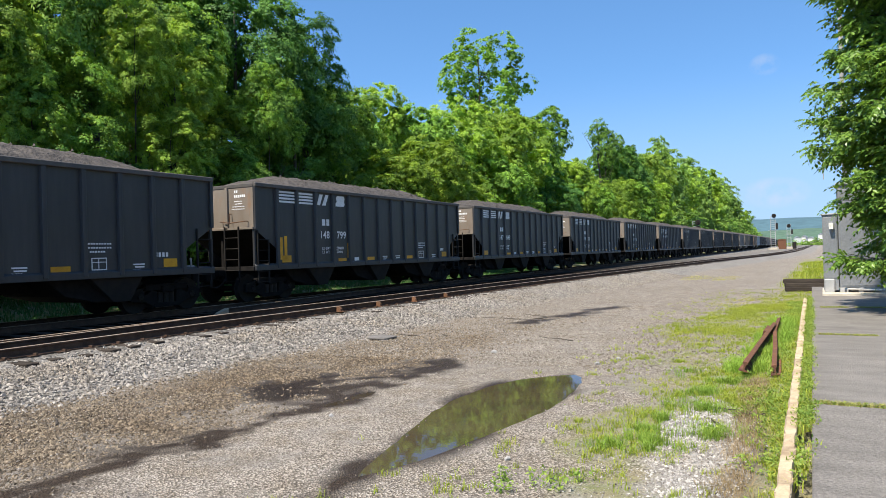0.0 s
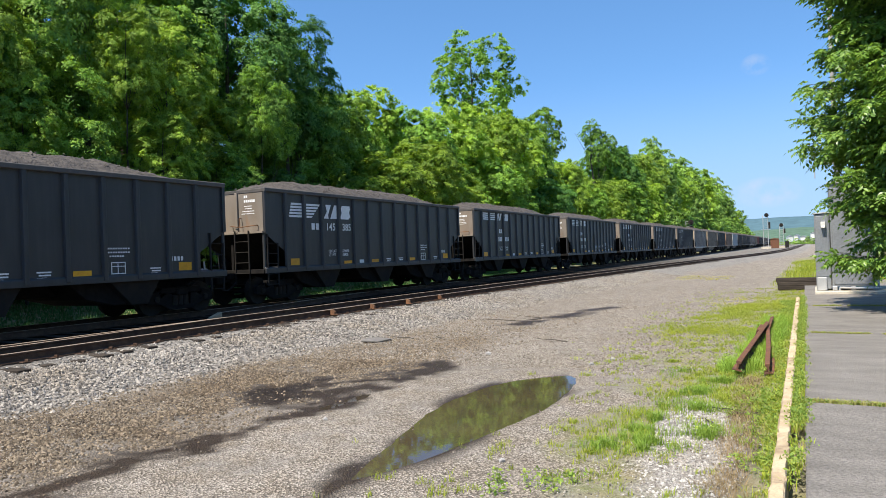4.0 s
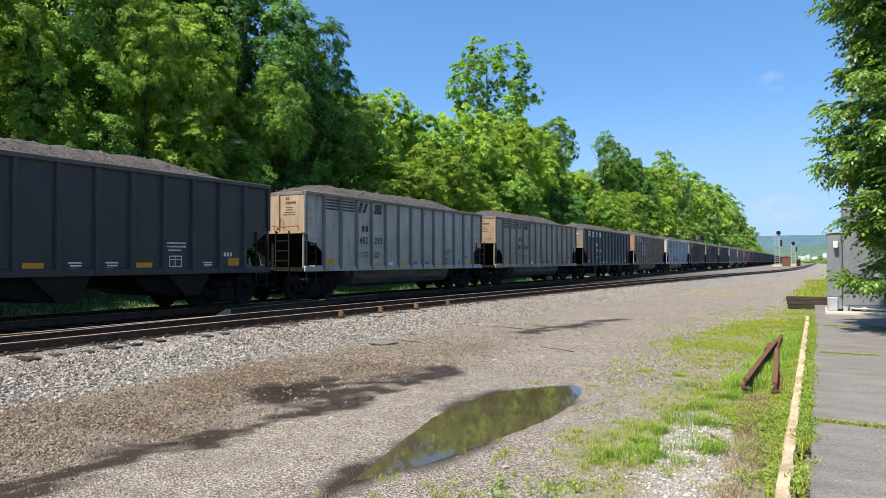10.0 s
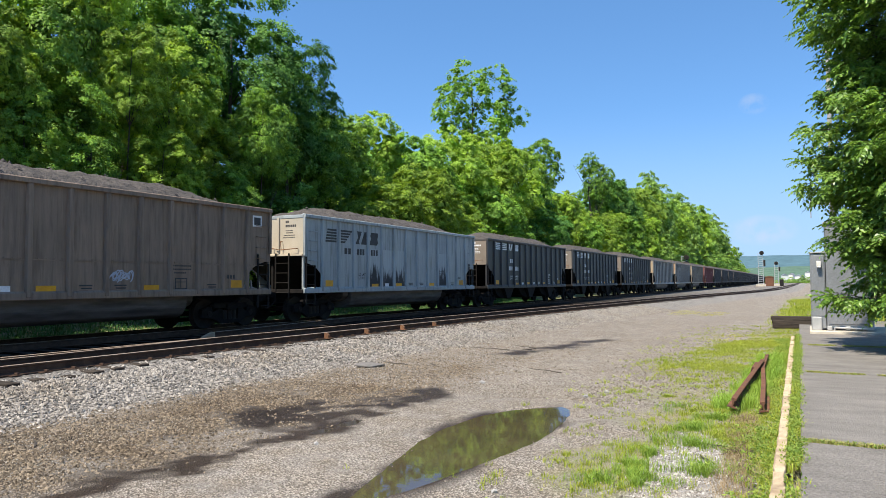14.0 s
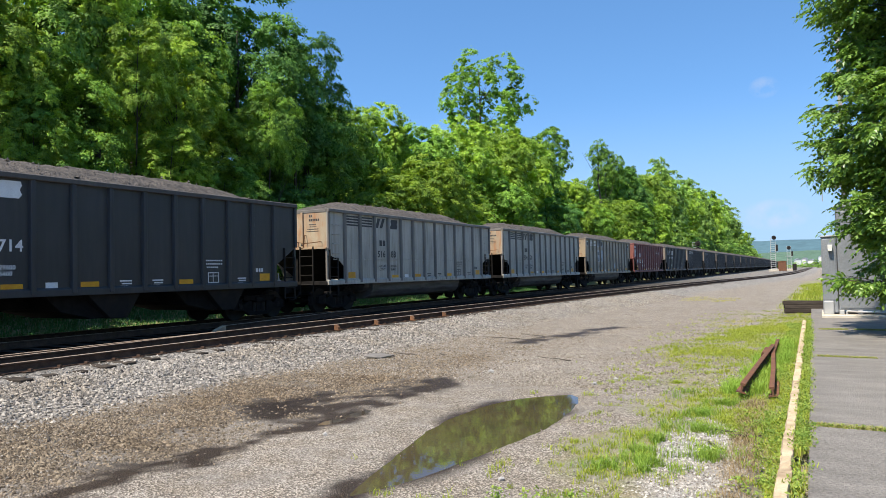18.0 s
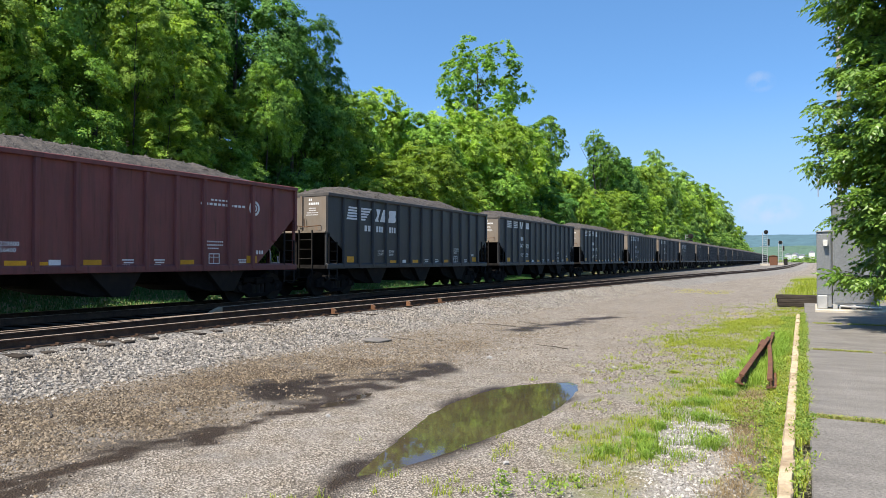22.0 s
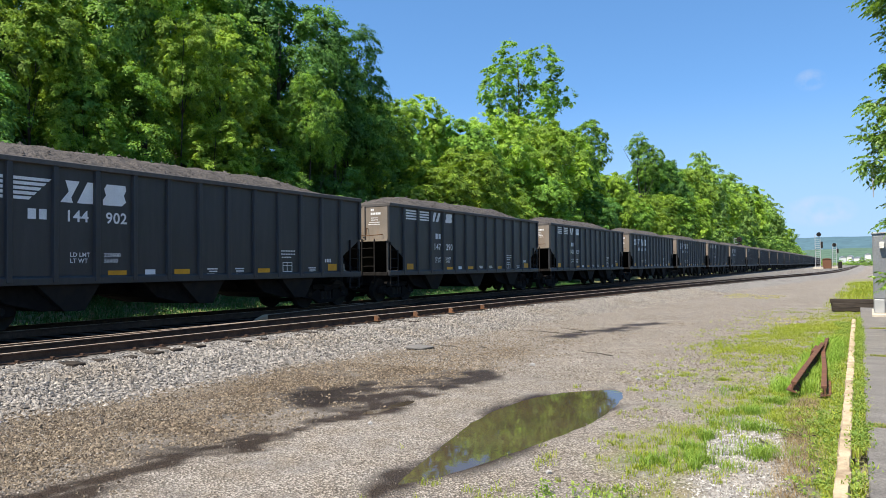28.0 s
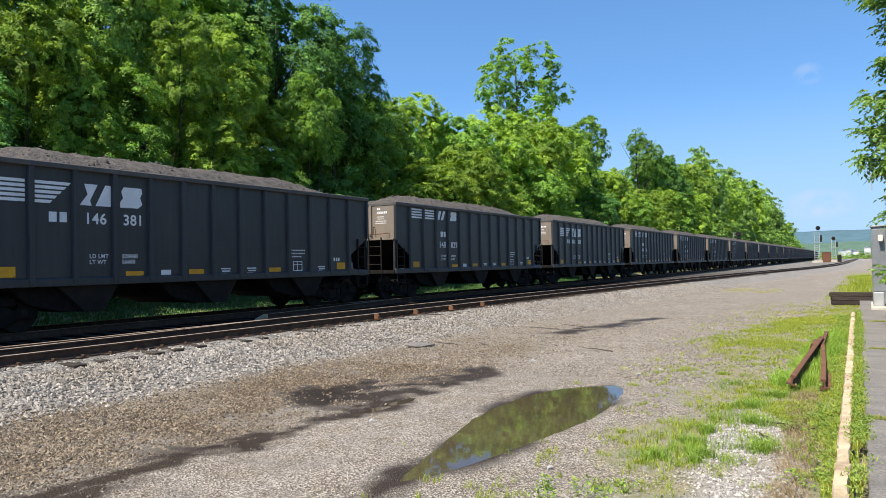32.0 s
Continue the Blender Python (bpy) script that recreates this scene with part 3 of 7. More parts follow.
# ---------------------------------------------------------------- ground, one sheet to the horizon
def ground_material():
    m, nt, b = nodes_of("ground", 0.92, 0, 0.25)
    at = nt.nodes.new("ShaderNodeAttribute")
    at.attribute_name = "zone"
    sep = nt.nodes.new("ShaderNodeSeparateColor")
    link(nt, at.outputs["Color"], sep.inputs[0])
    at2 = nt.nodes.new("ShaderNodeAttribute")
    at2.attribute_name = "zone_more"
    sep2 = nt.nodes.new("ShaderNodeSeparateColor")
    link(nt, at2.outputs["Color"], sep2.inputs[0])
    v = coords(nt)
    vor = nt.nodes.new("ShaderNodeTexVoronoi")
    vor.inputs["Scale"].default_value = 56.0
    link(nt, v, vor.inputs["Vector"])
    vor2 = nt.nodes.new("ShaderNodeTexVoronoi")
    vor2.inputs["Scale"].default_value = 17.0
    link(nt, v, vor2.inputs["Vector"])
    fine = noise_tex(nt, v, 55, 4)
    mid = noise_tex(nt, v, 2.3, 5)
    big = noise_tex(nt, v, 0.35, 4)
    road = mix_rgb(nt, ramp(nt, fine, 0.3, 0.75), (0.32, 0.287, 0.254), (0.595, 0.543, 0.487))
    sepv = nt.nodes.new("ShaderNodeSeparateColor")
    link(nt, vor.outputs["Color"], sepv.inputs[0])
    pebble = ramp(nt, sepv.outputs[0], 0.25, 0.75)
    road = mix_rgb(nt, pebble, mix_rgb(nt, 1.0, road, (1.2, 1.19, 1.17), 'MULTIPLY'), mix_rgb(nt, 1.0, road, (0.5, 0.49, 0.48), 'MULTIPLY'))
    gaps = ramp(nt, vor.outputs["Distance"], 0.4, 0.7)
    road = mix_rgb(nt, gaps, road, mix_rgb(nt, 1.0, road, (0.45, 0.43, 0.4), 'MULTIPLY'))
    road = mix_rgb(nt, ramp(nt, mid, 0.35, 0.7), road, mix_rgb(nt, 1.0, road, (0.8, 0.76, 0.7), 'MULTIPLY'))
    road = mix_rgb(nt, ramp(nt, big, 0.4, 0.7), road, mix_rgb(nt, 1.0, road, (0.85, 0.84, 0.82), 'MULTIPLY'))
    sepv2 = nt.nodes.new("ShaderNodeSeparateColor")
    link(nt, vor2.outputs["Color"], sepv2.inputs[0])
    bal = mix_rgb(nt, sepv2.outputs[0], (0.2, 0.182, 0.162), (0.42, 0.385, 0.34))
    bal = mix_rgb(nt, ramp(nt, vor2.outputs["Distance"], 0.35, 0.75), bal, (0.09, 0.085, 0.08))
    dirt = mix_rgb(nt, ramp(nt, fine, 0.3, 0.75), (0.1, 0.074, 0.05), (0.215, 0.165, 0.115))
    dirt = mix_rgb(nt, ramp(nt, sepv.outputs[1], 0.2, 0.8), mix_rgb(nt, 1.0, dirt, (1.25, 1.23, 1.2), 'MULTIPLY'), mix_rgb(nt, 1.0, dirt, (0.5, 0.48, 0.46), 'MULTIPLY'))
    dirt = mix_rgb(nt, gaps, dirt, mix_rgb(nt, 1.0, dirt, (0.4, 0.38, 0.36), 'MULTIPLY'))
    green = mix_rgb(nt, ramp(nt, mid, 0.3, 0.7), (0.15, 0.18, 0.05), (0.28, 0.24, 0.12))
    c = mix_rgb(nt, sep2.outputs[0], road, dirt)
    c = mix_rgb(nt, sep.outputs[0], c, bal)
    c = mix_rgb(nt, sep.outputs[1], c, green)
    c = mix_rgb(nt, sep2.outputs[1], c, mix_rgb(nt, sepv.outputs[2], (0.2, 0.18, 0.16), (0.42, 0.4, 0.37)))
    dampf = ramp(nt, sep.outputs[2], 0.15, 0.9)
    c = mix_rgb(nt, dampf, c, mix_rgb(nt, 1.0, c, (0.17, 0.13, 0.1), 'MULTIPLY'))
    # rail dirt and the train's shade both go into the base colour
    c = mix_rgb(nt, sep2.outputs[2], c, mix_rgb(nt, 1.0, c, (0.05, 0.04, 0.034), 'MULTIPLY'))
    link(nt, c, b.inputs["Base Color"])
    sheen = nt.nodes.new("ShaderNodeMapRange")
    sheen.inputs[3].default_value, sheen.inputs[4].default_value = 0.25, 0.02
    link(nt, sep2.outputs[2], sheen.inputs[0])
    link(nt, sheen.outputs[0], b.inputs["Specular IOR Level"])
    r = nt.nodes.new("ShaderNodeMapRange")
    r.inputs[3].default_value, r.inputs[4].default_value = 0.93, 0.42
    link(nt, dampf, r.inputs[0])
    link(nt, r.outputs[0], b.inputs["Roughness"])
    mh = nt.nodes.new("ShaderNodeMath")
    mh.operation = 'ADD'
    link(nt, vor.outputs["Distance"], mh.inputs[0])
    link(nt, fine, mh.inputs[1])
    bump(nt, b, mh.outputs[0], 0.9, 0.02)
    return m


def graded(*spans):
    out = []
    for a, b, step in spans:
        out += list(np.arange(a, b, step))
    return np.array(out + [spans[-1][1]])


def build_ground():
    gx = graded((-4000, -400, 300), (-400, -60, 20), (-60, -19, 1.0), (-19, -12.2, 0.25), (-12.2, -8.6, 0.11), (-8.6, -2.2, 0.085), (-2.2, 0.6, 0.1), (0.6, 6, 0.6), (6, 60, 6), (60, 400, 40), (400, 4000, 300))
    gy = graded((-3000, -200, 280), (-200, -12, 10), (-12, 2.4, 0.8), (2.4, 12, 0.085), (12, 26, 0.16), (26, 60, 0.5), (60, 130, 2), (130, 500, 10), (500, 4500, 200))
    X, Y = np.meshgrid(gx, gy, indexing="ij")
    Z = ground_height(X, Y)
    Z = np.where(Y > 400, Z - 0.0008 * (Y - 400), Z)
    nx, ny = X.shape
    idx = np.arange(nx * ny).reshape(nx, ny)
    faces = np.stack([idx[:-1, :-1], idx[1:, :-1], idx[1:, 1:], idx[:-1, 1:]], -1).reshape(-1, 4)
    me = raw_mesh("ground", np.stack([X, Y, Z], -1).reshape(-1, 3), faces, ground_material(), True)
    ballast, green, damp, dirt, stones = [a.ravel() for a in zones(X, Y)]
    # grease and dirt between and beside the rails, with the train's shade painted in
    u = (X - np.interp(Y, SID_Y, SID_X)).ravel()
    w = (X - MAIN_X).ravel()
    grime_shade = np.clip(1.3 - np.abs(u) / 0.95, 0, 1) * 0.85
    grime_shade = np.maximum(grime_shade, np.clip((-1.0 - u) / 0.5, 0, 1) * np.clip((w + 2.6) / 0.6, 0, 1) * 1.0 * np.clip(1.5 - Y.ravel() / 90, 0.25, 1))
    one = np.ones_like(ballast)
    for nm, cols in (("zone", (ballast, green, damp)), ("zone_more", (dirt, stones, grime_shade))):
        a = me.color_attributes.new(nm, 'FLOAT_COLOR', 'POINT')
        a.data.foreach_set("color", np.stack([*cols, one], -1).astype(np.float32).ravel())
    tagged(new("ground", me), "gravel yard with damp mud, ballast shoulder and weeds", "ground", kind="structure")


build_ground()


def water_material():
    m, nt, b = nodes_of("puddle_water", 0.03, 0, 0.5)
    v = coords(nt)
    c = mix_rgb(nt, ramp(nt, noise_tex(nt, v, 1.4, 4), 0.3, 0.7), (0.075, 0.056, 0.034), (0.045, 0.034, 0.022))
    link(nt, c, b.inputs["Base Color"])
    bump(nt, b, noise_tex(nt, v, 7, 2), 0.03, 0.01)
    return m


M["water"] = water_material()


def build_puddles():
    def sheet(pts, z):
        me = bpy.data.meshes.new("puddle")
        me.from_pydata([(x, y, z) for x, y in pts], [], [tuple(range(len(pts)))])
        me.materials.append(M["water"])
        return me
    ring = [(l - 0.2, y) for y, l in zip(PUDDLE_Y, PUDDLE_L)] + [(r + 0.2, y) for y, r in reversed(list(zip(PUDDLE_Y, PUDDLE_R)))]
    tagged(new("puddle", sheet(ring[::-1], -0.5005)), "brown muddy puddle mirroring trees and sky", "puddle")
    small = [(-5.9 + 0.5 * math.cos(a), 8.4 + 1.8 * math.sin(a)) for a in np.linspace(0, 2 * math.pi, 40, endpoint=False)]
    tagged(new("puddle", sheet(small, -0.5215)), "shallow dark puddle drying on muddy gravel", "puddle")


build_puddles()

# ---------------------------------------------------------------- tracks
RAIL_PROFILE = [(-0.07, -0.172), (0.07, -0.172), (0.07, -0.16), (0.012, -0.14), (0.012, -0.045), (0.036, -0.034), (0.036, -0.006), (0.028, 0.0), (-0.028, 0.0), (-0.036, -0.006), (-0.036, -0.034), (-0.012, -0.045), (-0.012, -0.14), (-0.07, -0.16)]


def rail_mesh(name, line):
    """A rail swept along a line of (x, y); its worn head has a brighter material."""
    n = len(RAIL_PROFILE)
    vs, fs, mi = [], [], []
    for x, y in line:
        vs += [(x + px, y, pz) for px, pz in RAIL_PROFILE]
    for k in range(len(line) - 1):
        for i in range(n):
            a, b = k * n + i, k * n + (i + 1) % n
            fs.append((a, a + n, b + n, b))
            mi.append(1 if 6 <= i <= 9 else 0)
    fs += [tuple(range(n)), tuple(range((len(line) - 1) * n, len(line) * n))[::-1]]
    mi += [0, 0]
    me = bpy.data.meshes.new(name)
    me.from_pydata(vs, [], fs)
    me.materials.append(M["rail"])
    me.materials.append(M["railhead"])
    me.polygons.foreach_set("material_index", mi)
    return me


def ys(a, b):
    return list(np.arange(a, 60, 4.0)[np.arange(a, 60, 4.0) < b]) + list(np.arange(60, b, 8.0)) + [b]


TIE = Shape().box(-1.3, 1.5, -0.115, 0.115, -0.37, -0.175).mesh("tie", M["tie"], 0.012)
TIE_LONG = Shape().box(-1.3, 1.75, -0.115, 0.115, -0.37, -0.175).mesh("tie_long", M["tie"], 0.012)
BRACE = Shape().prism([(0.0, -0.17), (0.15, -0.17), (0.14, -0.09), (0.08, -0.03), (0.0, -0.02)], -0.045, 0.045, "y").box(0, .2, -.07, .07, -.18, -.165).mesh("rail_brace", M["rust_orange"], 0.004)
CLIP = Shape().box(-0.05, 0.05, -0.02, 0.02, -0.16, -0.13).mesh("rail_clip", M["rail"])
PLATE = Shape().box(-0.18, 0.18, -0.1, 0.1, -0.177, -0.168).mesh("tie_plate", M["rail"])


def build_tracks():
    near = tagged(new("siding_track"), "empty rusty switch track on weathered wooden ties", "railway track", kind="structure")
    for side in (-0.7535, 0.7535):
        part("rail", rail_mesh("rail", [(siding_smooth(y) + side, y) for y in ys(-20, 420)]), near)
    # closure rail running inside the gauge to the switch point
    part("switch_rail", rail_mesh("switch_rail", [(-13.36, -8), (-13.36, 4), (-13.5, 9), (-13.76, 14.2)]), near)
    part("crossover_rail", rail_mesh("crossover_rail", [(-15.3, 15.2), (-15.75, 18.5), (-16.3, 22), (-16.62, 25)]), near)
    part("flared_end", Shape().prism([(15.2, -0.17), (14.75, -0.17), (14.85, -0.1), (15.2, 0.01)], -15.36, -15.2, "x").mesh("flared_end", surface("worn_rail_end", (0.5, 0.37, 0.24), (0.38, 0.26, 0.16), 0.7, scale=6), 0.006), near, "bright flared rail end")
    y, k = 3.1, 0
    while y < 75:
        long = 16 < y < 23 or 7 < y < 9
        ob = part("tie", TIE_LONG if long else TIE, near, at=pose(siding_smooth(y) + rng.uniform(-0.22, 0.06), y, rng.uniform(-0.03, 0.004), 0, 0, rng.uniform(-2, 2)))
        if y < 45:
            part("tie_plate", PLATE, near, at=pose(siding_smooth(y) + 0.7535, y, 0))
        if y < 40:
            part("rail_clip", CLIP, near, at=pose(siding_smooth(y) + 0.86, y + 0.03, 0.0))
        y += 0.56 + rng.uniform(-0.04, 0.04)
        k += 1
    for y in (16.3, 18.25, 20.3, 22.4):
        part("rail_brace", BRACE, near, "rusty orange rail brace", at=pose(siding_smooth(y) + 0.82, y, 0.02, 0, 0, rng.uniform(-4, 4)))
    main = tagged(new("main_track"), "main line track under the coal train", "railway track", kind="structure")
    for side in (-0.7535, 0.7535):
        part("rail", rail_mesh("rail", [(MAIN_X + side + bend(y), y) for y in ys(-30, 700)]), main)
    for y in np.arange(3.0, 60, 0.56):
        part("tie", TIE, main, at=pose(MAIN_X + bend(y), y, -0.005, 0, 0, rng.uniform(-1, 1)))


def stone_field(name, n, xr, yr, size, keep, lift=0.0, material=None, seed=1, label=""):
    """Many small broken stones lying on the ground, joined into one object."""
    r = np.random.default_rng(seed)
    x = r.uniform(*xr, n)
    y = yr[0] + (yr[1] - yr[0]) * r.uniform(0, 1, n) ** 1.6
    ok = keep(x, y, r)
    x, y = x[ok], y[ok]
    n = len(x)
    z = ground_height(x, y) + lift
    base = np.array([(1, 0, 0), (-1, 0, 0), (0, 1, 0), (0, -1, 0), (0, 0, 1), (0, 0, -1)], float)
    v = base[None] * r.uniform(0.55, 1.15, (n, 6, 1)) + r.uniform(-0.35, 0.35, (n, 6, 3))
    a = r.uniform(0, 2 * math.pi, n)
    c, s = np.cos(a), np.sin(a)
    v = np.stack([v[..., 0] * c[:, None] - v[..., 1] * s[:, None], v[..., 0] * s[:, None] + v[..., 1] * c[:, None], v[..., 2] * 0.85], -1)
    v = v * (size * r.uniform(0.5, 1.3, n))[:, None, None] + np.stack([x, y, z + size * 0.25], -1)[:, None]
    tri = np.array([(0, 2, 4), (2, 1, 4), (1, 3, 4), (3, 0, 4), (2, 0, 5), (1, 2, 5), (3, 1, 5), (0, 3, 5)])
    faces = (np.arange(n)[:, None, None] * 6 + tri[None]).reshape(-1, 3)
    tagged(new(name, raw_mesh(name, v.reshape(-1, 3), faces, material)), label, "gravel", kind="stuff")


def stone_material(name, a, b_, dark):
    m, nt, p = nodes_of(name, 0.92, 0, 0.25)
    geo = nt.nodes.new("ShaderNodeNewGeometry")
    r = geo.outputs["Random Per Island"]
    c = mix_rgb(nt, r, a, b_)
    c = mix_rgb(nt, ramp(nt, noise_tex(nt, coords(nt), 30, 3), 0.4, 0.8), c, mix_rgb(nt, 1.0, c, dark, 'MULTIPLY'))
    c = mix_rgb(nt, ramp(nt, noise_tex(nt, coords(nt), 0.6, 3), 0.45, 0.8), c, mix_rgb(nt, 1.0, c, (0.85, 0.78, 0.68), 'MULTIPLY'))
    link(nt, c, p.inputs["Base Color"])
    return m


def build_stones():
    bal = stone_material("ballast_stones", (0.49, 0.445, 0.39), (0.1, 0.092, 0.085), (0.5, 0.49, 0.48))
    grav = stone_material("road_gravel", (0.40, 0.365, 0.32), (0.13, 0.11, 0.09), (0.6, 0.58, 0.55))
    def on_shoulder(x, y, r):
        u = x - np.interp(y, SID_Y, SID_X)
        d = np.clip((4.1 - u) / 1.5, 0, 1)
        return (u > 1.56 - 0.5 * (r.uniform(0, 1, len(x)) < 0.12)) & (r.uniform(0, 1, len(x)) < d)
    stone_field("ballast_stones", 108000, (-12.4, -6.3), (3, 48), 0.0325, on_shoulder, 0.0, bal, 3, "broken grey ballast stones on the track shoulder")
    def on_road(x, y, r):
        b, g, d, dirt, st = zones(x, y)
        return (r.uniform(0, 1, len(x)) < (0.25 + 0.6 * st + 0.25 * dirt) * np.clip(1 - 1.5 * d, 0.12, 1)) & (puddle_depth(x, y) < 0.05) & (b < 0.5)
    stone_field("loose_gravel", 62000, (-9.6, -0.5), (3, 24), 0.012, on_road, 0.0, grav, 4, "loose pale gravel strewn over the yard")
    def on_dirt(x, y, r):
        b, g, d, dirt, st = zones(x, y)
        return (r.uniform(0, 1, len(x)) < dirt * np.clip(1.05 - 1.3 * d, 0.06, 1)) & (b < 0.6)
    stone_field("dirt_pebbles", 46000, (-9.8, -5.4), (3, 20), 0.0205, on_dirt, -0.002, stone_material("dirt_pebbles", (0.33, 0.265, 0.19), (0.07, 0.055, 0.04), (0.65, 0.62, 0.58)), 7, "brown pebbles strewn over bare dirt")
    def on_far_road(x, y, r):
        u = x - np.interp(y, SID_Y, SID_X)
        return (u > 3.2) & (zones(x, y)[2] < 0.3) & (r.uniform(0, 1, len(x)) < 0.7 * np.clip((38 - y) / 20, 0.15, 1))
    stone_field("yard_gravel", 30000, (-9.4, -1.2), (11, 42), 0.02, on_far_road, -0.002, grav, 6, "coarse gravel strewn over the far yard")
    def on_patch(x, y, r):
        return r.uniform(0, 1, len(x)) < blob(x, y, -1.08, 7.0, 0.4, 1.9, 0.1) + 0.02
    stone_field("white_gravel", 14000, (-1.9, -0.4), (4.6, 9.5), 0.014, on_patch, 0.0, stone_material("white_gravel", (0.58, 0.56, 0.52), (0.22, 0.2, 0.185), (0.7, 0.7, 0.7)), 5, "patch of white crushed stone among the weeds")


# ---------------------------------------------------------------- platform
def kerb_x(y):
    return -0.265 - 0.0125 * (y - 5)


def build_platform():
    plat = tagged(new("platform"), "cracked grey concrete platform slabs with weeds in the joints", "platform", kind="structure")
    edges = [-4.0, 2.2, 8.3, 14.5, 20.6, 26.9, 34.0]
    for a, b in zip(edges, edges[1:]):
        s = Shape()
        xa, xb = kerb_x(a) + 0.17, kerb_x(b) + 0.17
        pts = [(xa, a + 0.03), (6.5, a + 0.03 - 0.25), (6.5, b - 0.03 - 0.25), (xb, b - 0.03)]
        s.prism(pts, -0.6, -0.25 + rng.uniform(-0.012, 0.0), "z")
        part("slab", s.mesh("slab", M["concrete"], 0.012), plat)
    kerb = tagged(new("kerb"), "broken pale concrete kerb along the platform edge", "kerb", kind="structure")
    y = 1.2
    while y < 23.5:
        l = min(rng.uniform(0.8, 2.2), 23.6 - y)
        n = max(3, int(l / 0.12))
        vs, fs = [], []
        for i in range(n + 1):
            yy = y + l * i / n
            x = kerb_x(yy)
            for dx, z in ((-0.055, -0.62), (-0.052, -0.262), (-0.04, -0.242), (0.04, -0.242), (0.05, -0.258), (0.052, -0.62)):
                j = 0.007
                vs.append((x + dx + rng.uniform(-j, j), yy, z + (rng.uniform(-0.024, 0.006) if z > -0.5 else 0)))
        for i in range(n):
            for k in range(5):
                a = i * 6 + k
                fs.append((a, a + 1, a + 7, a + 6))
        fs += [tuple(range(6))[::-1], tuple(range(n * 6, n * 6 + 6))]
        me = bpy.data.meshes.new("kerb_stone")
        me.from_pydata(vs, [], fs)
        me.materials.append(M["kerb"])
        part("kerb_stone", me, kerb)
        y += l + 0.012


# ---------------------------------------------------------------- foliage
def cards(centres, size, out, r, long=1.8, up=0.35, jitter=0.65, droop=0.35):
    """Folded leaf cards, four corners and two triangles each, about the given centres and facing roughly outwards."""
    n = len(centres)
    nrm = out + r.normal(0, jitter, (n, 3)) + np.array([0, 0, up])
    nrm /= np.linalg.norm(nrm, axis=1)[:, None]
    ref = r.normal(0, 1, (n, 3))
    t = np.cross(nrm, ref)
    t /= np.linalg.norm(t, axis=1)[:, None] + 1e-9
    t[:, 2] -= droop
    t /= np.linalg.norm(t, axis=1)[:, None]
    b = np.cross(nrm, t)
    s = (size * r.uniform(0.6, 1.3, n))[:, None]
    base, tip = centres - t * s * long / 2, centres + t * s * long / 2
    left, right = centres + b * s * 0.5 - nrm * s * 0.14, centres - b * s * 0.5 - nrm * s * 0.14
    v = np.stack([base, left, tip, right], 1).reshape(-1, 3)
    k = np.arange(n)[:, None] * 4
    f = np.concatenate([k + np.array([[0, 2, 1]]), k + np.array([[0, 3, 2]])])
    return v, f


def crown_mesh(name, material, rx, rz, lobes, subs, per, leaf, seed, low=-0.85, lobe_r=0.4, ragged=0.06, inner=0.42, flat=0.36, jitter=0.34):
    """A ragged crown about the origin: billowing lobes, each hung with shallow sprays of leaves that face one way, with gaps between."""
    r = np.random.default_rng(seed)
    k = np.arange(lobes * 2)
    zz = 1 - (k + 0.5) / lobes
    zz = zz[zz > low]
    an = k[:len(zz)] * 2.39996 + r.normal(0, 0.35, len(zz))
    h = np.sqrt(np.clip(1 - zz * zz, 0, 1))
    d = np.stack([h * np.cos(an), h * np.sin(an), zz], -1)
    n = len(d)
    lc = d * (r.uniform(inner, 0.8, n)[:, None]) * np.array([rx, rx, rz])
    lr = rx * lobe_r * r.uniform(0.6, 1.3, n)
    sd = r.normal(0, 1, (n, subs, 3)) + 0.8 * d[:, None] + np.array([0, 0, 0.35])
    sd /= np.linalg.norm(sd, axis=2)[..., None]
    sc = lc[:, None] + sd * (lr[:, None] * r.uniform(0.6, 1.08, (n, subs)))[..., None]
    sr = lr[:, None] * r.uniform(0.16, 0.42, (n, subs))
    face = 0.75 * sd + r.normal(0, 0.3, (n, subs, 3)) + np.array([0, 0, 0.75])
    face /= np.linalg.norm(face, axis=2)[..., None]
    ld = r.normal(0, 1, (n, subs, per, 3))
    ld /= np.linalg.norm(ld, axis=3)[..., None]
    off = (ld * face[:, :, None]).sum(-1, keepdims=True)
    ld = ld - (1 - flat) * off * face[:, :, None]
    rad = r.uniform(0.0, 1.0, (n, subs, per)) ** 0.6 * np.where(r.uniform(0, 1, (n, subs, per)) < ragged, 1.7, 1.0)
    bow = 0.1 * rad[..., None] ** 2 * face[:, :, None]
    pts = sc[:, :, None] + (ld * rad[..., None] - bow) * sr[..., None, None]
    v, f = cards(pts.reshape(-1, 3), leaf, (face[:, :, None] + 0.45 * ld).reshape(-1, 3), r, up=0.1, jitter=jitter, droop=0.12)
    return raw_mesh(name, v, f, material)


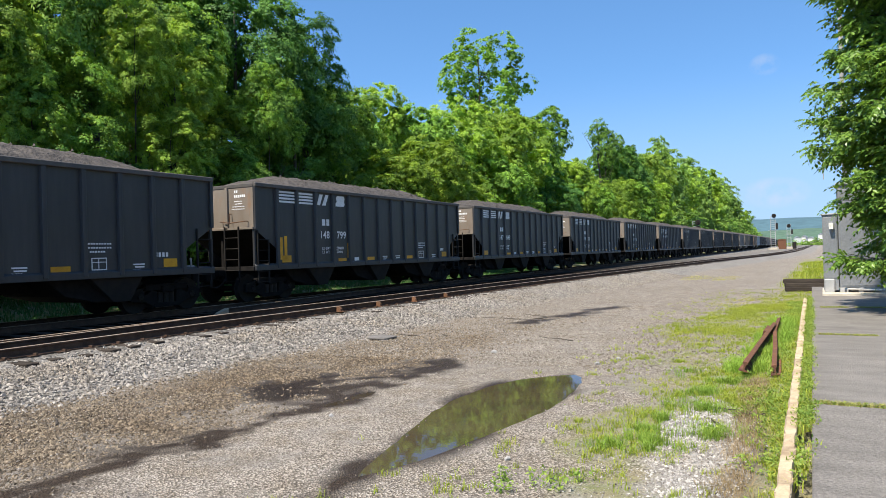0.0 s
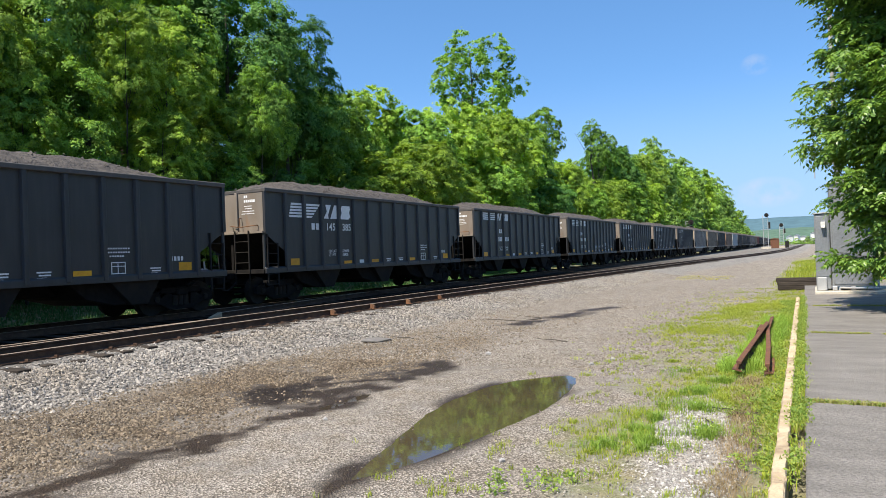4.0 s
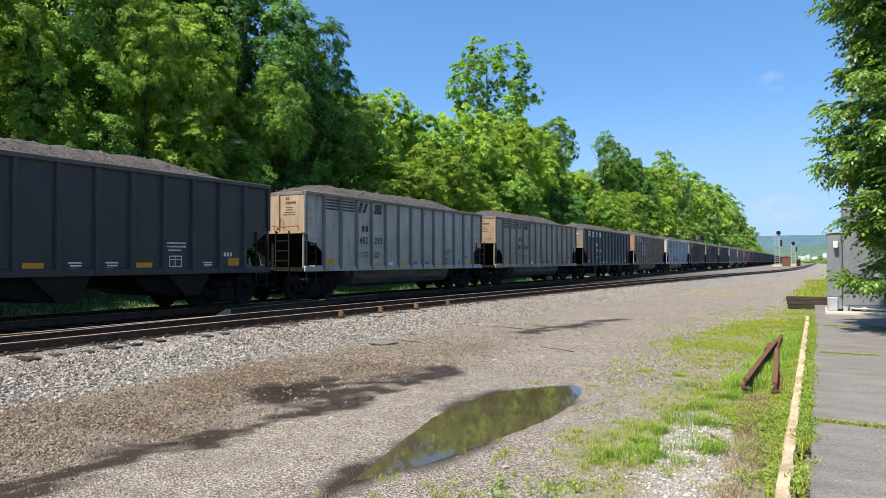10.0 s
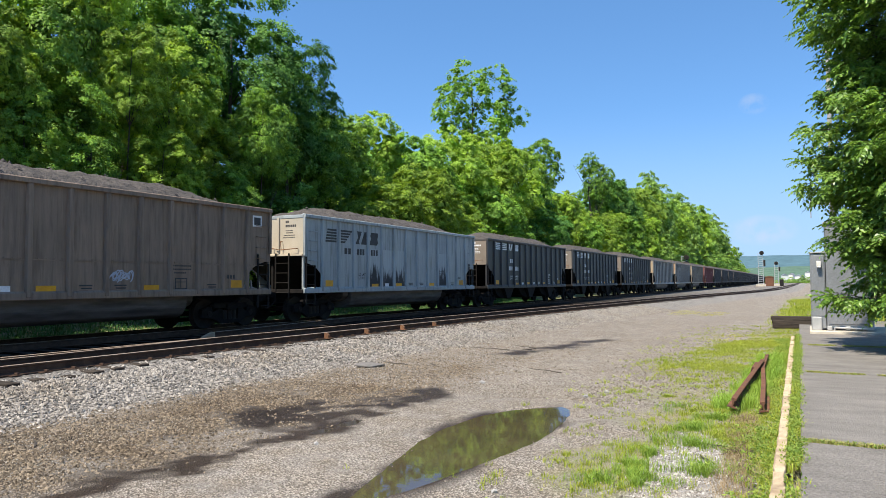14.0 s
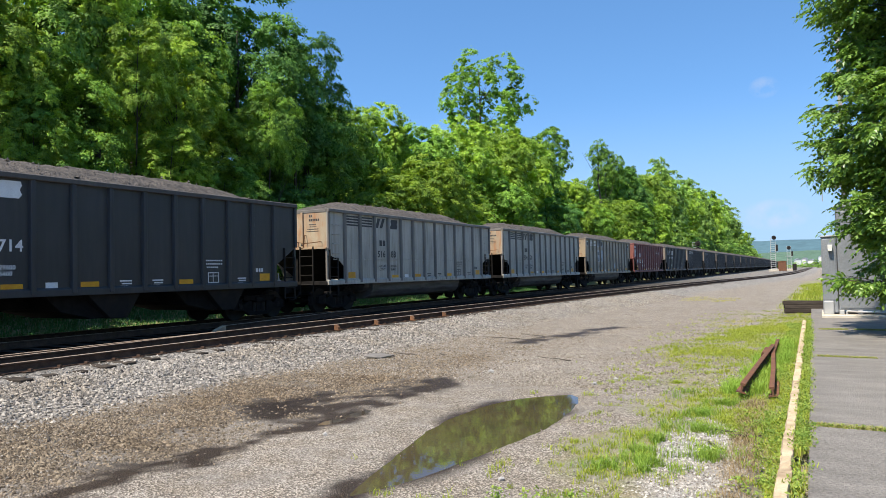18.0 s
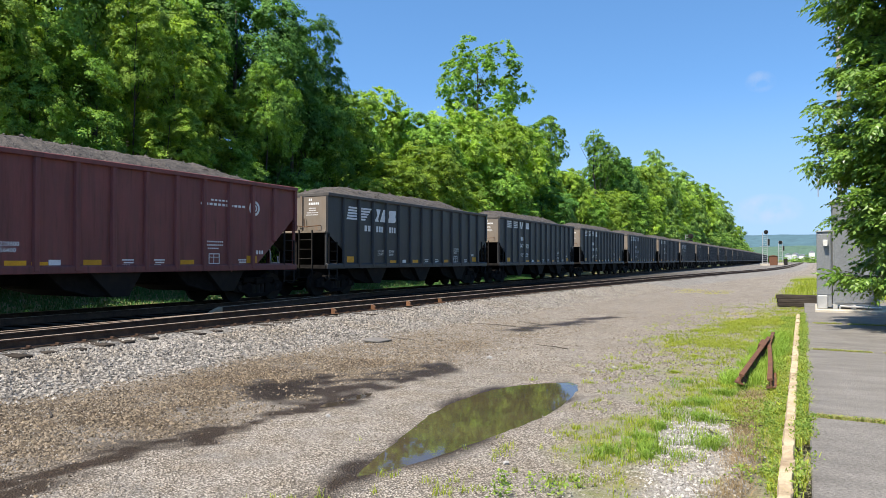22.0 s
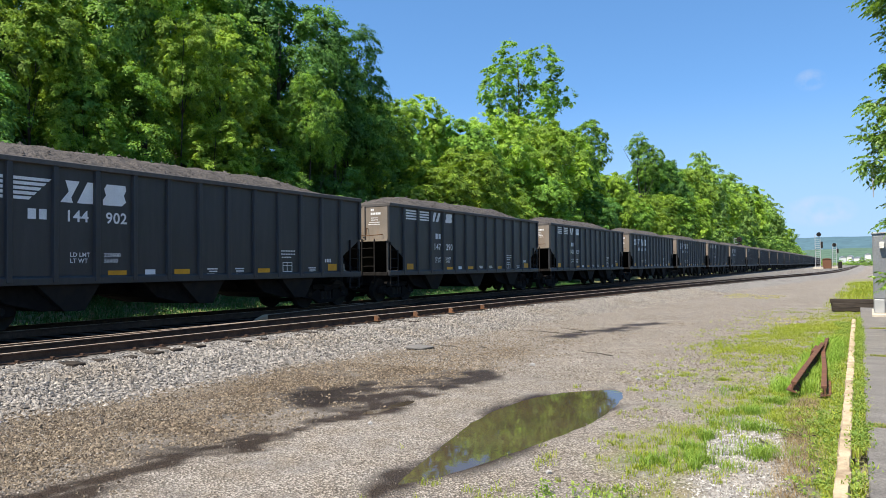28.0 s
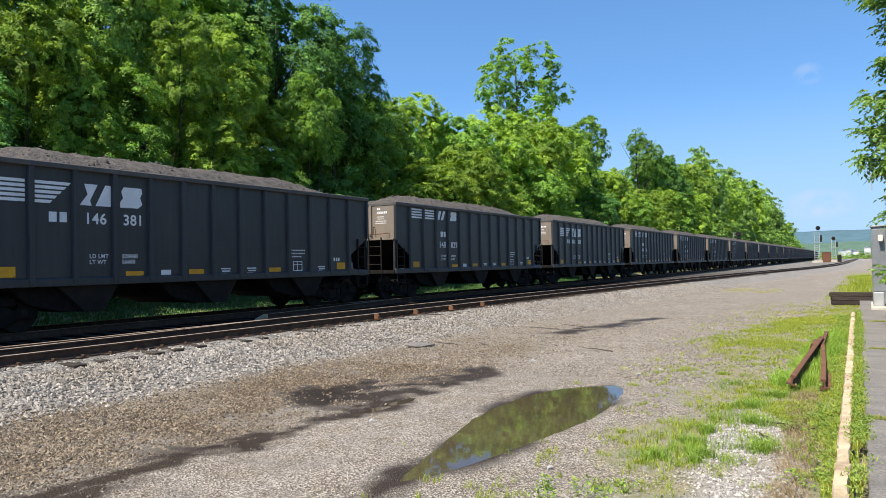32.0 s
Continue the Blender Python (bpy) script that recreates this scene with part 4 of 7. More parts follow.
def trunk_mesh(name, h, r0, seed, limbs=7, spread=3.0, top=0.95):
    r = np.random.default_rng(seed)
    s = Shape()
    p, rad = Vector((0, 0, -0.8)), r0
    steps = 7
    pts = [p]
    for i in range(steps):
        q = Vector((r.normal(0, 0.12), r.normal(0, 0.12), 0)) + Vector((p.x, p.y, -0.8 + (h * top + 0.8) * (i + 1) / steps))
        r1 = r0 * (1 - 0.82 * (i + 1) / steps)
        s.tube(p, q, rad, r1, 9)
        p, rad = q, r1
        pts.append(q)
    for i in range(limbs):
        k = r.uniform(0.35, 0.9)
        a = pts[min(int(k * steps), steps - 1)]
        ang = r.uniform(0, 2 * math.pi)
        l = spread * r.uniform(0.5, 1.0) * (1.2 - 0.6 * k)
        mid = a + Vector((math.cos(ang) * l * 0.5, math.sin(ang) * l * 0.5, l * 0.35))
        end = mid + Vector((math.cos(ang + 0.4) * l * 0.5, math.sin(ang + 0.4) * l * 0.5, l * 0.5))
        rr = r0 * 0.42 * (1.2 - k)
        s.tube(a, mid, rr, rr * 0.65, 6)
        s.tube(mid, end, rr * 0.65, rr * 0.2, 6)
        side = mid + Vector((math.cos(ang - 0.9) * l * 0.4, math.sin(ang - 0.9) * l * 0.4, l * 0.3))
        s.tube(mid, side, rr * 0.5, rr * 0.15, 5)
    return s.mesh(name, M["bark"], smooth=True)


CROWN = {}
TRUNK = {}


def foliage_meshes():
    CROWN["a2"] = crown_mesh("crown_broad_fine", M["leaf_a"], 4.6, 5.2, 16, 25, 76, 0.105, 21, lobe_r=0.36, inner=0.45)
    CROWN["b2"] = crown_mesh("crown_dark_fine", M["leaf_b"], 4.4, 6.0, 17, 25, 76, 0.105, 22, lobe_r=0.37, inner=0.42)
    CROWN["c2"] = crown_mesh("crown_light_fine", M["leaf_c"], 4.0, 4.4, 13, 24, 80, 0.1, 23, lobe_r=0.36, inner=0.46)
    CROWN["brush"] = crown_mesh("brush_crown", M["leaf_brush_shade"], 2.8, 2.5, 8, 8, 12, 0.24, 28, -0.4)
    CROWN["a"] = crown_mesh("crown_broad", M["leaf_a"], 4.6, 5.2, 20, 18, 58, 0.135, 31, lobe_r=0.34)
    CROWN["b"] = crown_mesh("crown_dark", M["leaf_b"], 4.4, 6.0, 20, 18, 58, 0.14, 32, lobe_r=0.34)
    CROWN["c"] = crown_mesh("crown_light", M["leaf_c"], 4.0, 4.4, 18, 18, 56, 0.13, 33, lobe_r=0.36)
    CROWN["airy"] = crown_mesh("crown_airy", M["leaf_a"], 4.6, 5.4, 34, 10, 26, 0.13, 24, -0.95, 0.2, 0.25, 0.3, 0.45)
    CROWN["bush"] = crown_mesh("bush_crown", M["leaf_a"], 2.6, 2.3, 12, 16, 44, 0.11, 25, -0.5)
    CROWN["bush_dark"] = crown_mesh("bush_dark_crown", M["leaf_b"], 2.8, 2.5, 12, 16, 44, 0.11, 26, -0.5)
    CROWN["far"] = crown_mesh("crown_far", M["leaf_far"], 5.0, 5.6, 22, 14, 34, 0.235, 27, lobe_r=0.34, ragged=0.15)
    CROWN["deep"] = crown_mesh("crown_deep", M["leaf_b"], 5.0, 5.6, 16, 8, 9, 0.7, 47, lobe_r=0.38)
    CROWN["far_light"] = crown_mesh("crown_far_light", M["leaf_c"], 5.0, 5.6, 22, 14, 34, 0.235, 37, lobe_r=0.34, ragged=0.15)
    for k, (h, r0) in {"tall": (14, 0.28), "mid": (10, 0.2), "small": (3.5, 0.08)}.items():
        TRUNK["airy"] = trunk_mesh("trunk_airy", 14, 0.2, 39, 26, 3.4)
        TRUNK[k] = trunk_mesh("trunk_" + k, h, r0, len(k) + 30, 9 if k != "small" else 5, 4.0 if k != "small" else 1.6)


def tree(kind, x, y, top, width=1.0, trunk="tall", label="", group="", name="tree", turn=None):
    """A tree that stands at x, y with its crown's top at height top."""
    g = float(ground_height(x, y))
    t = rng.uniform(0, 360) if turn is None else turn
    ob = thing(name, label or "leafy green deciduous tree at the wood's edge", "tree" if name == "tree" else name, group or "trees behind the railway", at=pose(x, y, g, 0, 0, t))
    rz = {"a": 5.2, "b": 6.0, "c": 4.4, "a2": 5.2, "b2": 6.0, "c2": 4.4, "brush": 2.5, "airy": 5.4, "bush": 2.3, "bush_dark": 2.5, "far": 5.6, "far_light": 5.6, "deep": 5.6}[kind] * 1.12
    h = top - g
    sz = min(1.35 * width, max(width * rng.uniform(0.9, 1.12), (h - (2.0 if kind in ("far", "far_light", "deep") else 3.5)) / (2 * rz))) if name == "tree" and kind != "airy" else width * rng.uniform(0.9, 1.12)
    crown = part("crown", CROWN[kind], ob)
    crown.matrix_basis = Matrix.Translation((0, 0, h - rz * sz)) @ Matrix.Diagonal((width, width, sz, 1))
    base = {"airy": 14.0, "tall": 14.0, "mid": 10.0, "small": 3.5}[trunk]
    k = max(0.3, (h - 0.7 * rz * sz) / base * 1.12)
    tr = part("trunk", TRUNK[trunk], ob)
    thick = min(max(0.6, min(1.3, k)), 0.85 * width) if name == "tree" and kind != "airy" else 0.5 * width if kind != "airy" else max(0.6, min(1.3, k))
    tr.matrix_basis = Matrix.Diagonal((thick, thick, k, 1))
    return ob


def build_woods():
    foliage_meshes()
    r = np.random.default_rng(5)
    # y, x, top, kind, width: the trees that make the skyline; the first two, added unseen, give shade
    front = [(-2, -30, 16, "b", 1.0), (5.5, -26.2, 14, "b", 0.85), (11.5, -29.6, 18, "b", 1.0), (17.5, -27.2, 17, "a", 0.8), (23.5, -28.6, 18.5, "a", 0.95), (29.5, -28.6, 20.5, "b", 1.0), (30.5, -33.5, 19.5, "b", 1.05), (24.0, -35.0, 19.5, "b", 1.1), (33.6, -27.2, 17.6, "b", 0.7), (36, -29.5, 13.2, "a", 0.72),
             (40, -30, 14.4, "a", 0.8), (45, -29.5, 15.2, "c", 0.85), (50, -29, 14.8, "a", 0.95), (55.5, -28, 15.6, "c", 1.0), (61.5, -28, 16.2, "c", 1.1), (67, -28, 17.0, "c", 1.1), (73, -29, 18.0, "a", 1.0),
             (81.5, -28.5, 19.6, "a", 0.6)]
    front += [(88, -28.5, 13.6, "c", 0.9), (95.5, -29, 13.8, "c", 0.9), (108.5, -29, 20.8, "a", 0.58), (112, -29.5, 18.8, "a", 0.85), (117, -29, 20.4, "b", 1.0), (125, -29.5, 20.8, "a", 1.1), (136, -29.5, 21.2, "far", 1.1),
             (148, -30, 23.6, "far", 1.15), (158, -30, 23.8, "far", 1.1), (170, -30, 22.0, "far", 1.2), (184, -30.3, 23.2, "far", 1.25), (200, -30.6, 24.8, "far", 1.3), (222, -31, 25.4, "far", 1.3), (246, -31.5, 25.9, "far", 1.4), (274, -32, 25.6, "far", 1.4), (308, -33, 24.5, "far", 1.4), (342, -33.5, 19, "far", 1.3), (390, -36, 15, "far", 1.4), (440, -39, 13, "far", 1.5)]
    names = {"a": "leafy green deciduous tree at the wood's edge", "b": "dark green deciduous tree with a dense crown", "c": "yellow-green deciduous tree catching the sun", "far": "distant leafy tree in the line of woods"}
    for i, (y, x, top, k, w) in enumerate(front):
        tree(k + "2" if y < 37 and x > -29.8 else "far_light" if k == "far" and i % 3 == 0 else k, x + r.uniform(-0.6, 0.6), y, top, w, "tall" if top > 14 else "mid", label=names[k])
    # the tall airy tree that stands above the rest
    tree("airy", -33, 72.0, 28.6, 1.45, "airy", "tall airy tree rising above the wood", turn=40)
    for y, top, w, k in ((37.5, 7.2, 0.6, "c"), (41.0, 9.0, 0.72, "c"), (45, 10.5, 0.75, "c"), (49.5, 9.0, 0.7, "c"), (56, 10.5, 0.8, "a"), (62, 9.5, 0.7, "c"), (70, 11.5, 0.8, "b"), (77, 12.0, 0.75, "c"), (84, 10.5, 0.75, "a"), (92, 11.0, 0.8, "c"), (101, 12, 0.8, "c"), (111, 12.5, 0.85, "a"), (121, 13, 0.85, "c")):
        tree(k + "2" if y < 37 else k, -25.0 + r.uniform(-0.5, 0.5), y, top, w, "mid", label="low leafy tree at the front of the wood")
    # young trees in sun before taller ones; leaf colours paint lit and shaded clumps
    for y, x, top, k, w in ((9.5, -24.6, 10.5, "b2", 0.7), (13.6, -25.0, 12.5, "c2", 0.55), (12.2, -23.8, 6.2, "b2", 0.5), (19.3, -24.0, 12.2, "c2", 0.4), (15.0, -24.0, 8.8, "c2", 0.38), (27.0, -24.0, 11.5, "a2", 0.38), (16.2, -24.6, 10.2, "a2", 0.55), (20.6, -23.6, 8.0, "c2", 0.44), (24.6, -24.6, 7.6, "a2", 0.5), (28.6, -23.8, 7.2, "b2", 0.5), (22.6, -25.6, 13.2, "c2", 0.62), (25.2, -25.8, 10.2, "c2", 0.6), (18.2, -24.8, 15.2, "c2", 0.36), (31.6, -25.4, 6.4, "b2", 0.45)):
        tree(k, x, y, top, w, "mid", label="bright young tree before taller dark trees")
    tree("airy", -30, 108, 22.2, 0.5, "mid", "slender vine-hung tree at the wood's edge", turn=200)
    for y in np.arange(6, 135, 7.5):
        tree("deep", -37.5 + r.uniform(-2, 2), y + r.uniform(-2, 2), 12.6 + r.uniform(-1.5, 1.0) if 33 < y < 50 else 15.5 + r.uniform(-1.5, 0.8), 1.1, "tall", label="deciduous tree deep in the wood")
    for y in np.arange(5, 110, 4.2):
        k = "bush" if r.uniform() < 0.62 else "bush_dark"
        tree(k, -25.0 + r.uniform(-0.8, 0.5) + bend(y), y + r.uniform(-1, 1), r.uniform(3.6, 6.4), r.uniform(0.85, 1.25), "small", "leafy shrub beside the railway", "shrubs along the line", "shrub")
    for y in np.arange(4, 64, 2.1):
        tree("brush", -25.2 + r.uniform(-0.5, 0.4) + bend(y), y, r.uniform(2.0, 3.0), r.uniform(0.42, 0.6), "small", "low dark brush beside the railway", "brush along the line", "shrub")
    for y in np.arange(-2, 130, 8.5):
        tree("deep", -44 + r.uniform(-2, 2), y, 12.6 + r.uniform(-1, 1) if 30 < y < 52 else 16.0 + r.uniform(-1.5, 1.5), 1.15, "mid", "deciduous tree deep in the wood")
    for y in np.arange(112, 420, 11):
        tree("far", -25.5 + r.uniform(-0.8, 0.8) + bend(y), y, r.uniform(8, 11.5), 0.8, "mid", "shrubby tree in the line of woods")


def build_right_tree():
    """The tree by the platform: boughs that carry long compound leaves in drooping sprays."""
    r = np.random.default_rng(77)
    ob = thing("tree", "leafy tree with drooping compound leaves beside the platform", "tree", at=pose(3.0, 19.2, -0.3))
    part("trunk", trunk_mesh("trunk_right", 8.5, 0.17, 91, 6, 2.4), ob)
    org, axis, tips = [], [], Shape()
    for k in range(235):
        z = 0.9 + 10.2 * ((k * 0.618034) % 1.0)
        if z < 2.3 and k % 2:
            continue
        ang = math.radians(r.uniform(110, 290)) if k % 6 else r.uniform(0, 2 * math.pi)
        reach = np.interp(z, [0.5, 1.0, 1.3, 1.9, 2.4, 3.4, 4.1, 4.8, 5.6, 6.2, 6.8, 7.3, 7.7, 8.5, 10.0, 11.0], [1.8, 2.6, 2.75, 2.2, 2.4, 2.75, 3.0, 3.2, 3.2, 2.65, 2.3, 2.85, 3.35, 3.05, 3.0, 2.4]) * r.uniform(0.72, 1.03)
        d = np.array([math.cos(ang), math.sin(ang), 0.0])
        across = np.array([-d[1], d[0], 0.0])
        a0 = np.array([0, 0, max(0.6, z - 0.3 * reach)])
        pts = [a0 + d * reach * f + np.array([0, 0, (0.6 * f - 0.3 * f * f) * reach + r.normal(0, 0.04)]) for f in (0, 0.35, 0.7, 1.0)]
        for p, q, w in zip(pts, pts[1:], (0.026, 0.015, 0.008)):
            tips.tube(p, q, w, w * 0.6, 5)
        for j in range(11):
            # side twigs in the bough's own plane, each with its leaves
            f = 0.32 + 0.68 * (j + r.uniform(0.2, 0.8)) / 11
            i = min(int(f * 3), 2)
            c = pts[i] + (pts[i + 1] - pts[i]) * (f * 3 - i)
            sg = -1 if j % 2 else 1
            w = d * r.uniform(0.5, 1.0) + across * sg * r.uniform(0.5, 1.0) + np.array([0, 0, r.normal(-0.02, 0.12)])
            w = w / np.linalg.norm(w) * r.uniform(0.25, 0.62) * (1.25 - 0.6 * f)
            tips.tube(c, c + w, 0.006, 0.003, 4)
            for m in range(4):
                org.append(c + w * (0.25 + 0.25 * m) + r.normal(0, 0.03, 3))
                axis.append(w * 1.6 + across * r.normal(0, 0.4) + d * r.normal(0.1, 0.35) + np.array([0, 0, r.normal(-0.12, 0.2)]))
    org, ax = np.array(org), np.array(axis)
    ax /= np.linalg.norm(ax, axis=1)[:, None]
    side = np.cross(ax, [0, 0, 1.0])
    side /= np.linalg.norm(side, axis=1)[:, None] + 1e-6
    up = np.cross(side, ax)
    n = len(org)
    length = r.uniform(0.26, 0.5, n)[:, None]
    vs = []
    for i in range(1, 8):
        f = i / 7.0
        for sg in ((-1, 1) if i < 7 else (0,)):
            c = org + ax * length * f - np.array([0, 0, 0.3]) * f * f * length
            ld = side * sg * 0.9 + ax * (0.5 if sg else 1.0) - up * 0.3 + r.normal(0, 0.18, (n, 3))
            ld /= np.linalg.norm(ld, axis=1)[:, None]
            ll = r.uniform(0.085, 0.14, n)[:, None]
            wd = np.cross(ld, up + r.normal(0, 0.4, (n, 3)))
            wd /= np.linalg.norm(wd, axis=1)[:, None] + 1e-6
            vs.append(np.stack([c, c + ld * ll * 0.45 + wd * 0.034, c + ld * ll - up * 0.025, c + ld * ll * 0.45 - wd * 0.034], 1))
    v = np.concatenate(vs).reshape(-1, 3)
    k = np.arange(len(v) // 4)[:, None] * 4
    part("crown", raw_mesh("crown_right", v, np.concatenate([k + np.array([[0, 2, 1]]), k + np.array([[0, 3, 2]])]), M["leaf_right"]), ob)
    tagged(part("branchwork", tips.mesh("branchwork", M["bark"]), ob), kind="stuff")


def blades(name, pts, height, width, material, seed, label, lean=0.45, per=1):
    r = np.random.default_rng(seed)
    pts = np.repeat(pts, per, axis=0)
    n = len(pts)
    if per > 1:
        pts = pts + np.c_[r.normal(0, 0.018, (n, 2)), np.zeros(n)]
    a = r.uniform(0, 2 * math.pi, n)
    h = height * r.uniform(0.45, 1.25, n)
    w = width * r.uniform(0.7, 1.3, n)
    dx, dy = np.cos(a), np.sin(a)
    ln = lean * r.uniform(0.2, 1.3, n) * h
    side = np.stack([-dy, dx, np.zeros(n)], -1) * w[:, None]
    fwd = np.stack([dx, dy, np.zeros(n)], -1)
    mid = pts + fwd * (ln * 0.35)[:, None] + np.array([0, 0, 1.0]) * (h * 0.6)[:, None]
    tip = pts + fwd * ln[:, None] + np.array([0, 0, 1.0]) * (h * 0.95)[:, None]
    low = pts - np.array([0, 0, 0.02])
    v = np.stack([low - side, low + side, mid + side * 0.7, mid - side * 0.7, tip], 1).reshape(-1, 3)
    k = np.arange(n)[:, None] * 5
    f = np.concatenate([k + np.array([[0, 1, 2]]), k + np.array([[0, 2, 3]]), k + np.array([[3, 2, 4]])])
    tagged(new(name, raw_mesh(name, v, f, material)), label, "grass", kind="stuff")


def leafy(name, pts, height, size, material, seed, label, per):
    """Low broad-leaved weeds: leaflets up short stems."""
    r = np.random.default_rng(seed)
    q = np.repeat(pts, per, axis=0)
    n = len(q)
    q = q + np.c_[r.normal(0, 0.028, (n, 2)), height * r.uniform(0, 1, n) ** 1.3]
    v, f = cards(q, size, r.normal(0, 0.5, (n, 3)), r, 1.9, 1.0)
    tagged(new(name, raw_mesh(name, v, f, material)), label, "weeds", kind="stuff")


def scatter(n, xr, yr, dens, seed, power=1.4):
    r = np.random.default_rng(seed)
    x = r.uniform(*xr, n)
    y = yr[0] + (yr[1] - yr[0]) * r.uniform(0, 1, n) ** power
    ok = r.uniform(0, 1, n) < dens(x, y)
    x, y = x[ok], y[ok]
    return np.stack([x, y, ground_height(x, y)], -1)


def build_grass():
    def lawn(x, y):
        b, g, d, dirt, st = zones(x, y)
        tuft = np.clip(0.5 + 0.8 * smooth_noise(x, y, 0.3, 31) + 0.8 * smooth_noise(x, y, 1.1, 32) + 0.4 * np.clip((y - 9) / 6, -0.5, 1), 0, 1)
        tuft = tuft * (1 - 0.8 * np.clip(blob(x, y, -0.72, 7.0, 0.2, 1.6, 0.0), 0, 1))
        fray = np.clip(0.55 + 0.9 * smooth_noise(x, y, 0.16, 37) + 0.5 * smooth_noise(x, y, 0.07, 38), 0, 1)
        strays = 0.1 * np.clip((x + 4.4 + 0.5 * smooth_noise(x, y, 0.8, 39)) / 1.5, 0, 1) * (smooth_noise(x, y, 0.2, 30) > 0.25)
        return np.maximum(g * (0.25 + 0.75 * g) * tuft * np.where(y < 13, fray, 0.4 + 0.6 * fray), strays * (b < 0.1)) * (x < -0.36) * np.clip((puddle_depth(x, y) < -0.1), 0, 1)
    blades("yard_grass", scatter(110000, (-4.5, -0.33), (3.6, 32), lawn, 41, 1.35), 0.055, 0.0032, M["grass"], 42, "bright green grass tufts growing through the gravel", 1.1, 7)
    blades("yard_dry_grass", scatter(22000, (-4.3, -0.33), (3.6, 30), lambda x, y: lawn(x, y) * 0.6, 43, 1.5), 0.035, 0.0025, M["dry"], 44, "dry straw among the green grass", 1.0, 4)
    def tall(x, y):
        spots = ((-1.73, 6.7), (-1.5, 6.85), (-1.34, 6.7), (-1.47, 7.8), (-1.6, 7.3), (-1.46, 8.6), (-1.21, 8.4), (-0.99, 7.25), (-1.74, 10.7), (-1.17, 10.1), (-1.4, 9.4))
        return np.clip(sum(np.exp(-((x - a) ** 2 + (y - b) ** 2) / 0.03) for a, b in spots) * (0.35 + 0.9 * smooth_noise(x, y, 0.12, 40)), 0, 1)
    blades("grass_tuft", scatter(36000, (-2.6, -0.4), (4.3, 11.5), tall, 45, 1.0), 0.1, 0.0032, M["grass_lush"], 46, "long bright green grass tufts in the gravel", 1.15, 5)
    def strip(x, y):
        k = -0.265 - 0.0125 * (y - 5)
        between = (x > k + 0.05) & (x < k + 0.2)
        outside = (x < k - 0.05) & (x > k - 0.4 - 0.12 * smooth_noise(x, y, 0.6, 36))
        return np.where(between, np.clip(0.55 + 0.9 * smooth_noise(x, y, 0.5, 33), 0, 1), np.where(outside, np.clip(0.4 + 0.9 * smooth_noise(x, y, 0.7, 34), 0, 1) * (1 - 0.75 * np.clip(blob(x, y, -0.72, 7.0, 0.2, 1.6, 0.0), 0, 1)), 0.0))
    p = scatter(26000, (-1.0, 0.15), (3.8, 24), strip, 47, 1.2)
    p[:, 2] = np.where(p[:, 0] > -0.3 - 0.0125 * (p[:, 1] - 5), -0.3, p[:, 2])
    blades("kerb_weeds", p[::2], 0.075, 0.005, M["grass"], 48, "green weeds growing along the kerb", 1.0, 4)
    blades("kerb_straw", p[1::4], 0.075, 0.0025, M["dry"], 49, "dry yellow weeds along the kerb", 0.9, 5)
    leafy("kerb_leaves", p[::3], 0.1, 0.017, M["weed"], 56, "small leafy weeds crowding along the kerb", 16)
    def trodden(x, y):
        return np.clip(along(x, y, ((-0.66, 5.6), (-0.72, 7.4), (-0.8, 9.2), (-0.78, 10.4)), 0.2, 0.2) + 0.4 * smooth_noise(x, y, 0.25, 71), 0, 1)
    blades("dead_stems", scatter(9000, (-1.3, -0.4), (5.0, 10.8), trodden, 72, 1.0), 0.07, 0.0022, M["dead_stem"], 73, "dead brown stems lying on bare soil by the kerb", 2.2, 2)
    def by_rails(x, y):
        return np.clip(along(x, y, ((-1.05, 11.2), (-0.85, 14.5), (-0.85, 18.5)), 0.42, 0.25) + 0.6 * smooth_noise(x, y, 0.3, 74) - 0.35, 0, 1) * (x < -0.42)
    blades("rail_grass", scatter(16000, (-1.5, -0.42), (10.8, 19.5), by_rails, 75, 1.0), 0.17, 0.004, M["grass_lush"], 76, "rank green grass round the scrap rails", 0.8, 2)
    spots = np.array([(-1.82, 5.53), (-2.09, 5.47), (-2.25, 5.15), (-1.95, 5.3), (-2.35, 5.4), (-0.99, 7.25), (-0.8, 8.2), (-0.75, 9.2), (-1.0, 10.5), (-0.7, 10.8), (-0.85, 11.6), (-0.6, 6.2), (-1.3, 12.2)])
    q = np.repeat(spots, 5, axis=0) + np.random.default_rng(57).normal(0, 0.06, (len(spots) * 5, 2))
    leafy("yard_weeds", np.c_[q, ground_height(q[:, 0], q[:, 1])], 0.12, 0.02, M["weed"], 58, "small leafy green weeds scattered in the gravel", 14)
    leafy("lawn_weeds", scatter(30000, (-4.3, -0.4), (4.2, 24), lambda x, y: lawn(x, y) * 0.35, 60, 1.4), 0.04, 0.013, M["weed"], 61, "low broad-leaved weeds among the grass", 3)
    def patches(x, y):
        return np.clip(sum(blob(x, y, a, b, c, d) for a, b, c, d in ((-6.6, 44.0, 0.8, 3.0), (-5.0, 43.0, 0.8, 2.6), (-2.6, 24.3, 0.9, 0.5), (-2.2, 26.0, 0.8, 0.6))) * (0.5 + 0.7 * smooth_noise(x, y, 0.5, 62)), 0, 1)
    blades("far_dry_grass", scatter(9000, (-8.0, -1.2), (23, 48), patches, 63, 1.0), 0.07, 0.006, M["dry"], 64, "thin yellowed grass patches on the far gravel", 0.8, 3)
    r = np.random.default_rng(50)
    j = []
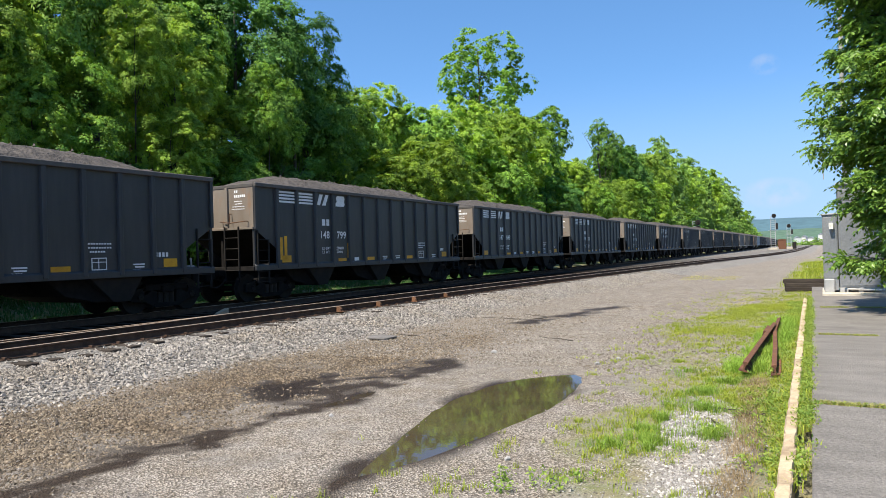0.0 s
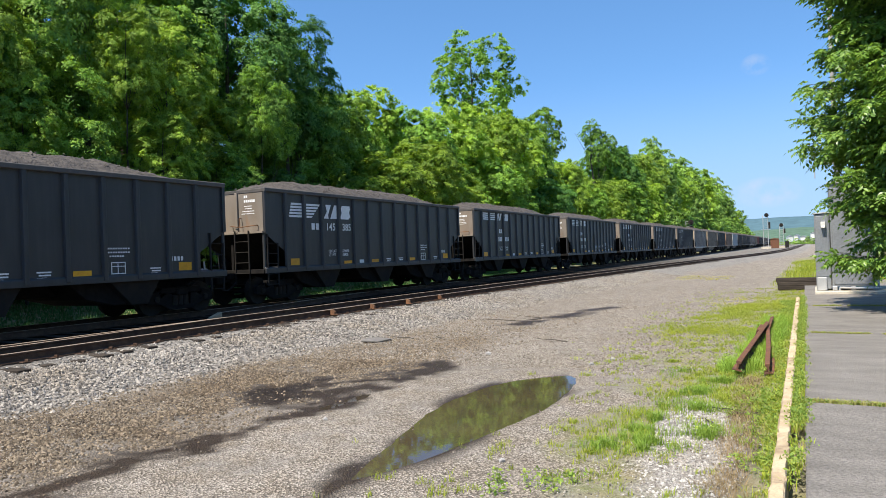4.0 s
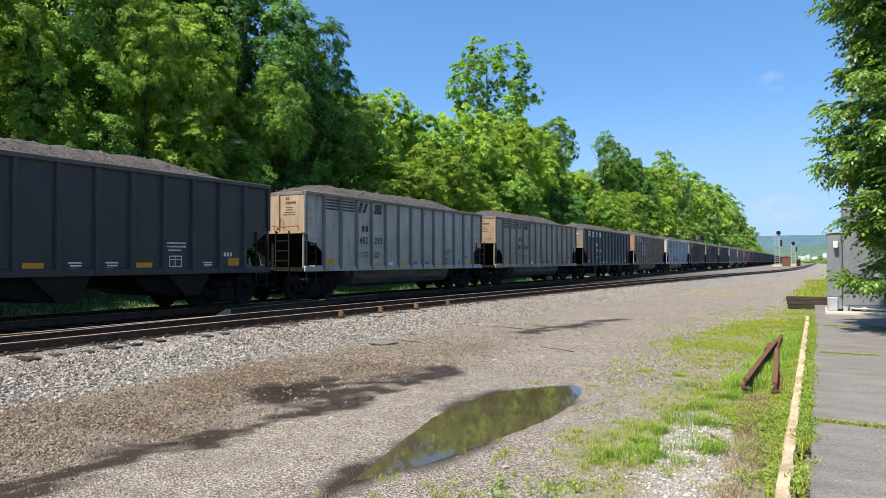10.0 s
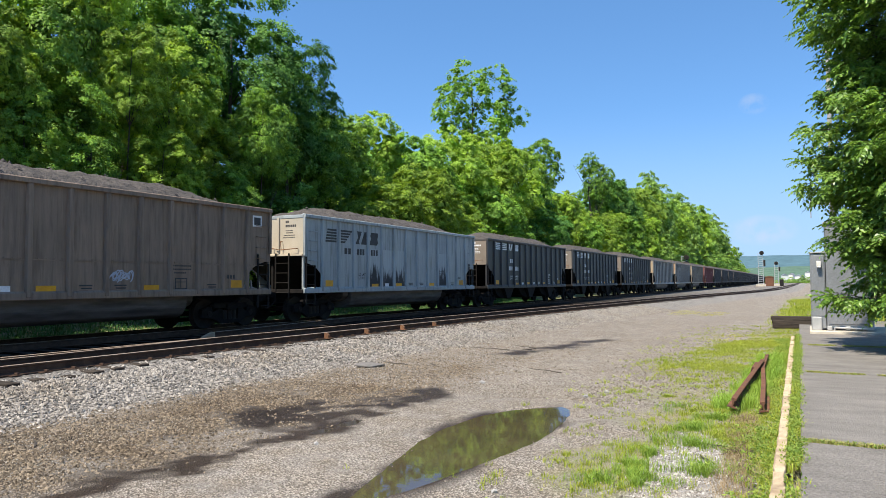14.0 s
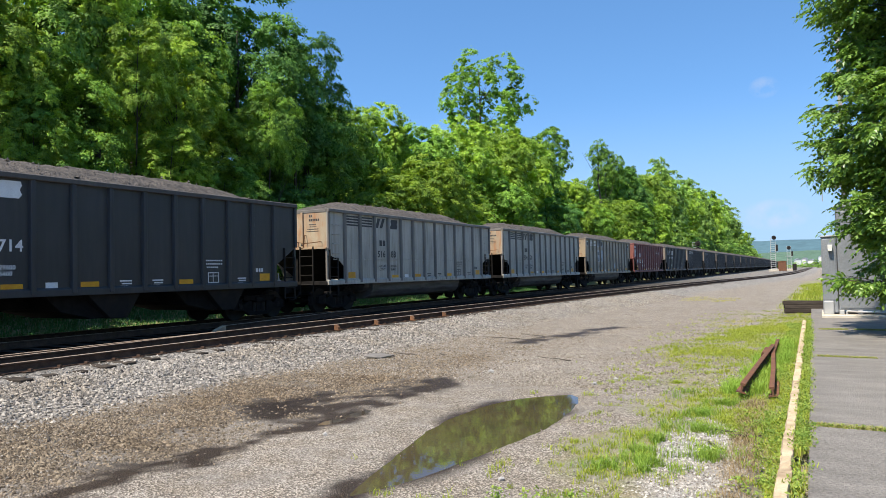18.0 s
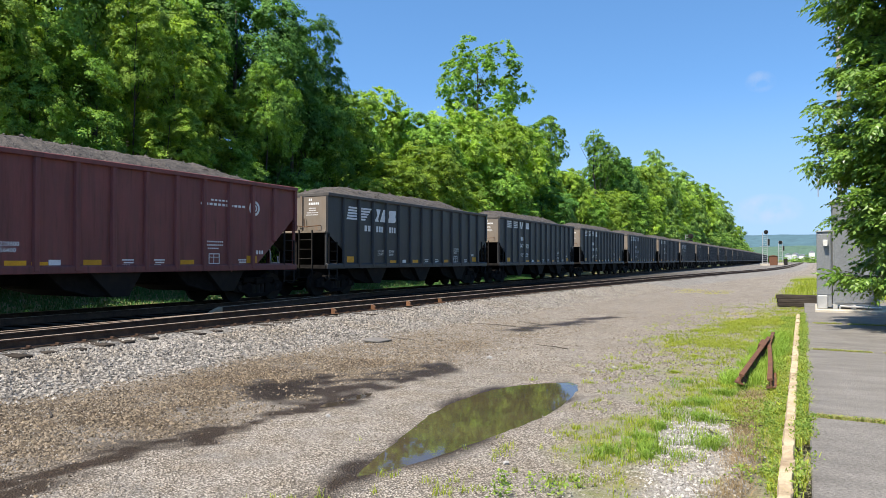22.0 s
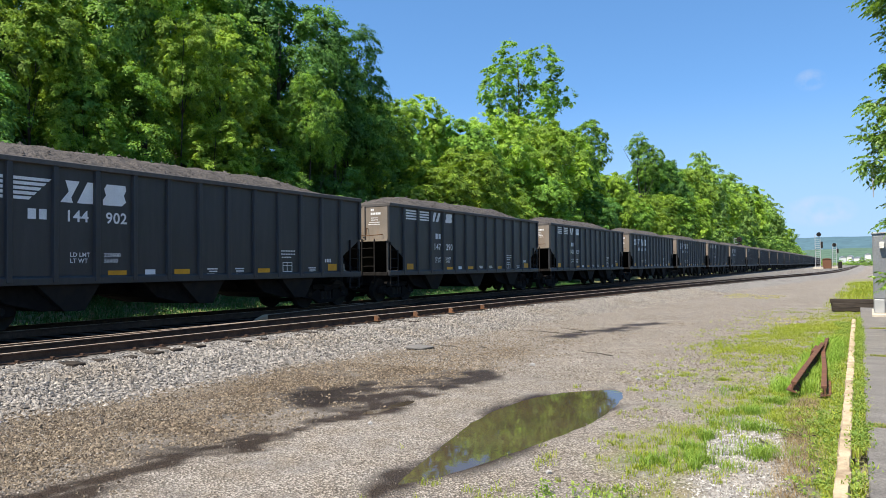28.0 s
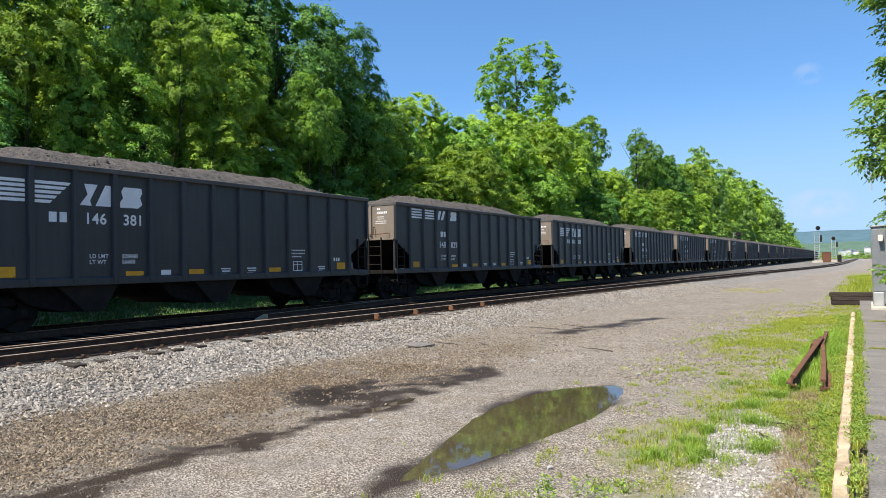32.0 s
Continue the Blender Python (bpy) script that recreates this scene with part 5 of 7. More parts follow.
    for y0 in (8.3, 14.5, 20.6):
        x = r.uniform(-0.1, 3.0, 1500)
        y = y0 - 0.25 * (x + 0.1) / 6.5 + r.normal(0, 0.028, 1500)
        y = y + 0.035 * smooth_noise(x, y * 0 + y0, 0.4, 38)
        ok = smooth_noise(x, y * 0 + y0, 0.3, 39) > -0.55
        j.append(np.stack([x, y, np.full(1500, -0.262)], -1)[ok])
    leafy("joint_leaves", np.concatenate(j)[::3], 0.035, 0.014, M["weed"], 59, "small green weeds in the slab joints", 2)
    blades("joint_weeds", np.concatenate(j), 0.04, 0.004, M["dry"], 51, "low dry weeds in the slab joints", 0.9, 2)
    def far(x, y):
        return np.where(y > 30, np.clip((x + 1.9) / 1.0, 0, 1), 0.0) * np.clip(0.5 + smooth_noise(x, y, 2.0, 35), 0, 1)
    blades("far_grass", scatter(26000, (-2.8, 3.5), (27, 72), far, 52, 1.0), 0.22, 0.012, M["grass"], 53, "rank green grass by the equipment cabinets", 0.6, 2)
    def bank(x, y):
        return np.full(len(x), 1.0)
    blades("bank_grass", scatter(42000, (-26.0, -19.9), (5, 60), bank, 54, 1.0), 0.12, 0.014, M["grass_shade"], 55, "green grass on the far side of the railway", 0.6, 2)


# ---------------------------------------------------------------- things beside the platform
def build_cabinets():
    pad = tagged(new("concrete_pad", Shape().box(-0.05, 3.2, 24.9, 27.9, -0.6, -0.17).mesh("concrete_pad", M["pad"], 0.02)), "pale concrete pad under the equipment cabinets", "pad", kind="structure")
    c1 = thing("equipment_cabinet", "small grey galvanised equipment cabinet on a concrete pad", "cabinet", at=pose(0.0, 25.3, -0.17))
    part("body", Shape().box(0.0, 0.42, 0.12, 0.95, 0.06, 2.42).mesh("cab1_body", M["steel_grey"], 0.012), c1)
    part("roof", Shape().prism([(-0.02, 2.42), (0.44, 2.44), (0.44, 2.48), (-0.02, 2.46)], 0.08, 1.0, "y").mesh("cab1_roof", M["steel_light"], 0.005), c1)
    part("door", Shape().box(0.03, 0.39, 0.1, 0.125, 0.45, 2.35).mesh("cab1_door", M["steel_grey"], 0.006), c1)
    part("foot", Shape().box(0.02, 0.3, 0.05, 0.3, 0.0, 0.42).mesh("cab1_foot", M["steel_light"], 0.02), c1)
    part("lamp_housing", Shape().prism([(0.18, 2.02), (0.31, 2.02), (0.31, 2.17), (0.18, 2.17)], -0.05, 0.1, "y").prism([(0.19, 1.97), (0.3, 1.97), (0.31, 2.02), (0.18, 2.02)], -0.08, 0.06, "y").mesh("cab1_lamp", M["box_white"], 0.01), c1, "white lamp housing on the cabinet")
    c2 = thing("equipment_cabinet", "tall grey galvanised equipment cabinet with open legs", "cabinet", at=pose(0.44, 25.4, -0.17))
    part("body", Shape().box(0.0, 1.25, 0.0, 1.6, 0.14, 3.35).mesh("cab2_body", M["steel_grey"], 0.015), c2)
    part("door", Shape().box(0.05, 1.16, -0.02, 0.002, 0.2, 3.2).mesh("cab2_door", M["steel_grey"], 0.008), c2)
    part("corner_post", Shape().box(1.2, 1.27, -0.03, 0.04, 0.1, 3.36).mesh("cab2_post", M["steel_light"], 0.006), c2)
    part("roof", Shape().prism([(-0.05, 3.35), (1.3, 3.35), (1.3, 3.4), (0.62, 3.5), (-0.05, 3.4)], -0.06, 1.66, "y").mesh("cab2_roof", M["steel_light"], 0.006), c2)
    for x in (0.0, 0.5, 1.1):
        part("leg", Shape().box(x, x + 0.14, -0.06, 0.1, 0.0, 0.14).mesh("cab2_leg", M["steel_light"], 0.012), c2)
    part("conduit", Shape().path([(0.2, -0.08, 0.0), (0.2, -0.08, 0.1), (1.3, -0.1, 0.06)], 0.03).mesh("cab2_conduit", M["steel_light"]), c2)
    st = thing("tie_pile", "low pile of old dark railway ties", "tie pile", at=pose(-1.35, 30.2, -0.42, 0, 0, -6))
    for i in range(3):
        for j in range(2 if i else 3):
            part("tie", Shape().box(0, 2.5, j * 0.26, j * 0.26 + 0.23, i * 0.15, i * 0.15 + 0.145).mesh("pile_tie", M["tie"], 0.012), st, at=pose(rng.uniform(-0.06, 0.06), i * 0.05, 0, 0, 0, rng.uniform(-1, 1)))
    pole = thing("utility_pole", "grey pole with a small crossarm behind the cabinets", "pole", at=pose(0.9, 34, -0.45))
    part("shaft", Shape().tube((0, 0, -0.3), (0, 0, 13), 0.11, 0.08, 12).mesh("pole_shaft", M["wood_grey"], smooth=True), pole)
    part("crossarm", Shape().box(-0.85, 0.1, -0.05, 0.05, 5.05, 5.16).mesh("pole_arm", M["steel_light"], 0.01), pole)
    part("insulator", Shape().tube((-0.8, 0, 4.5), (-0.8, 0, 5.45), 0.02, 0.02, 6).mesh("pole_pin", M["steel_light"]), pole)


def build_scrap():
    a = thing("scrap_rail", "rusty length of scrap rail lying in the weeds", "rail", "scrap rails by the kerb", at=pose(-0.97, 10.5, -0.2, 0.4, 14, -0.3))
    part("rail", rail_mesh("scrap_a", [(0, 0), (0.02, 2.4), (0.05, 5.2)]), a)
    part("splice_bar", Shape().box(-0.05, 0.05, 3.7, 4.6, -0.13, -0.01).mesh("splice_bar", M["rust"], 0.008), a, "rusty splice bar bolted to the rail")
    b = thing("scrap_rail", "rusty bent rail leaning over another in the weeds", "rail", "scrap rails by the kerb", at=pose(-0.63, 10.7, -0.26, 0.5, -10, 1.2))
    part("rail", rail_mesh("scrap_b", [(0, 0), (-0.05, 2.0), (-0.14, 4.4), (-0.12, 6.6)]), b)
    for ob in (a, b):
        o = ob.children[0]
        o.data.materials[0], o.data.materials[1] = M["rust"], M["rust"]
        o.matrix_basis = Matrix.Diagonal((0.95, 1, 0.8, 1))
    pl = thing("flat_plate", "flat grey slab of debris on the ballast edge", "debris", at=pose(-8.85, 13.5, -0.46, 4, 3, 20))
    part("plate", Shape().prism([(-0.3, -0.18), (0.12, -0.24), (0.34, 0.12), (0.0, 0.26), (-0.26, 0.1)], 0, 0.035, "z").mesh("flat_plate", M["slate"], 0.008), pl)
    for x, y, l, t in ((-8.2, 14.1, 0.9, 70), (-7.6, 14.3, 0.4, 60), (-7.35, 18.2, 1.3, 80), (-6.9, 19.0, 0.9, 65), (-6.9, 18.7, 0.5, 160), (-8.0, 5.2, 0.5, 60), (-4.6, 14.2, 0.8, 85), (-1.25, 8.55, 0.55, -130), (-0.85, 8.2, 0.4, -60), (-0.95, 7.6, 0.35, 20)):
        s = Shape()
        p = Vector((0, 0, 0.02))
        for i in range(5):
            q = p + Vector((rng.uniform(-0.03, 0.03), l / 5, rng.uniform(-0.01, 0.02)))
            s.tube(p, q, 0.014 - 0.0018 * i, 0.012 - 0.0018 * i, 5)
            p = q
        tagged(new("fallen_twig", s.mesh("fallen_twig", M["bark"])), "dead twig lying on the gravel", "twig").matrix_basis = pose(x, y, float(ground_height(x, y)), 0, 0, t)
    for x, y, sz in ((-5.53, 12.28, 0.06), (-3.3, 11.4, 0.05), (-3.1, 12.0, 0.05), (-2.6, 6.0, 0.035), (-5.2, 6.8, 0.035)):
        s = Shape()
        bm = bmesh.new()
        bmesh.ops.create_icosphere(bm, subdivisions=1, radius=sz)
        for v in bm.verts:
            v.co *= rng.uniform(0.75, 1.2)
            v.co.z *= 0.7
        me = bpy.data.meshes.new("lone_stone")
        bm.to_mesh(me)
        bm.free()
        me.materials.append(M["stone"])
        tagged(new("lone_stone", me), "single stone lying on the gravel", "stone").matrix_basis = pose(x, y, float(ground_height(x, y)) + sz * 0.35)


def lattice_mast(x, y, z0, h, heads, label, w=0.55):
    ob = thing("signal_mast", label, "railway signal", "signals by the line", at=pose(x, y, z0))
    for sx in (-w / 2, w / 2):
        part("post", Shape().box(sx - 0.06, sx + 0.06, -0.06, 0.06, 0, h).mesh("mast_post", M["steel_light"], 0.01), ob)
    n = int(h / 0.5)
    for i in range(n):
        part("rung", Shape().box(-w / 2, w / 2, -0.03, 0.03, 0.3 + i * h / n, 0.37 + i * h / n).mesh("mast_rung", M["steel_light"]), ob)
    part("foundation", Shape().box(-w, w, -0.5, 0.5, -0.4, 0.12).mesh("mast_base", M["pad"], 0.02), ob)
    for hz, dx in heads:
        hd = part("signal_head", Shape().tube((dx, -0.25, hz), (dx, 0.05, hz), 0.52, 0.52, 20).mesh("signal_disc", M["black"]), ob, "round black signal head")
        part("hood", Shape().tube((dx, -0.6, hz + 0.18), (dx, -0.25, hz + 0.18), 0.14, 0.14, 10).tube((dx, -0.6, hz - 0.2), (dx, -0.25, hz - 0.2), 0.14, 0.14, 10).mesh("signal_hood", M["black"]), hd)
    part("platform", Shape().box(-w, w, -0.2, 0.6, h * 0.55, h * 0.55 + 0.06).mesh("mast_platform", M["steel_light"]), ob)
    part("case", Shape().box(w * 0.6, w * 0.6 + 0.45, -0.2, 0.25, h * 0.58, h * 0.78).mesh("mast_case", M["black"], 0.02), ob)
    return ob


def build_distance():
    lattice_mast(-10.9, 195, 0.3, 8.0, ((8.0, 0.3),), "galvanised ladder signal mast with round head beside the tracks", 1.1)
    lattice_mast(-8.6, 228, 0.2, 6.6, ((6.2, 0.0),), "shorter galvanised ladder signal mast beside the tracks", 1.0)
    lattice_mast(-21.6 + bend(150), 150, -0.5, 7.0, ((6.6, 0.5), (5.4, 0.5)), "signal mast rising behind the coal train", 1.0)
    rb = thing("relay_case", "rust-brown relay case between the signal masts", "cabinet", at=pose(-10.2, 222, -0.2))
    part("body", Shape().box(-1.1, 1.1, -0.6, 0.6, 0, 2.6).mesh("relay_case", M["rust"], 0.04), rb)
    part("roof", Shape().prism([(-1.2, 2.6), (1.2, 2.6), (1.2, 2.7), (0, 2.85), (-1.2, 2.7)], -0.7, 0.7, "y").mesh("relay_roof", M["rust"]), rb)
    bk = thing("relay_case", "black relay case beside the signal mast", "cabinet", at=pose(-7.2, 226, -0.2))
    part("body", Shape().box(-0.5, 0.5, -0.4, 0.4, 0, 1.9).mesh("relay_small", M["black"], 0.04), bk)
    # far wooded hills, the distance haze put into their blue-green base colours
    def hill(name, y, x0, x1, base, amp, seed, material, label):
        xs = np.linspace(x0, x1, 160)
        top = base + amp * (0.6 * smooth_noise(xs, xs * 0 + 3, 420, seed) + 0.3 * smooth_noise(xs, xs * 0 + 9, 120, seed + 1) + 0.1 * smooth_noise(xs, xs * 0 + 9, 30, seed + 2))
        rows = []
        for k in range(9):
            f = k / 8
            rows.append(np.stack([xs, np.full_like(xs, y + 500 * f), -14 + (top + 14) * math.sin(f * math.pi / 2)], -1))
        v = np.concatenate(rows)
        n = len(xs)
        i = np.arange(n - 1)
        faces = np.concatenate([np.stack([k * n + i, k * n + i + 1, (k + 1) * n + i + 1, (k + 1) * n + i], -1) for k in range(8)])
        tagged(new(name, raw_mesh(name, v, faces, material, True)), label, "hill", kind="structure")
    far = surface("hazed_hill", (0.075, 0.145, 0.175), (0.06, 0.12, 0.145), 1.0, scale=0.02, grain=0.05, bumps=0.0)
    mid = surface("hazed_slope", (0.11, 0.185, 0.12), (0.065, 0.125, 0.085), 1.0, scale=0.05, grain=0.12, bumps=1.0, dist=8)
    hill("backdrop_hill", 2500, -2500, 2500, 98, 20, 61, far, "hazy blue wooded ridge on the horizon")
    hill("backdrop_slope", 1150, -1500, 1500, 33, 8, 65, mid, "green wooded slope below the ridge")
    r = np.random.default_rng(8)
    for k in range(9):
        x, y = -35 + k * 11 + r.uniform(-4, 4), 1190 + r.uniform(0, 80)
        ob = thing("house", "distant white house on the wooded slope", "house", "far houses", at=pose(x, y, 4 + r.uniform(-3, 9), 0, 0, r.uniform(-40, 40)))
        w = r.uniform(5, 9)
        part("wall", Shape().box(-w / 2, w / 2, -3, 3, -8, 4.5).mesh("house_wall", M["box_white"]), ob)
        part("roof", Shape().prism([(-w / 2 - .4, 4.5), (w / 2 + .4, 4.5), (0, 7)], -3.4, 3.4, "y").mesh("house_roof", M["steel_grey"]), ob)
    # a row of distant trees that closes the view beyond the yard
    for k in range(26):
        tree("far", -48 + k * 5.2 + r.uniform(-2, 2), 520 + r.uniform(-30, 60), r.uniform(3, 5.5), 1.0, "mid", "distant tree beyond the yard")


def build_surroundings():
    """Trees behind and beside the viewer, which close the place and show in reflections."""
    r = np.random.default_rng(12)
    for x, y in ((9, 27), (10, 12), (14, 2), (12, 38), (9, 50), (11, 64), (13, 80)):
        tree("far", x, y, r.uniform(9, 13), 0.9, "mid", "leafy tree behind the platform")


# ---------------------------------------------------------------- the coal train
PITCH, BODY, HALF, SILL, TOP, CUT = 16.15, 14.4, 1.55, 1.09, 3.74, 2.38
P = 1.017
POSTS = [1.07 + P * i for i in range(13)]


# small unevenness of the train's pace, in seconds ahead or behind
SWAY_T = [0, 4, 7, 8, 10, 14, 17, 19, 20, 21, 22, 23, 24, 25.5, 27, 28, 30, 32]
SWAY = [-0.004, 0.002, 0.0, -0.005, -0.012, -0.013, -0.019, -0.023, -0.017, -0.013, 0.012, 0.034, 0.013, 0.015, 0.017, -0.007, -0.007, -0.003]


def travelled(t):
    """How many wagon lengths the train has gone at t seconds."""
    s = t + float(np.interp(t, SWAY_T, SWAY))
    return s - 0.0139 * s + 0.00009 * s * s


def wagon_place(n, t):
    """Where the near end of wagon n stands along the line."""
    return PITCH * (n - 1 + 1.055 - travelled(t))


def side_outline(kind="hopper"):
    """The side sheet as (along, up): hoppers are cut away in straight lines, gondolas in an arch, the older red wagon in one long slope."""
    if kind == "gondola":
        arch = [(1.25 * math.sin(a), SILL + 0.1 + 0.92 * math.cos(a)) for a in np.linspace(0, math.pi / 2, 8)]
        return [(0.0, TOP)] + arch + [(BODY - y, z) for y, z in reversed(arch)] + [(BODY, TOP)]
    if kind == "sloped":
        return [(0.0, TOP), (0.0, 2.86), (1.95, SILL + 0.1), (BODY - 1.95, SILL + 0.1), (BODY, 2.86), (BODY, TOP)]
    return [(0.0, TOP), (0.0, CUT), (1.03, 1.74), (1.07, SILL + 0.1), (BODY - 1.07, SILL + 0.1), (BODY - 1.03, 1.74), (BODY, CUT), (BODY, TOP)]


def heap(seed):
    """The heaped coal: a lumpy ridge over the wagon's length."""
    nx, ny = 15, 90
    r = np.random.default_rng(seed)
    u, v = np.linspace(-1, 1, nx), np.linspace(0.25, BODY - 0.25, ny)
    U, V = np.meshgrid(u, v, indexing="ij")
    e = np.clip((V - 0.2) / 2.4, 0, 1) * np.clip((BODY - 0.2 - V) / 3.3, 0, 1)
    e = np.sqrt(np.clip(e, 0, 1))
    z = TOP - 0.22 + 0.82 * e * (1 - 0.66 * np.abs(U) ** 2.2) + 0.03 * smooth_noise(U * 1.4 + 40, V, 0.5, seed) + 0.035 * smooth_noise(U * 1.4 + 9, V, 0.16, seed + 1) + r.normal(0, 0.016, U.shape)
    idx = np.arange(nx * ny).reshape(nx, ny)
    f = np.stack([idx[:-1, :-1], idx[1:, :-1], idx[1:, 1:], idx[:-1, 1:]], -1).reshape(-1, 4)
    verts = np.stack([U * (HALF - 0.09), V, z], -1).reshape(-1, 3)
    # loose lumps on the heap
    n = 240
    k = r.integers(0, nx * ny, n)
    c = verts[k] + np.c_[r.uniform(-0.08, 0.08, (n, 2)), np.full(n, 0.012)]
    base = np.array([(1, 0, 0), (0, 1, 0), (-1, 0, 0), (0, -1, 0), (0, 0, 1)], float)
    lump = c[:, None] + base[None] * r.uniform(0.5, 1.2, (n, 5, 1)) * (0.028 + 0.06 * r.uniform(0, 1, n) ** 3)[:, None, None]
    o = len(verts) + np.arange(n)[:, None] * 5
    tri = np.concatenate([o + np.array([[i, (i + 1) % 4, 4, 4]]) for i in range(4)])
    me = bpy.data.meshes.new("coal_load")
    me.from_pydata(np.concatenate([verts, lump.reshape(-1, 3)]).tolist(), [], f.tolist() + [q[:3] for q in tri.tolist()])
    me.materials.append(M["coal"])
    return me


WAGON = {}


def text_mesh(txt, size, material, key=None):
    """Stencilled characters as flat mesh, reading along +y on a side that faces +x."""
    c = bpy.data.curves.new("lettering", 'FONT')
    c.body, c.size, c.align_x = txt, size, 'LEFT'
    c.resolution_u = 3
    c.offset = 0.02 * size
    c.space_character = 1.06
    ob = new("lettering", c)
    bpy.context.view_layer.update()
    me = bpy.data.meshes.new_from_object(ob.evaluated_get(bpy.context.evaluated_depsgraph_get()))
    bpy.data.objects.remove(ob)
    me.materials.clear()
    me.materials.append(material)
    return me


SIDE = Matrix(((0, 0, 1, 0), (1, 0, 0, 0), (0, 1, 0, 0), (0, 0, 0, 1)))


def flat(polys, material, name="marking"):
    """Flat painted shapes in the plane of the side: polygons of (along, up)."""
    s = Shape()
    for p in polys:
        s.prism(p, 0.0, 0.004, "x")
    return s.mesh(name, material)


def rect(y, z, w, h):
    return [(y, z), (y + w, z), (y + w, z + h), (y, z + h)]


def logo_polys(kind):
    """The road's emblem as plain stripes and blocks, one piece a panel."""
    z = 3.27
    out = []
    if kind == "straight":
        for k, w in ((0, 0.88), (1, 0.8)):
            y = POSTS[k] + 0.1
            out += [[rect(y, z + i * 0.108, w, 0.062)] for i in range(4)]
        y = POSTS[2] + 0.12
        h = 0.39
        out.append([[(y, z), (y + 0.18, z), (y + 0.36, z + h), (y + 0.16, z + h)], [(y + 0.3, z), (y + 0.5, z), (y + 0.7, z + h), (y + 0.52, z + h)]])
        y = POSTS[3] + 0.22
        out.append([[(y, z), (y + 0.5, z), (y + 0.57, z + 0.09), (y + 0.52, z + 0.2), (y + 0.57, z + 0.3), (y + 0.54, z + h), (y + 0.1, z + h), (y + 0.03, z + 0.3), (y + 0.08, z + 0.19), (y, z + 0.1)]])
    else:
        z = 2.92
        y = POSTS[0] + 0.22
        out += [[[(y - 0.02 + 0.03 * i, z + i * 0.107), (y + 0.68, z + i * 0.107), (y + 0.68, z + i * 0.107 + 0.07), (y + 0.03 * i, z + i * 0.107 + 0.07)]] for i in range(5)]
        y = POSTS[1] + 0.1
        out += [[[(y, z + i * 0.107), (y + 0.34 + i * 0.11, z + i * 0.107), (y + 0.4 + i * 0.11, z + i * 0.107 + 0.07), (y, z + i * 0.107 + 0.07)]] for i in range(5)]
        y = POSTS[2] + 0.13
        h = 0.51
        out.append([[(y, z), (y + 0.3, z), (y + 0.26, z + 0.12), (y + 0.46, z + h), (y + 0.12, z + h), (y + 0.2, z + 0.26)], [(y + 0.4, z), (y + 0.8, z), (y + 0.8, z + h), (y + 0.66, z + h)]])
        y = POSTS[3] + 0.17
        out.append([[(y, z), (y + 0.5, z), (y + 0.62, z + 0.1), (y + 0.56, z + 0.27), (y + 0.62, z + 0.39), (y + 0.6, z + h), (y + 0.1, z + h), (y + 0.03, z + 0.39), (y + 0.08, z + 0.24), (y, z + 0.13)]])
    return out


def end_lettering():
    """Rows of short bars where the end sheet has its small lettering."""
    s = Shape()
    for x0, z0, n, w, h in ((-0.12, 1.15, 2, 0.06, 0.085), (-0.12, 1.0, 6, 0.06, 0.085), (-0.12, 0.86, 7, 0.035, 0.03), (-0.1, 0.78, 7, 0.035, 0.03), (-0.2, 0.69, 12, 0.032, 0.03), (-0.24, 0.61, 13, 0.032, 0.03)):
        for i in range(n):
            s.box(x0 + i * w * 1.35, x0 + i * w * 1.35 + w, 0, 0.003, z0, z0 + h)
    return s


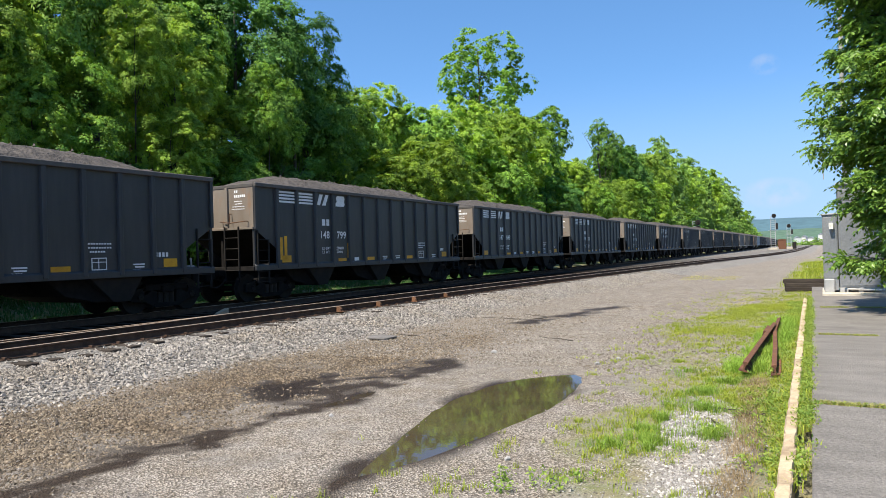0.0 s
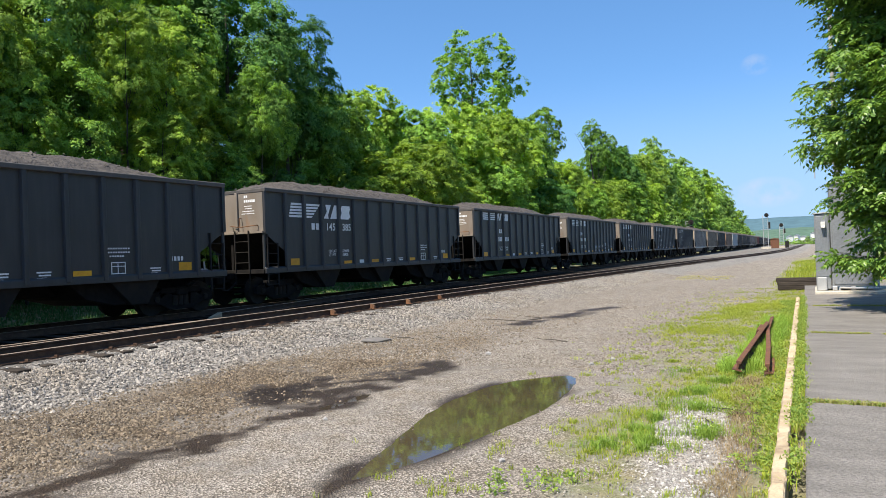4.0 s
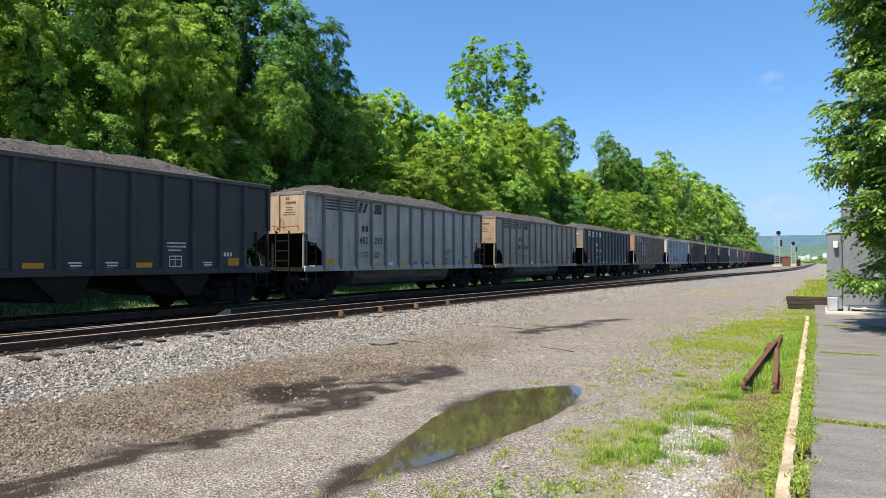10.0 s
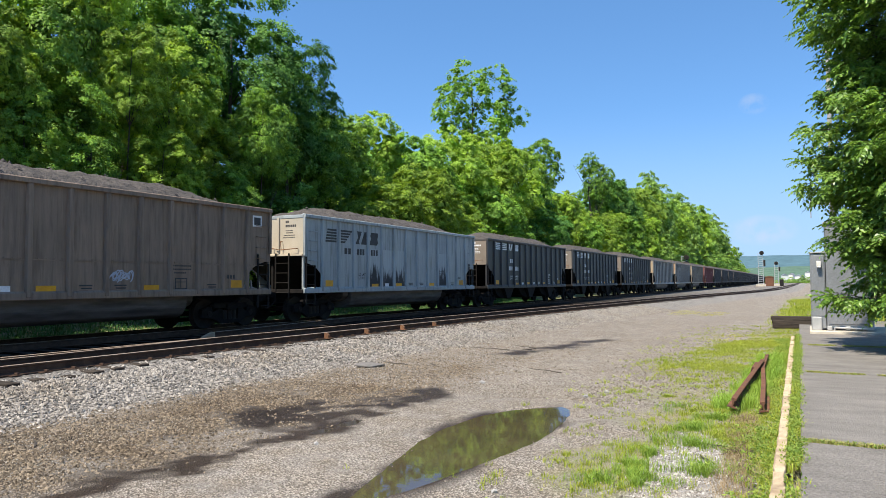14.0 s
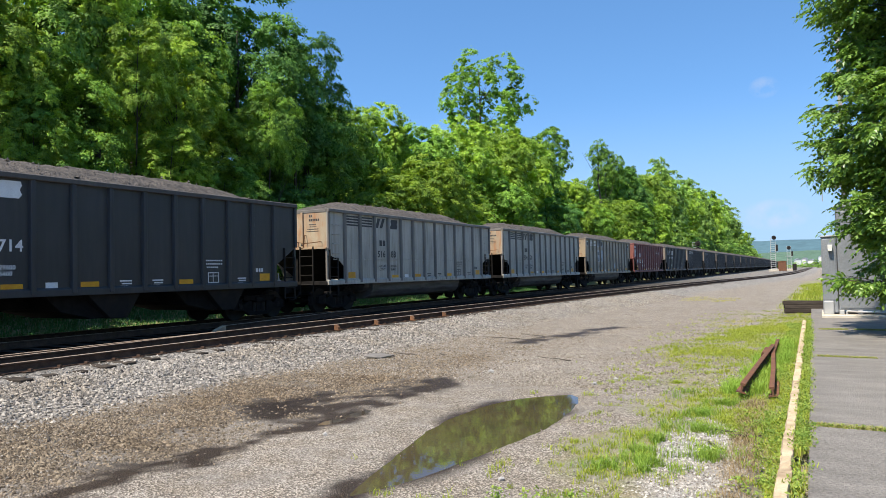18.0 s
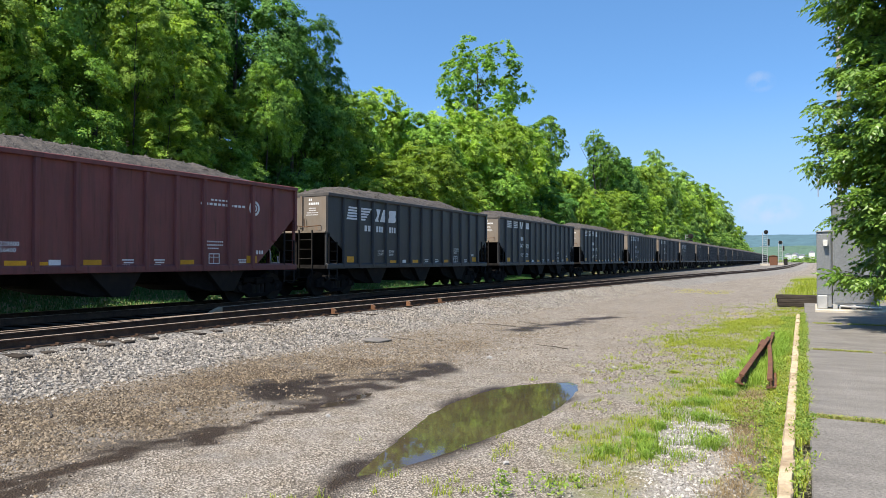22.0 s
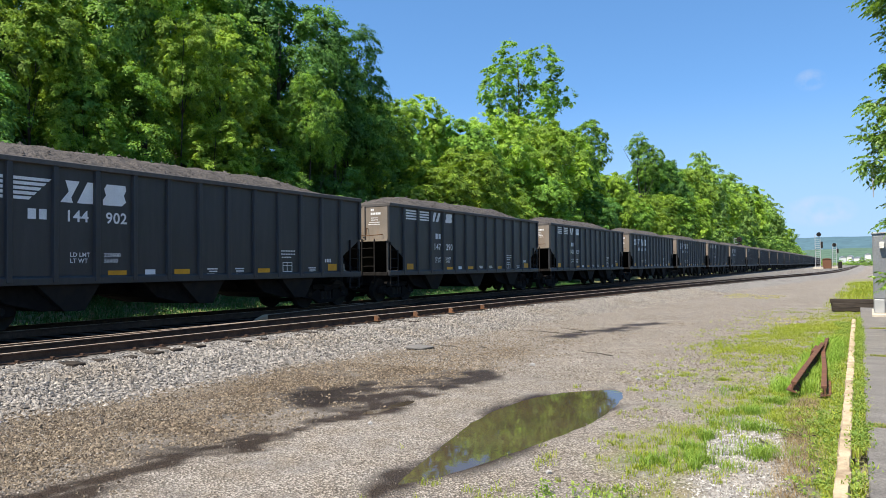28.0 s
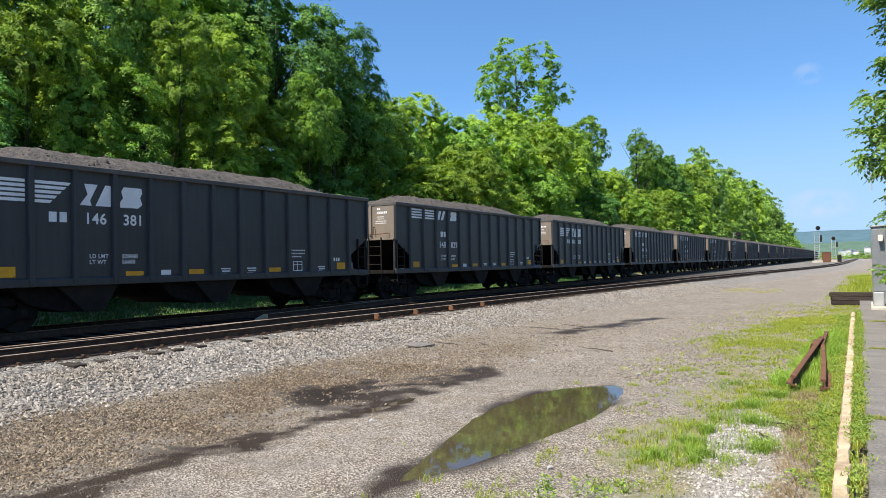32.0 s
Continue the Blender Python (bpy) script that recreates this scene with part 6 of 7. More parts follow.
def wagon_meshes():
    W = WAGON
    out = side_outline()
    W["side_sheet"] = Shape().prism(out, HALF - 0.02, HALF).mesh("side_sheet", PAINT["dark"])
    far = Shape().prism(out, -HALF, -HALF + 0.02)
    W["far_side_sheet"] = far.mesh("far_side_sheet", PAINT["dark"])
    for shape_ in ("gondola", "sloped"):
        W["side_sheet_" + shape_] = Shape().prism(side_outline(shape_), HALF - 0.02, HALF).mesh("side_sheet_" + shape_, PAINT["dark"])
        W["far_side_sheet_" + shape_] = Shape().prism(side_outline(shape_), -HALF, -HALF + 0.02).mesh("far_side_sheet_" + shape_, PAINT["dark"])
    W["first_post"] = Shape().prism([(HALF, -0.085), (HALF + 0.085, -0.055), (HALF + 0.085, 0.055), (HALF, 0.085)], 1.98, TOP - 0.02, "z").mesh("first_post", PAINT["dark"], 0.008)
    W["slope_long"] = Shape().prism([(0.03, 2.86), (3.0, SILL - 0.1), (3.06, SILL - 0.06), (0.08, 2.88)], -HALF + 0.03, HALF - 0.03, "x").mesh("slope_long", PAINT["dark"])
    W["open_post"] = Shape().box(HALF - 0.1, HALF - 0.02, 0.0, 0.1, SILL, 2.9).box(0.35, 0.45, 0.0, 0.1, SILL, 2.9).mesh("open_post", PAINT["dark"], 0.008)
    # pale steel stands for sunlight on the rigging in the end opening
    W["brake_lever"] = Shape().path([(1.2, 0.45, SILL + 0.08), (1.2, 0.42, SILL + 0.5), (1.2, 0.3, SILL + 0.72)], 0.022).path([(1.25, 0.75, SILL + 0.08), (1.25, 0.72, SILL + 0.4)], 0.03).tube((1.1, 0.6, SILL + 0.1), (1.1, 0.95, SILL + 0.1), 0.09, 0.09, 10).mesh("brake_lever", M["steel_light"])
    W["side_rung"] = Shape().path([(HALF, -0.2, 0), (HALF + 0.07, -0.2, 0), (HALF + 0.07, 0.2, 0), (HALF, 0.2, 0)], 0.014).mesh("side_rung", M["black"])
    W["side_post"] = Shape().prism([(HALF, -0.085), (HALF + 0.085, -0.055), (HALF + 0.085, 0.055), (HALF, 0.085)], SILL, TOP - 0.02, "z").mesh("side_post", PAINT["dark"], 0.008)
    W["end_post"] = Shape().box(HALF, HALF + 0.07, -0.055, 0.055, CUT - 0.02, TOP - 0.02).mesh("end_post", PAINT["dark"], 0.008)
    s = Shape()
    for sg in (-1, 1):
        s.prism([(sg * (HALF - 0.06), TOP - 0.02), (sg * (HALF + 0.1), TOP - 0.02), (sg * (HALF + 0.1), TOP + 0.1), (sg * (HALF - 0.06), TOP + 0.13)], 0, BODY, "y")
    for y in (0, BODY - 0.14):
        s.box(-HALF - 0.02, HALF + 0.02, y, y + 0.14, TOP - 0.03, TOP + 0.09)
    W["top_chord"] = s.mesh("top_chord", POSTPAINT["dark"], 0.012)
    W["side_sill"] = Shape().prism([(HALF - 0.1, SILL - 0.06), (HALF + 0.06, SILL - 0.06), (HALF + 0.06, SILL + 0.1), (HALF - 0.02, SILL + 0.16)], 0.0, BODY, "y").mesh("side_sill", PAINT["dark"], 0.01)
    W["far_sill"] = Shape().box(-HALF - 0.05, -HALF + 0.1, 0, BODY, SILL - 0.06, SILL + 0.1).mesh("far_sill", PAINT["dark"])
    # end sheet over the slope sheet, with its ribs
    e = Shape().box(-HALF + 0.02, HALF - 0.02, 0.015, 0.04, CUT, TOP)
    e.box(-HALF + 0.02, HALF - 0.02, -0.05, 0.02, CUT - 0.02, CUT + 0.05)
    for xx in (-0.5, 0.42):
        e.box(xx - 0.05, xx + 0.05, -0.05, 0.02, CUT, TOP)
    W["end_sheet"] = e.mesh("end_sheet", ENDPAINT["dark"], 0.006)
    W["slope_sheet"] = Shape().prism([(0.03, CUT), (2.4, SILL - 0.1), (2.46, SILL - 0.06), (0.08, CUT + 0.02)], -HALF + 0.03, HALF - 0.03, "x").mesh("slope_sheet", M["grime_shade"])
    W["end_platform"] = Shape().box(-HALF, HALF, -0.05, 0.28, SILL - 0.06, SILL + 0.08).box(-0.3, 0.3, -0.3, 1.6, SILL - 0.22, SILL - 0.02).mesh("end_platform", M["grime_shade"], 0.01)
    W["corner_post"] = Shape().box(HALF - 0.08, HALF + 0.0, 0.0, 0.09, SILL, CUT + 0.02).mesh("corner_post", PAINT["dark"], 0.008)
    W["inner_post"] = Shape().box(-0.05, 0.05, 0.16, 0.26, SILL, CUT).mesh("inner_post", M["grime_shade"])
    lad = Shape()
    for y in (0.12, 0.62):
        lad.box(HALF + 0.005, HALF + 0.05, y - 0.022, y + 0.022, 0.62, CUT - 0.05 + (0.0 if y < 0.3 else -0.3))
    for z in (0.66, 1.0, 1.34, 1.68, 2.02):
        lad.tube((HALF + 0.03, 0.12, z), (HALF + 0.03, 0.62, z), 0.014, 0.014, 6)
    W["ladder"] = lad.mesh("ladder", M["black"])
    g = Shape()
    for x in (0.35, 0.95):
        g.box(x - 0.02, x + 0.02, -0.09, -0.05, 0.66, CUT + 0.08)
    for z in (0.7, 1.05, 1.4, 1.75, 2.1):
        g.tube((0.35, -0.07, z), (0.95, -0.07, z), 0.014, 0.014, 6)
    W["end_ladder"] = g.mesh("end_ladder", M["black"])
    W["grab_iron"] = Shape().path([(0.2, 0.0, CUT + 0.26), (0.2, -0.1, CUT + 0.26), (0.62, -0.1, CUT + 0.2), (1.3, -0.1, CUT + 0.24), (1.3, 0, CUT + 0.24)], 0.016).path([(0.62, -0.1, CUT + 0.2), (0.6, -0.1, CUT + 0.5), (0.6, 0, CUT + 0.5)], 0.014).mesh("grab_iron", M["rust_orange"])
    W["brake_gear"] = Shape().tube((-0.55, -0.02, CUT + 0.3), (-0.55, -0.12, CUT + 0.3), 0.28, 0.28, 16).box(-0.7, -0.4, 0.0, 0.05, CUT, CUT + 0.5).mesh("brake_gear", M["black"])
    # hopper bay: a chute that narrows to its gate, with the dark gate gear beside it
    one = Shape()
    hx = HALF - 0.04
    one.add([(-hx, -0.85, SILL), (hx, -0.85, SILL), (hx, 0.8, SILL), (-hx, 0.8, SILL), (-hx + 0.12, -0.05, 0.4), (hx - 0.12, -0.05, 0.4), (hx - 0.12, 0.45, 0.4), (-hx + 0.12, 0.45, 0.4)],
            [(0, 1, 2, 3), (7, 6, 5, 4), (0, 4, 5, 1), (1, 5, 6, 2), (2, 6, 7, 3), (3, 7, 4, 0)])
    W["bay_black"] = one.mesh("hopper_bay_black", M["black"], 0.01)
    W["gate"] = Shape().prism([(-1.75, SILL - 0.05), (0.2, SILL - 0.05), (0.3, 0.42), (-0.5, 0.42), (-1.3, 0.62)], -1.25, 1.25, "x").mesh("gate_gear", M["grime_shade"], 0.02)
    tub = Shape()
    prof = [(-1.32, SILL), (1.32, SILL), (1.3, 0.72), (1.15, 0.5), (0.9, 0.4), (-0.9, 0.4), (-1.15, 0.5), (-1.3, 0.72)]
    tub.prism(prof, 3.3, BODY - 3.3, "y")
    tub.prism([(p[0] * 0.9, SILL - (SILL - p[1]) * 0.6) for p in prof], 2.95, 3.3, "y").prism([(p[0] * 0.9, SILL - (SILL - p[1]) * 0.6) for p in prof], BODY - 3.3, BODY - 2.95, "y")
    W["tub"] = tub.mesh("belly_tub", PAINT["grey"], 0.03)
    W["centre_sill"] = Shape().box(-0.3, 0.3, -0.1, BODY + 0.1, 0.72, SILL - 0.05).mesh("centre_sill", M["grime_shade"])
    W["coupler"] = Shape().box(-0.12, 0.12, -0.62, 0.0, 0.76, 0.98).box(-0.2, 0.14, -0.7, -0.45, 0.72, 1.02).mesh("coupler", M["grime_shade"], 0.02)
    W["air_hose"] = Shape().path([(0.35, -0.05, 0.8), (0.34, -0.25, 0.62), (0.3, -0.45, 0.5), (0.24, -0.62, 0.55)], 0.025).mesh("air_hose", M["black"])
    # truck
    sf = [(-1.2, 0.6), (-1.2, 0.34), (-0.72, 0.3), (-0.42, 0.14), (0.42, 0.14), (0.72, 0.3), (1.2, 0.34), (1.2, 0.6), (0.72, 0.72), (0.42, 0.78), (-0.42, 0.78), (-0.72, 0.72)]
    fr = Shape().prism(sf[:4] + [(-0.32, 0.26), (-0.34, 0.6), (-0.5, 0.62), (-0.72, 0.5), (-0.8, 0.62), (-0.72, 0.72)], 0.93, 1.07, "x")
    fr.prism([(-y, z) for y, z in (sf[:4] + [(-0.32, 0.26), (-0.34, 0.6), (-0.5, 0.62), (-0.72, 0.5), (-0.8, 0.62), (-0.72, 0.72)])], 0.93, 1.07, "x")
    fr.box(0.92, 1.08, -0.72, 0.72, 0.62, 0.78).box(0.92, 1.08, -0.45, 0.45, 0.14, 0.27)
    W["side_frame"] = fr.mesh("side_frame", M["grime_shade"], 0.012)
    W["spring"] = Shape().tube((0.99, 0, 0.26), (0.99, 0, 0.55), 0.09, 0.09, 10).mesh("spring", M["wheel"])
    W["bolster"] = Shape().box(-1.15, 1.15, -0.2, 0.2, 0.55, 0.74).mesh("bolster", M["grime_shade"], 0.02)
    wh = Shape()
    for sx in (-1, 1):
        a = sx * 0.715
        wh.tube((a, 0, 0), (a + sx * 0.14, 0, 0), 0.457, 0.45, 22).tube((a - sx * 0.03, 0, 0), (a, 0, 0), 0.485, 0.485, 22)
        wh.tube((a + sx * 0.14, 0, 0), (a + sx * 0.17, 0, 0), 0.16, 0.14, 14)
        for k in range(3):
            ang = 2 * math.pi * k / 3
            wh.tube((sx * 1.1, 0.06 * math.cos(ang), 0.06 * math.sin(ang)), (sx * 1.12, 0.06 * math.cos(ang), 0.06 * math.sin(ang)), 0.02, 0.02, 6)
    wh.tube((-1.1, 0, 0), (1.1, 0, 0), 0.09, 0.09, 12)
    W["wheelset"] = wh.mesh("wheelset", M["wheel"])
    W["coal"] = [heap(s) for s in (71, 72, 73)]
    W["reflector"] = flat([rect(0, 0, 0.5, 0.13)], M["yellow"], "reflector")
    W["reflector_small"] = flat([rect(0, 0, 0.46, 0.23)], M["yellow"], "reflector_small")
    for ink in ("white", "ink"):
        fr = []
        fr += [rect(0, 0, 0.43, 0.025), rect(0, 0.285, 0.43, 0.025), rect(0, 0, 0.025, 0.31), rect(0.405, 0, 0.025, 0.31), rect(0.19, 0, 0.02, 0.31), rect(0.03, 0.19, 0.37, 0.02)]
        W["data_panel", ink] = flat(fr, M[ink], "data_panel")
        W["small_text", ink] = flat([rect(0.05 * (k % 2), -0.07 * k, 0.36 - 0.06 * (k % 3), 0.035) for k in range(3)], M[ink], "small_text")
        W["tare_text", ink] = flat([rect(j * 0.075 + 0.12 * (k == 2), -0.1 * k, 0.05, 0.04) for k in range(3) for j in range(10 - (k == 2) * 4)], M[ink], "tare_text")
        W["class_mark", ink] = flat([rect(j * 0.12, 0, 0.075, 0.12) for j in range(4)], M[ink], "class_mark")
        W["tag", ink] = flat([rect(0, 0, 0.3, 0.13)], M[ink], "tag")
        W["road_mark", ink] = flat([rect(0, 0, 0.18, 0.23), rect(0.25, 0, 0.17, 0.23)], M[ink], "road_mark")
        W["number_bars", ink] = flat([rect(j * 0.19, 0, 0.13, 0.24) for j in range(3)], M[ink], "number_bars")
        W["end_text", ink] = end_lettering().mesh("end_text", M[ink])
        for k in ("straight", "sloped"):
            W["logo", k, ink] = [flat(p, M[ink], "emblem_piece") for p in logo_polys(k)]
        W["load_limit", ink] = text_mesh("LD LMT\nLT WT", 0.14, M[ink])
        W["load_value", ink] = text_mesh("229600\n56400", 0.14, M[ink])


def painted(key, kind):
    """The wagon's mesh in the paint of its kind."""
    if kind == "dark" and key != "tub" and key != "end_sheet":
        return WAGON[key]
    if (key, kind) not in WAGON:
        me = WAGON[key].copy()
        me.materials[0] = ENDPAINT[kind] if key == "end_sheet" else POSTPAINT[kind] if kind in POSTPAINT and key in ("side_post", "end_post", "top_chord", "corner_post") else PAINT[kind]
        WAGON[key, kind] = me
    return WAGON[key, kind]


LABEL = {"dark": "black open hopper wagon heaped with coal", "grey": "weathered grey coal gondola heaped with coal", "tan": "dusty tan-grey coal gondola heaped with coal",
         "brown": "rust-brown weathered coal gondola heaped with coal", "blue": "pale blue-grey coal gondola with black streaks", "maroon": "dark oxide-red hopper wagon heaped with coal"}
FLIP = Matrix(((-1, 0, 0, 0), (0, -1, 0, BODY), (0, 0, 1, 0), (0, 0, 0, 1)))
WHEELS = []


def scribble(seed, w, h, material):
    """A sprayed tag: looping strokes of one can width."""
    r = np.random.default_rng(seed)
    s = Shape()
    loops, turn = r.integers(4, 7), r.uniform(0, 6)
    for stroke in range(2):
        n = 56
        k = np.arange(n + 1) / n
        y = w * (0.08 + 0.84 * k) + 0.13 * w * np.sin(2 * math.pi * loops * k + turn + stroke)
        z = h * (0.5 + (0.42 - 0.1 * stroke) * np.sin(2 * math.pi * loops * k * (1 + 0.3 * stroke) + 1.3 * turn) * (0.7 + 0.3 * np.sin(9 * k + seed)))
        for a in range(n):
            if (a + 7 * stroke) % 19 == 0:
                continue
            p, q = Vector((0.002, y[a], z[a])), Vector((0.002, y[a + 1], z[a + 1]))
            d = (q - p).normalized()
            nn = Vector((0, -d.z, d.y)) * 0.013
            s.add([p - nn, p + nn, q + nn, q - nn], [(0, 1, 2, 3)])
    return s.mesh("graffiti", material)


# wagon: tags as post before it, height, width, height of the tag, paint
TAGS = {7: ((6, 1.4, 0.8, 0.4, "graffiti_pale"), (7, 1.5, 0.85, 0.26, "graffiti_grey"), (8, 1.55, 0.8, 0.28, "graffiti_grey"), (10, 1.3, 0.4, 0.7, "graffiti_grey")), 8: ((10, 1.38, 0.3, 0.3, "graffiti_grey"),),
        9: ((1, 1.2, 0.78, 0.42, "graffiti_pale"), (5, 1.42, 0.72, 0.5, "graffiti_blue"), (10, 1.22, 0.74, 0.6, "graffiti_pale")), 10: ((1, 1.3, 0.62, 0.72, "graffiti_grey"), (2, 1.25, 0.5, 0.8, "graffiti_grey")),
        14: ((2, 1.35, 0.6, 0.4, "graffiti_pale"), (7, 1.4, 0.7, 0.4, "graffiti_pale"))}


def wagon(n, kind, number, logo, extras=()):
    W = WAGON
    hopper = kind in ("dark", "maroon")
    ink = "white" if hopper else "ink"
    label = LABEL[kind]
    if n in TAGS and kind == "dark":
        label = "black open hopper wagon heaped with coal and tagged with graffiti"
    car = thing("coal_wagon", label, "train wagon", "wagons of the coal train")
    cut = "" if kind == "dark" else "_sloped" if kind == "maroon" else "_gondola"
    for key in ("side_sheet", "far_side_sheet"):
        part(key, painted(key + cut, kind), car)
    for key in ("top_chord", "side_sill", "far_sill"):
        part(key, painted(key, kind), car)
    for y in POSTS:
        short = kind == "maroon" and not 1.95 < y < BODY - 1.95
        part("side_post", painted("first_post" if short else "side_post", kind), car, at=pose(0, y, 0))
    if cut == "_gondola":
        for y in (0.5, BODY - 0.5):
            for z in (2.2, 2.55, 2.9, 3.25):
                part("grab_iron", painted("side_rung", kind), car, at=pose(0, y, z))
    for y in (0.055, BODY - 0.055):
        part("end_post", painted("end_post", kind), car, at=pose(0, y, 0))
    for at in (Matrix(), FLIP):
        far = at is FLIP
        es = part("end_sheet", painted("end_sheet", kind), car, "dusty sunlit end sheet", at=at)
        part("slope_sheet", painted("slope_long", kind) if kind == "maroon" else W["slope_sheet"], car, at=at)
        part("end_platform", W["end_platform"], car, at=at)
        part("inner_post", W["inner_post"], car, at=at)
        part("coupler", W["coupler"], car, at=at)
        if not far:
            part("grab_iron", W["grab_iron"], es, "rusty grab iron")
            tagged(part("end_text", W["end_text", ink], es, "stencilled end data", at=pose(0.85, 0.01, CUT + 0.02)), kind="stuff")
            part("end_ladder", W["end_ladder"], car)
            part("air_hose", W["air_hose"], car)
        else:
            part("brake_gear", W["brake_gear"], car, at=at)
            part("brake_lever", W["brake_lever"], car, "pale brake lever and cylinder", at=Matrix.Translation((0, BODY - 1.3, 0)))
    for at in (Matrix(), Matrix.Translation((0, BODY - 0.74, 0))):
        part("ladder", W["ladder"], car, at=at)
    for at in (Matrix(), Matrix.Translation((0, BODY - 0.09, 0))):
        part("corner_post", painted("open_post" if kind == "maroon" else "corner_post", kind), car, at=at)
    if hopper:
        for y in (3.5, 7.35, 11.2):
            part("hopper_bay", W["bay_black"], car, at=pose(0, y, 0))
            part("gate_gear", W["gate"], car, at=pose(0, y, 0))
    else:
        tub = painted("tub", kind)
        tub.materials[0] = M["tub"]
        part("belly_tub", tub, car)
    part("centre_sill", W["centre_sill"], car)
    part("coal_load", W["coal"][n % 3], car, "heaped dusty coal", at=Matrix.Translation((0, 0, 0)))
    for y in (1.3, BODY - 1.3):
        truck = part("truck", W["bolster"], car, at=pose(0, y, 0))
        part("side_frame", W["side_frame"], truck)
        part("side_frame", W["side_frame"], truck, at=pose(0, 0, 0, 0, 0, 180))
        for ys_ in (-0.2, 0.0, 0.2):
            part("spring", W["spring"], truck, at=pose(0, ys_, 0))
        for dy in (-0.89, 0.89):
            w = part("wheelset", W["wheelset"], truck, at=pose(0, dy, 0.457))
            WHEELS.append((n, w, dy))
    # lettering
    x = HALF + 0.004
    def mark(key, y, z, name=None, lab=""):
        return tagged(part("stencil", W[key], car, lab, at=pose(x, y, z)), kind="stuff")
    p = P
    if logo:
        for i, me in enumerate(W["logo", logo, ink]):
            me = W["logo", logo, "white"][i] if "patch" in extras and i < 8 else me
            part("emblem_piece", me, car, at=pose(x, 0, 0))
    sloped = logo == "sloped"
    if kind == "maroon":
        tagged(part("stencil", flat([rect(2.3, 2.52, 0.28, 0.38), rect(2.66, 2.52, 0.28, 0.38)], M["white"], "road_mark"), car, at=pose(x, 0, 0)), kind="stuff")
        for k, txt in enumerate(number.split()):
            tagged(part("number", text_mesh(txt, 0.5, M["white"]), car, at=Matrix.Translation((x + 0.007, 1.36 + 1.09 * k, 1.93)) @ SIDE), kind="stuff")
    else:
        mark(("road_mark", ink), 2.5 if sloped else 3.5, 2.5 if sloped else 2.54)
    zn = 2.49 if sloped else 2.08
    if kind == "maroon":
        pass
    elif number:
        words = number.split()
        for k, txt in enumerate(words, 4 - len(words)):
            tagged(part("number", text_mesh(txt, 0.37, M[ink]), car, at=Matrix.Translation((x + 0.007, POSTS[k] + 0.24, zn)) @ SIDE), kind="stuff")
    else:
        mark(("number_bars", ink), POSTS[2] + 0.26, zn)
        mark(("number_bars", ink), POSTS[3] + 0.24, zn)
    for key, yy in (("load_limit", POSTS[2] + 0.36), ("load_value", POSTS[3] + 0.2)):
        tagged(part(key, W[key, ink], car, at=Matrix.Translation((x + 0.007, yy, 1.67)) @ SIDE), kind="stuff")
    for y, z in ((4.43, 1.21), (6.35, 1.23), (9.36, 1.23)):
        part("reflector", W["reflector"], car, "yellow reflector strip", at=pose(x, y, z))
    for y in ((12.0,) if kind == "maroon" else (1.3, 12.6)):
        part("reflector", W["reflector_small"], car, "yellow reflector patch", at=pose(x, y, 1.26))
    mark(("tag", "white"), 5.46, 1.23)
    mark(("small_text", ink), 7.45, 1.34)
    mark(("small_text", ink), 8.45, 1.34)
    mark(("data_panel", ink), 10.42, 1.24)
    mark(("tare_text", ink), 10.26, 1.88)
    mark(("class_mark", ink), 12.32, 1.54)
    mark(("small_text", ink), 11.62, 1.34)
    for j, (q, z, w_, h_, paint) in enumerate(TAGS.get(n, ())):
        tagged(part("graffiti", scribble(n * 7 + j, w_, h_, M[paint]), car, "spray-painted tag", at=pose(x, POSTS[q] + 0.12, z)), kind="stuff")
    for k, ex in enumerate(extras):
        if ex == "stains":
            for q in (3, 4, 5, 9):
                part("coal_stain", flat([rect(POSTS[q] + 0.09, 1.21, 0.835, 1.55)], M["smear"], "coal_stain"), car, "black coal smear down the side", at=pose(x - 0.002, 0, 0))
        elif ex == "patch":
            for y0, z0, w0, h0 in ((POSTS[2] + 0.1, 1.98, 0.82, 0.95), (POSTS[3] + 0.1, 1.98, 0.82, 0.95), (POSTS[2] + 0.1, 3.2, 0.82, 0.48), (POSTS[3] + 0.1, 3.2, 0.82, 0.48), (POSTS[7] + 0.12, 1.45, 0.72, 0.42))[:4 if n == 14 else 5]:
                part("paint_patch", flat([rect(y0, z0, w0, h0)], M["patch"], "paint_patch"), car, "pale repainted patch", at=pose(x - 0.002, 0, 0))
        elif ex == "orange":
            part("reflector", flat([rect(1.2, 1.35, 0.14, 0.75), rect(1.42, 1.35, 0.14, 0.8), rect(p * 4 + 0.95, 1.35, 0.1, 0.55)], M["yellow"], "orange_strip"), car, "upright orange reflector strips", at=pose(x, 0, 0))
        elif ex == "ring":
            # a broken wheel emblem with bars trailing below it and a row of bars above, and a round mark at the far end
            for y0, z0, rad, gap in ((0.62, 2.98, 0.3, 4.6), (BODY - 2.05, 3.0, 0.24, 6.2)):
                ring = [[(y0 + rad * k * math.cos(a), z0 + rad * k * math.sin(a)) for k, a in ((1, i), (1, i + 0.3), (0.68, i + 0.3), (0.68, i))] for i in np.arange(-0.7, gap - 0.8, 0.3)]
                ring += [[(y0 + rad * k * math.cos(a), z0 + rad * k * math.sin(a)) for k, a in ((0.52, i), (0.52, i + 0.4), (0.3, i + 0.4), (0.3, i))] for i in np.arange(-0.7, gap - 0.8, 0.4)]
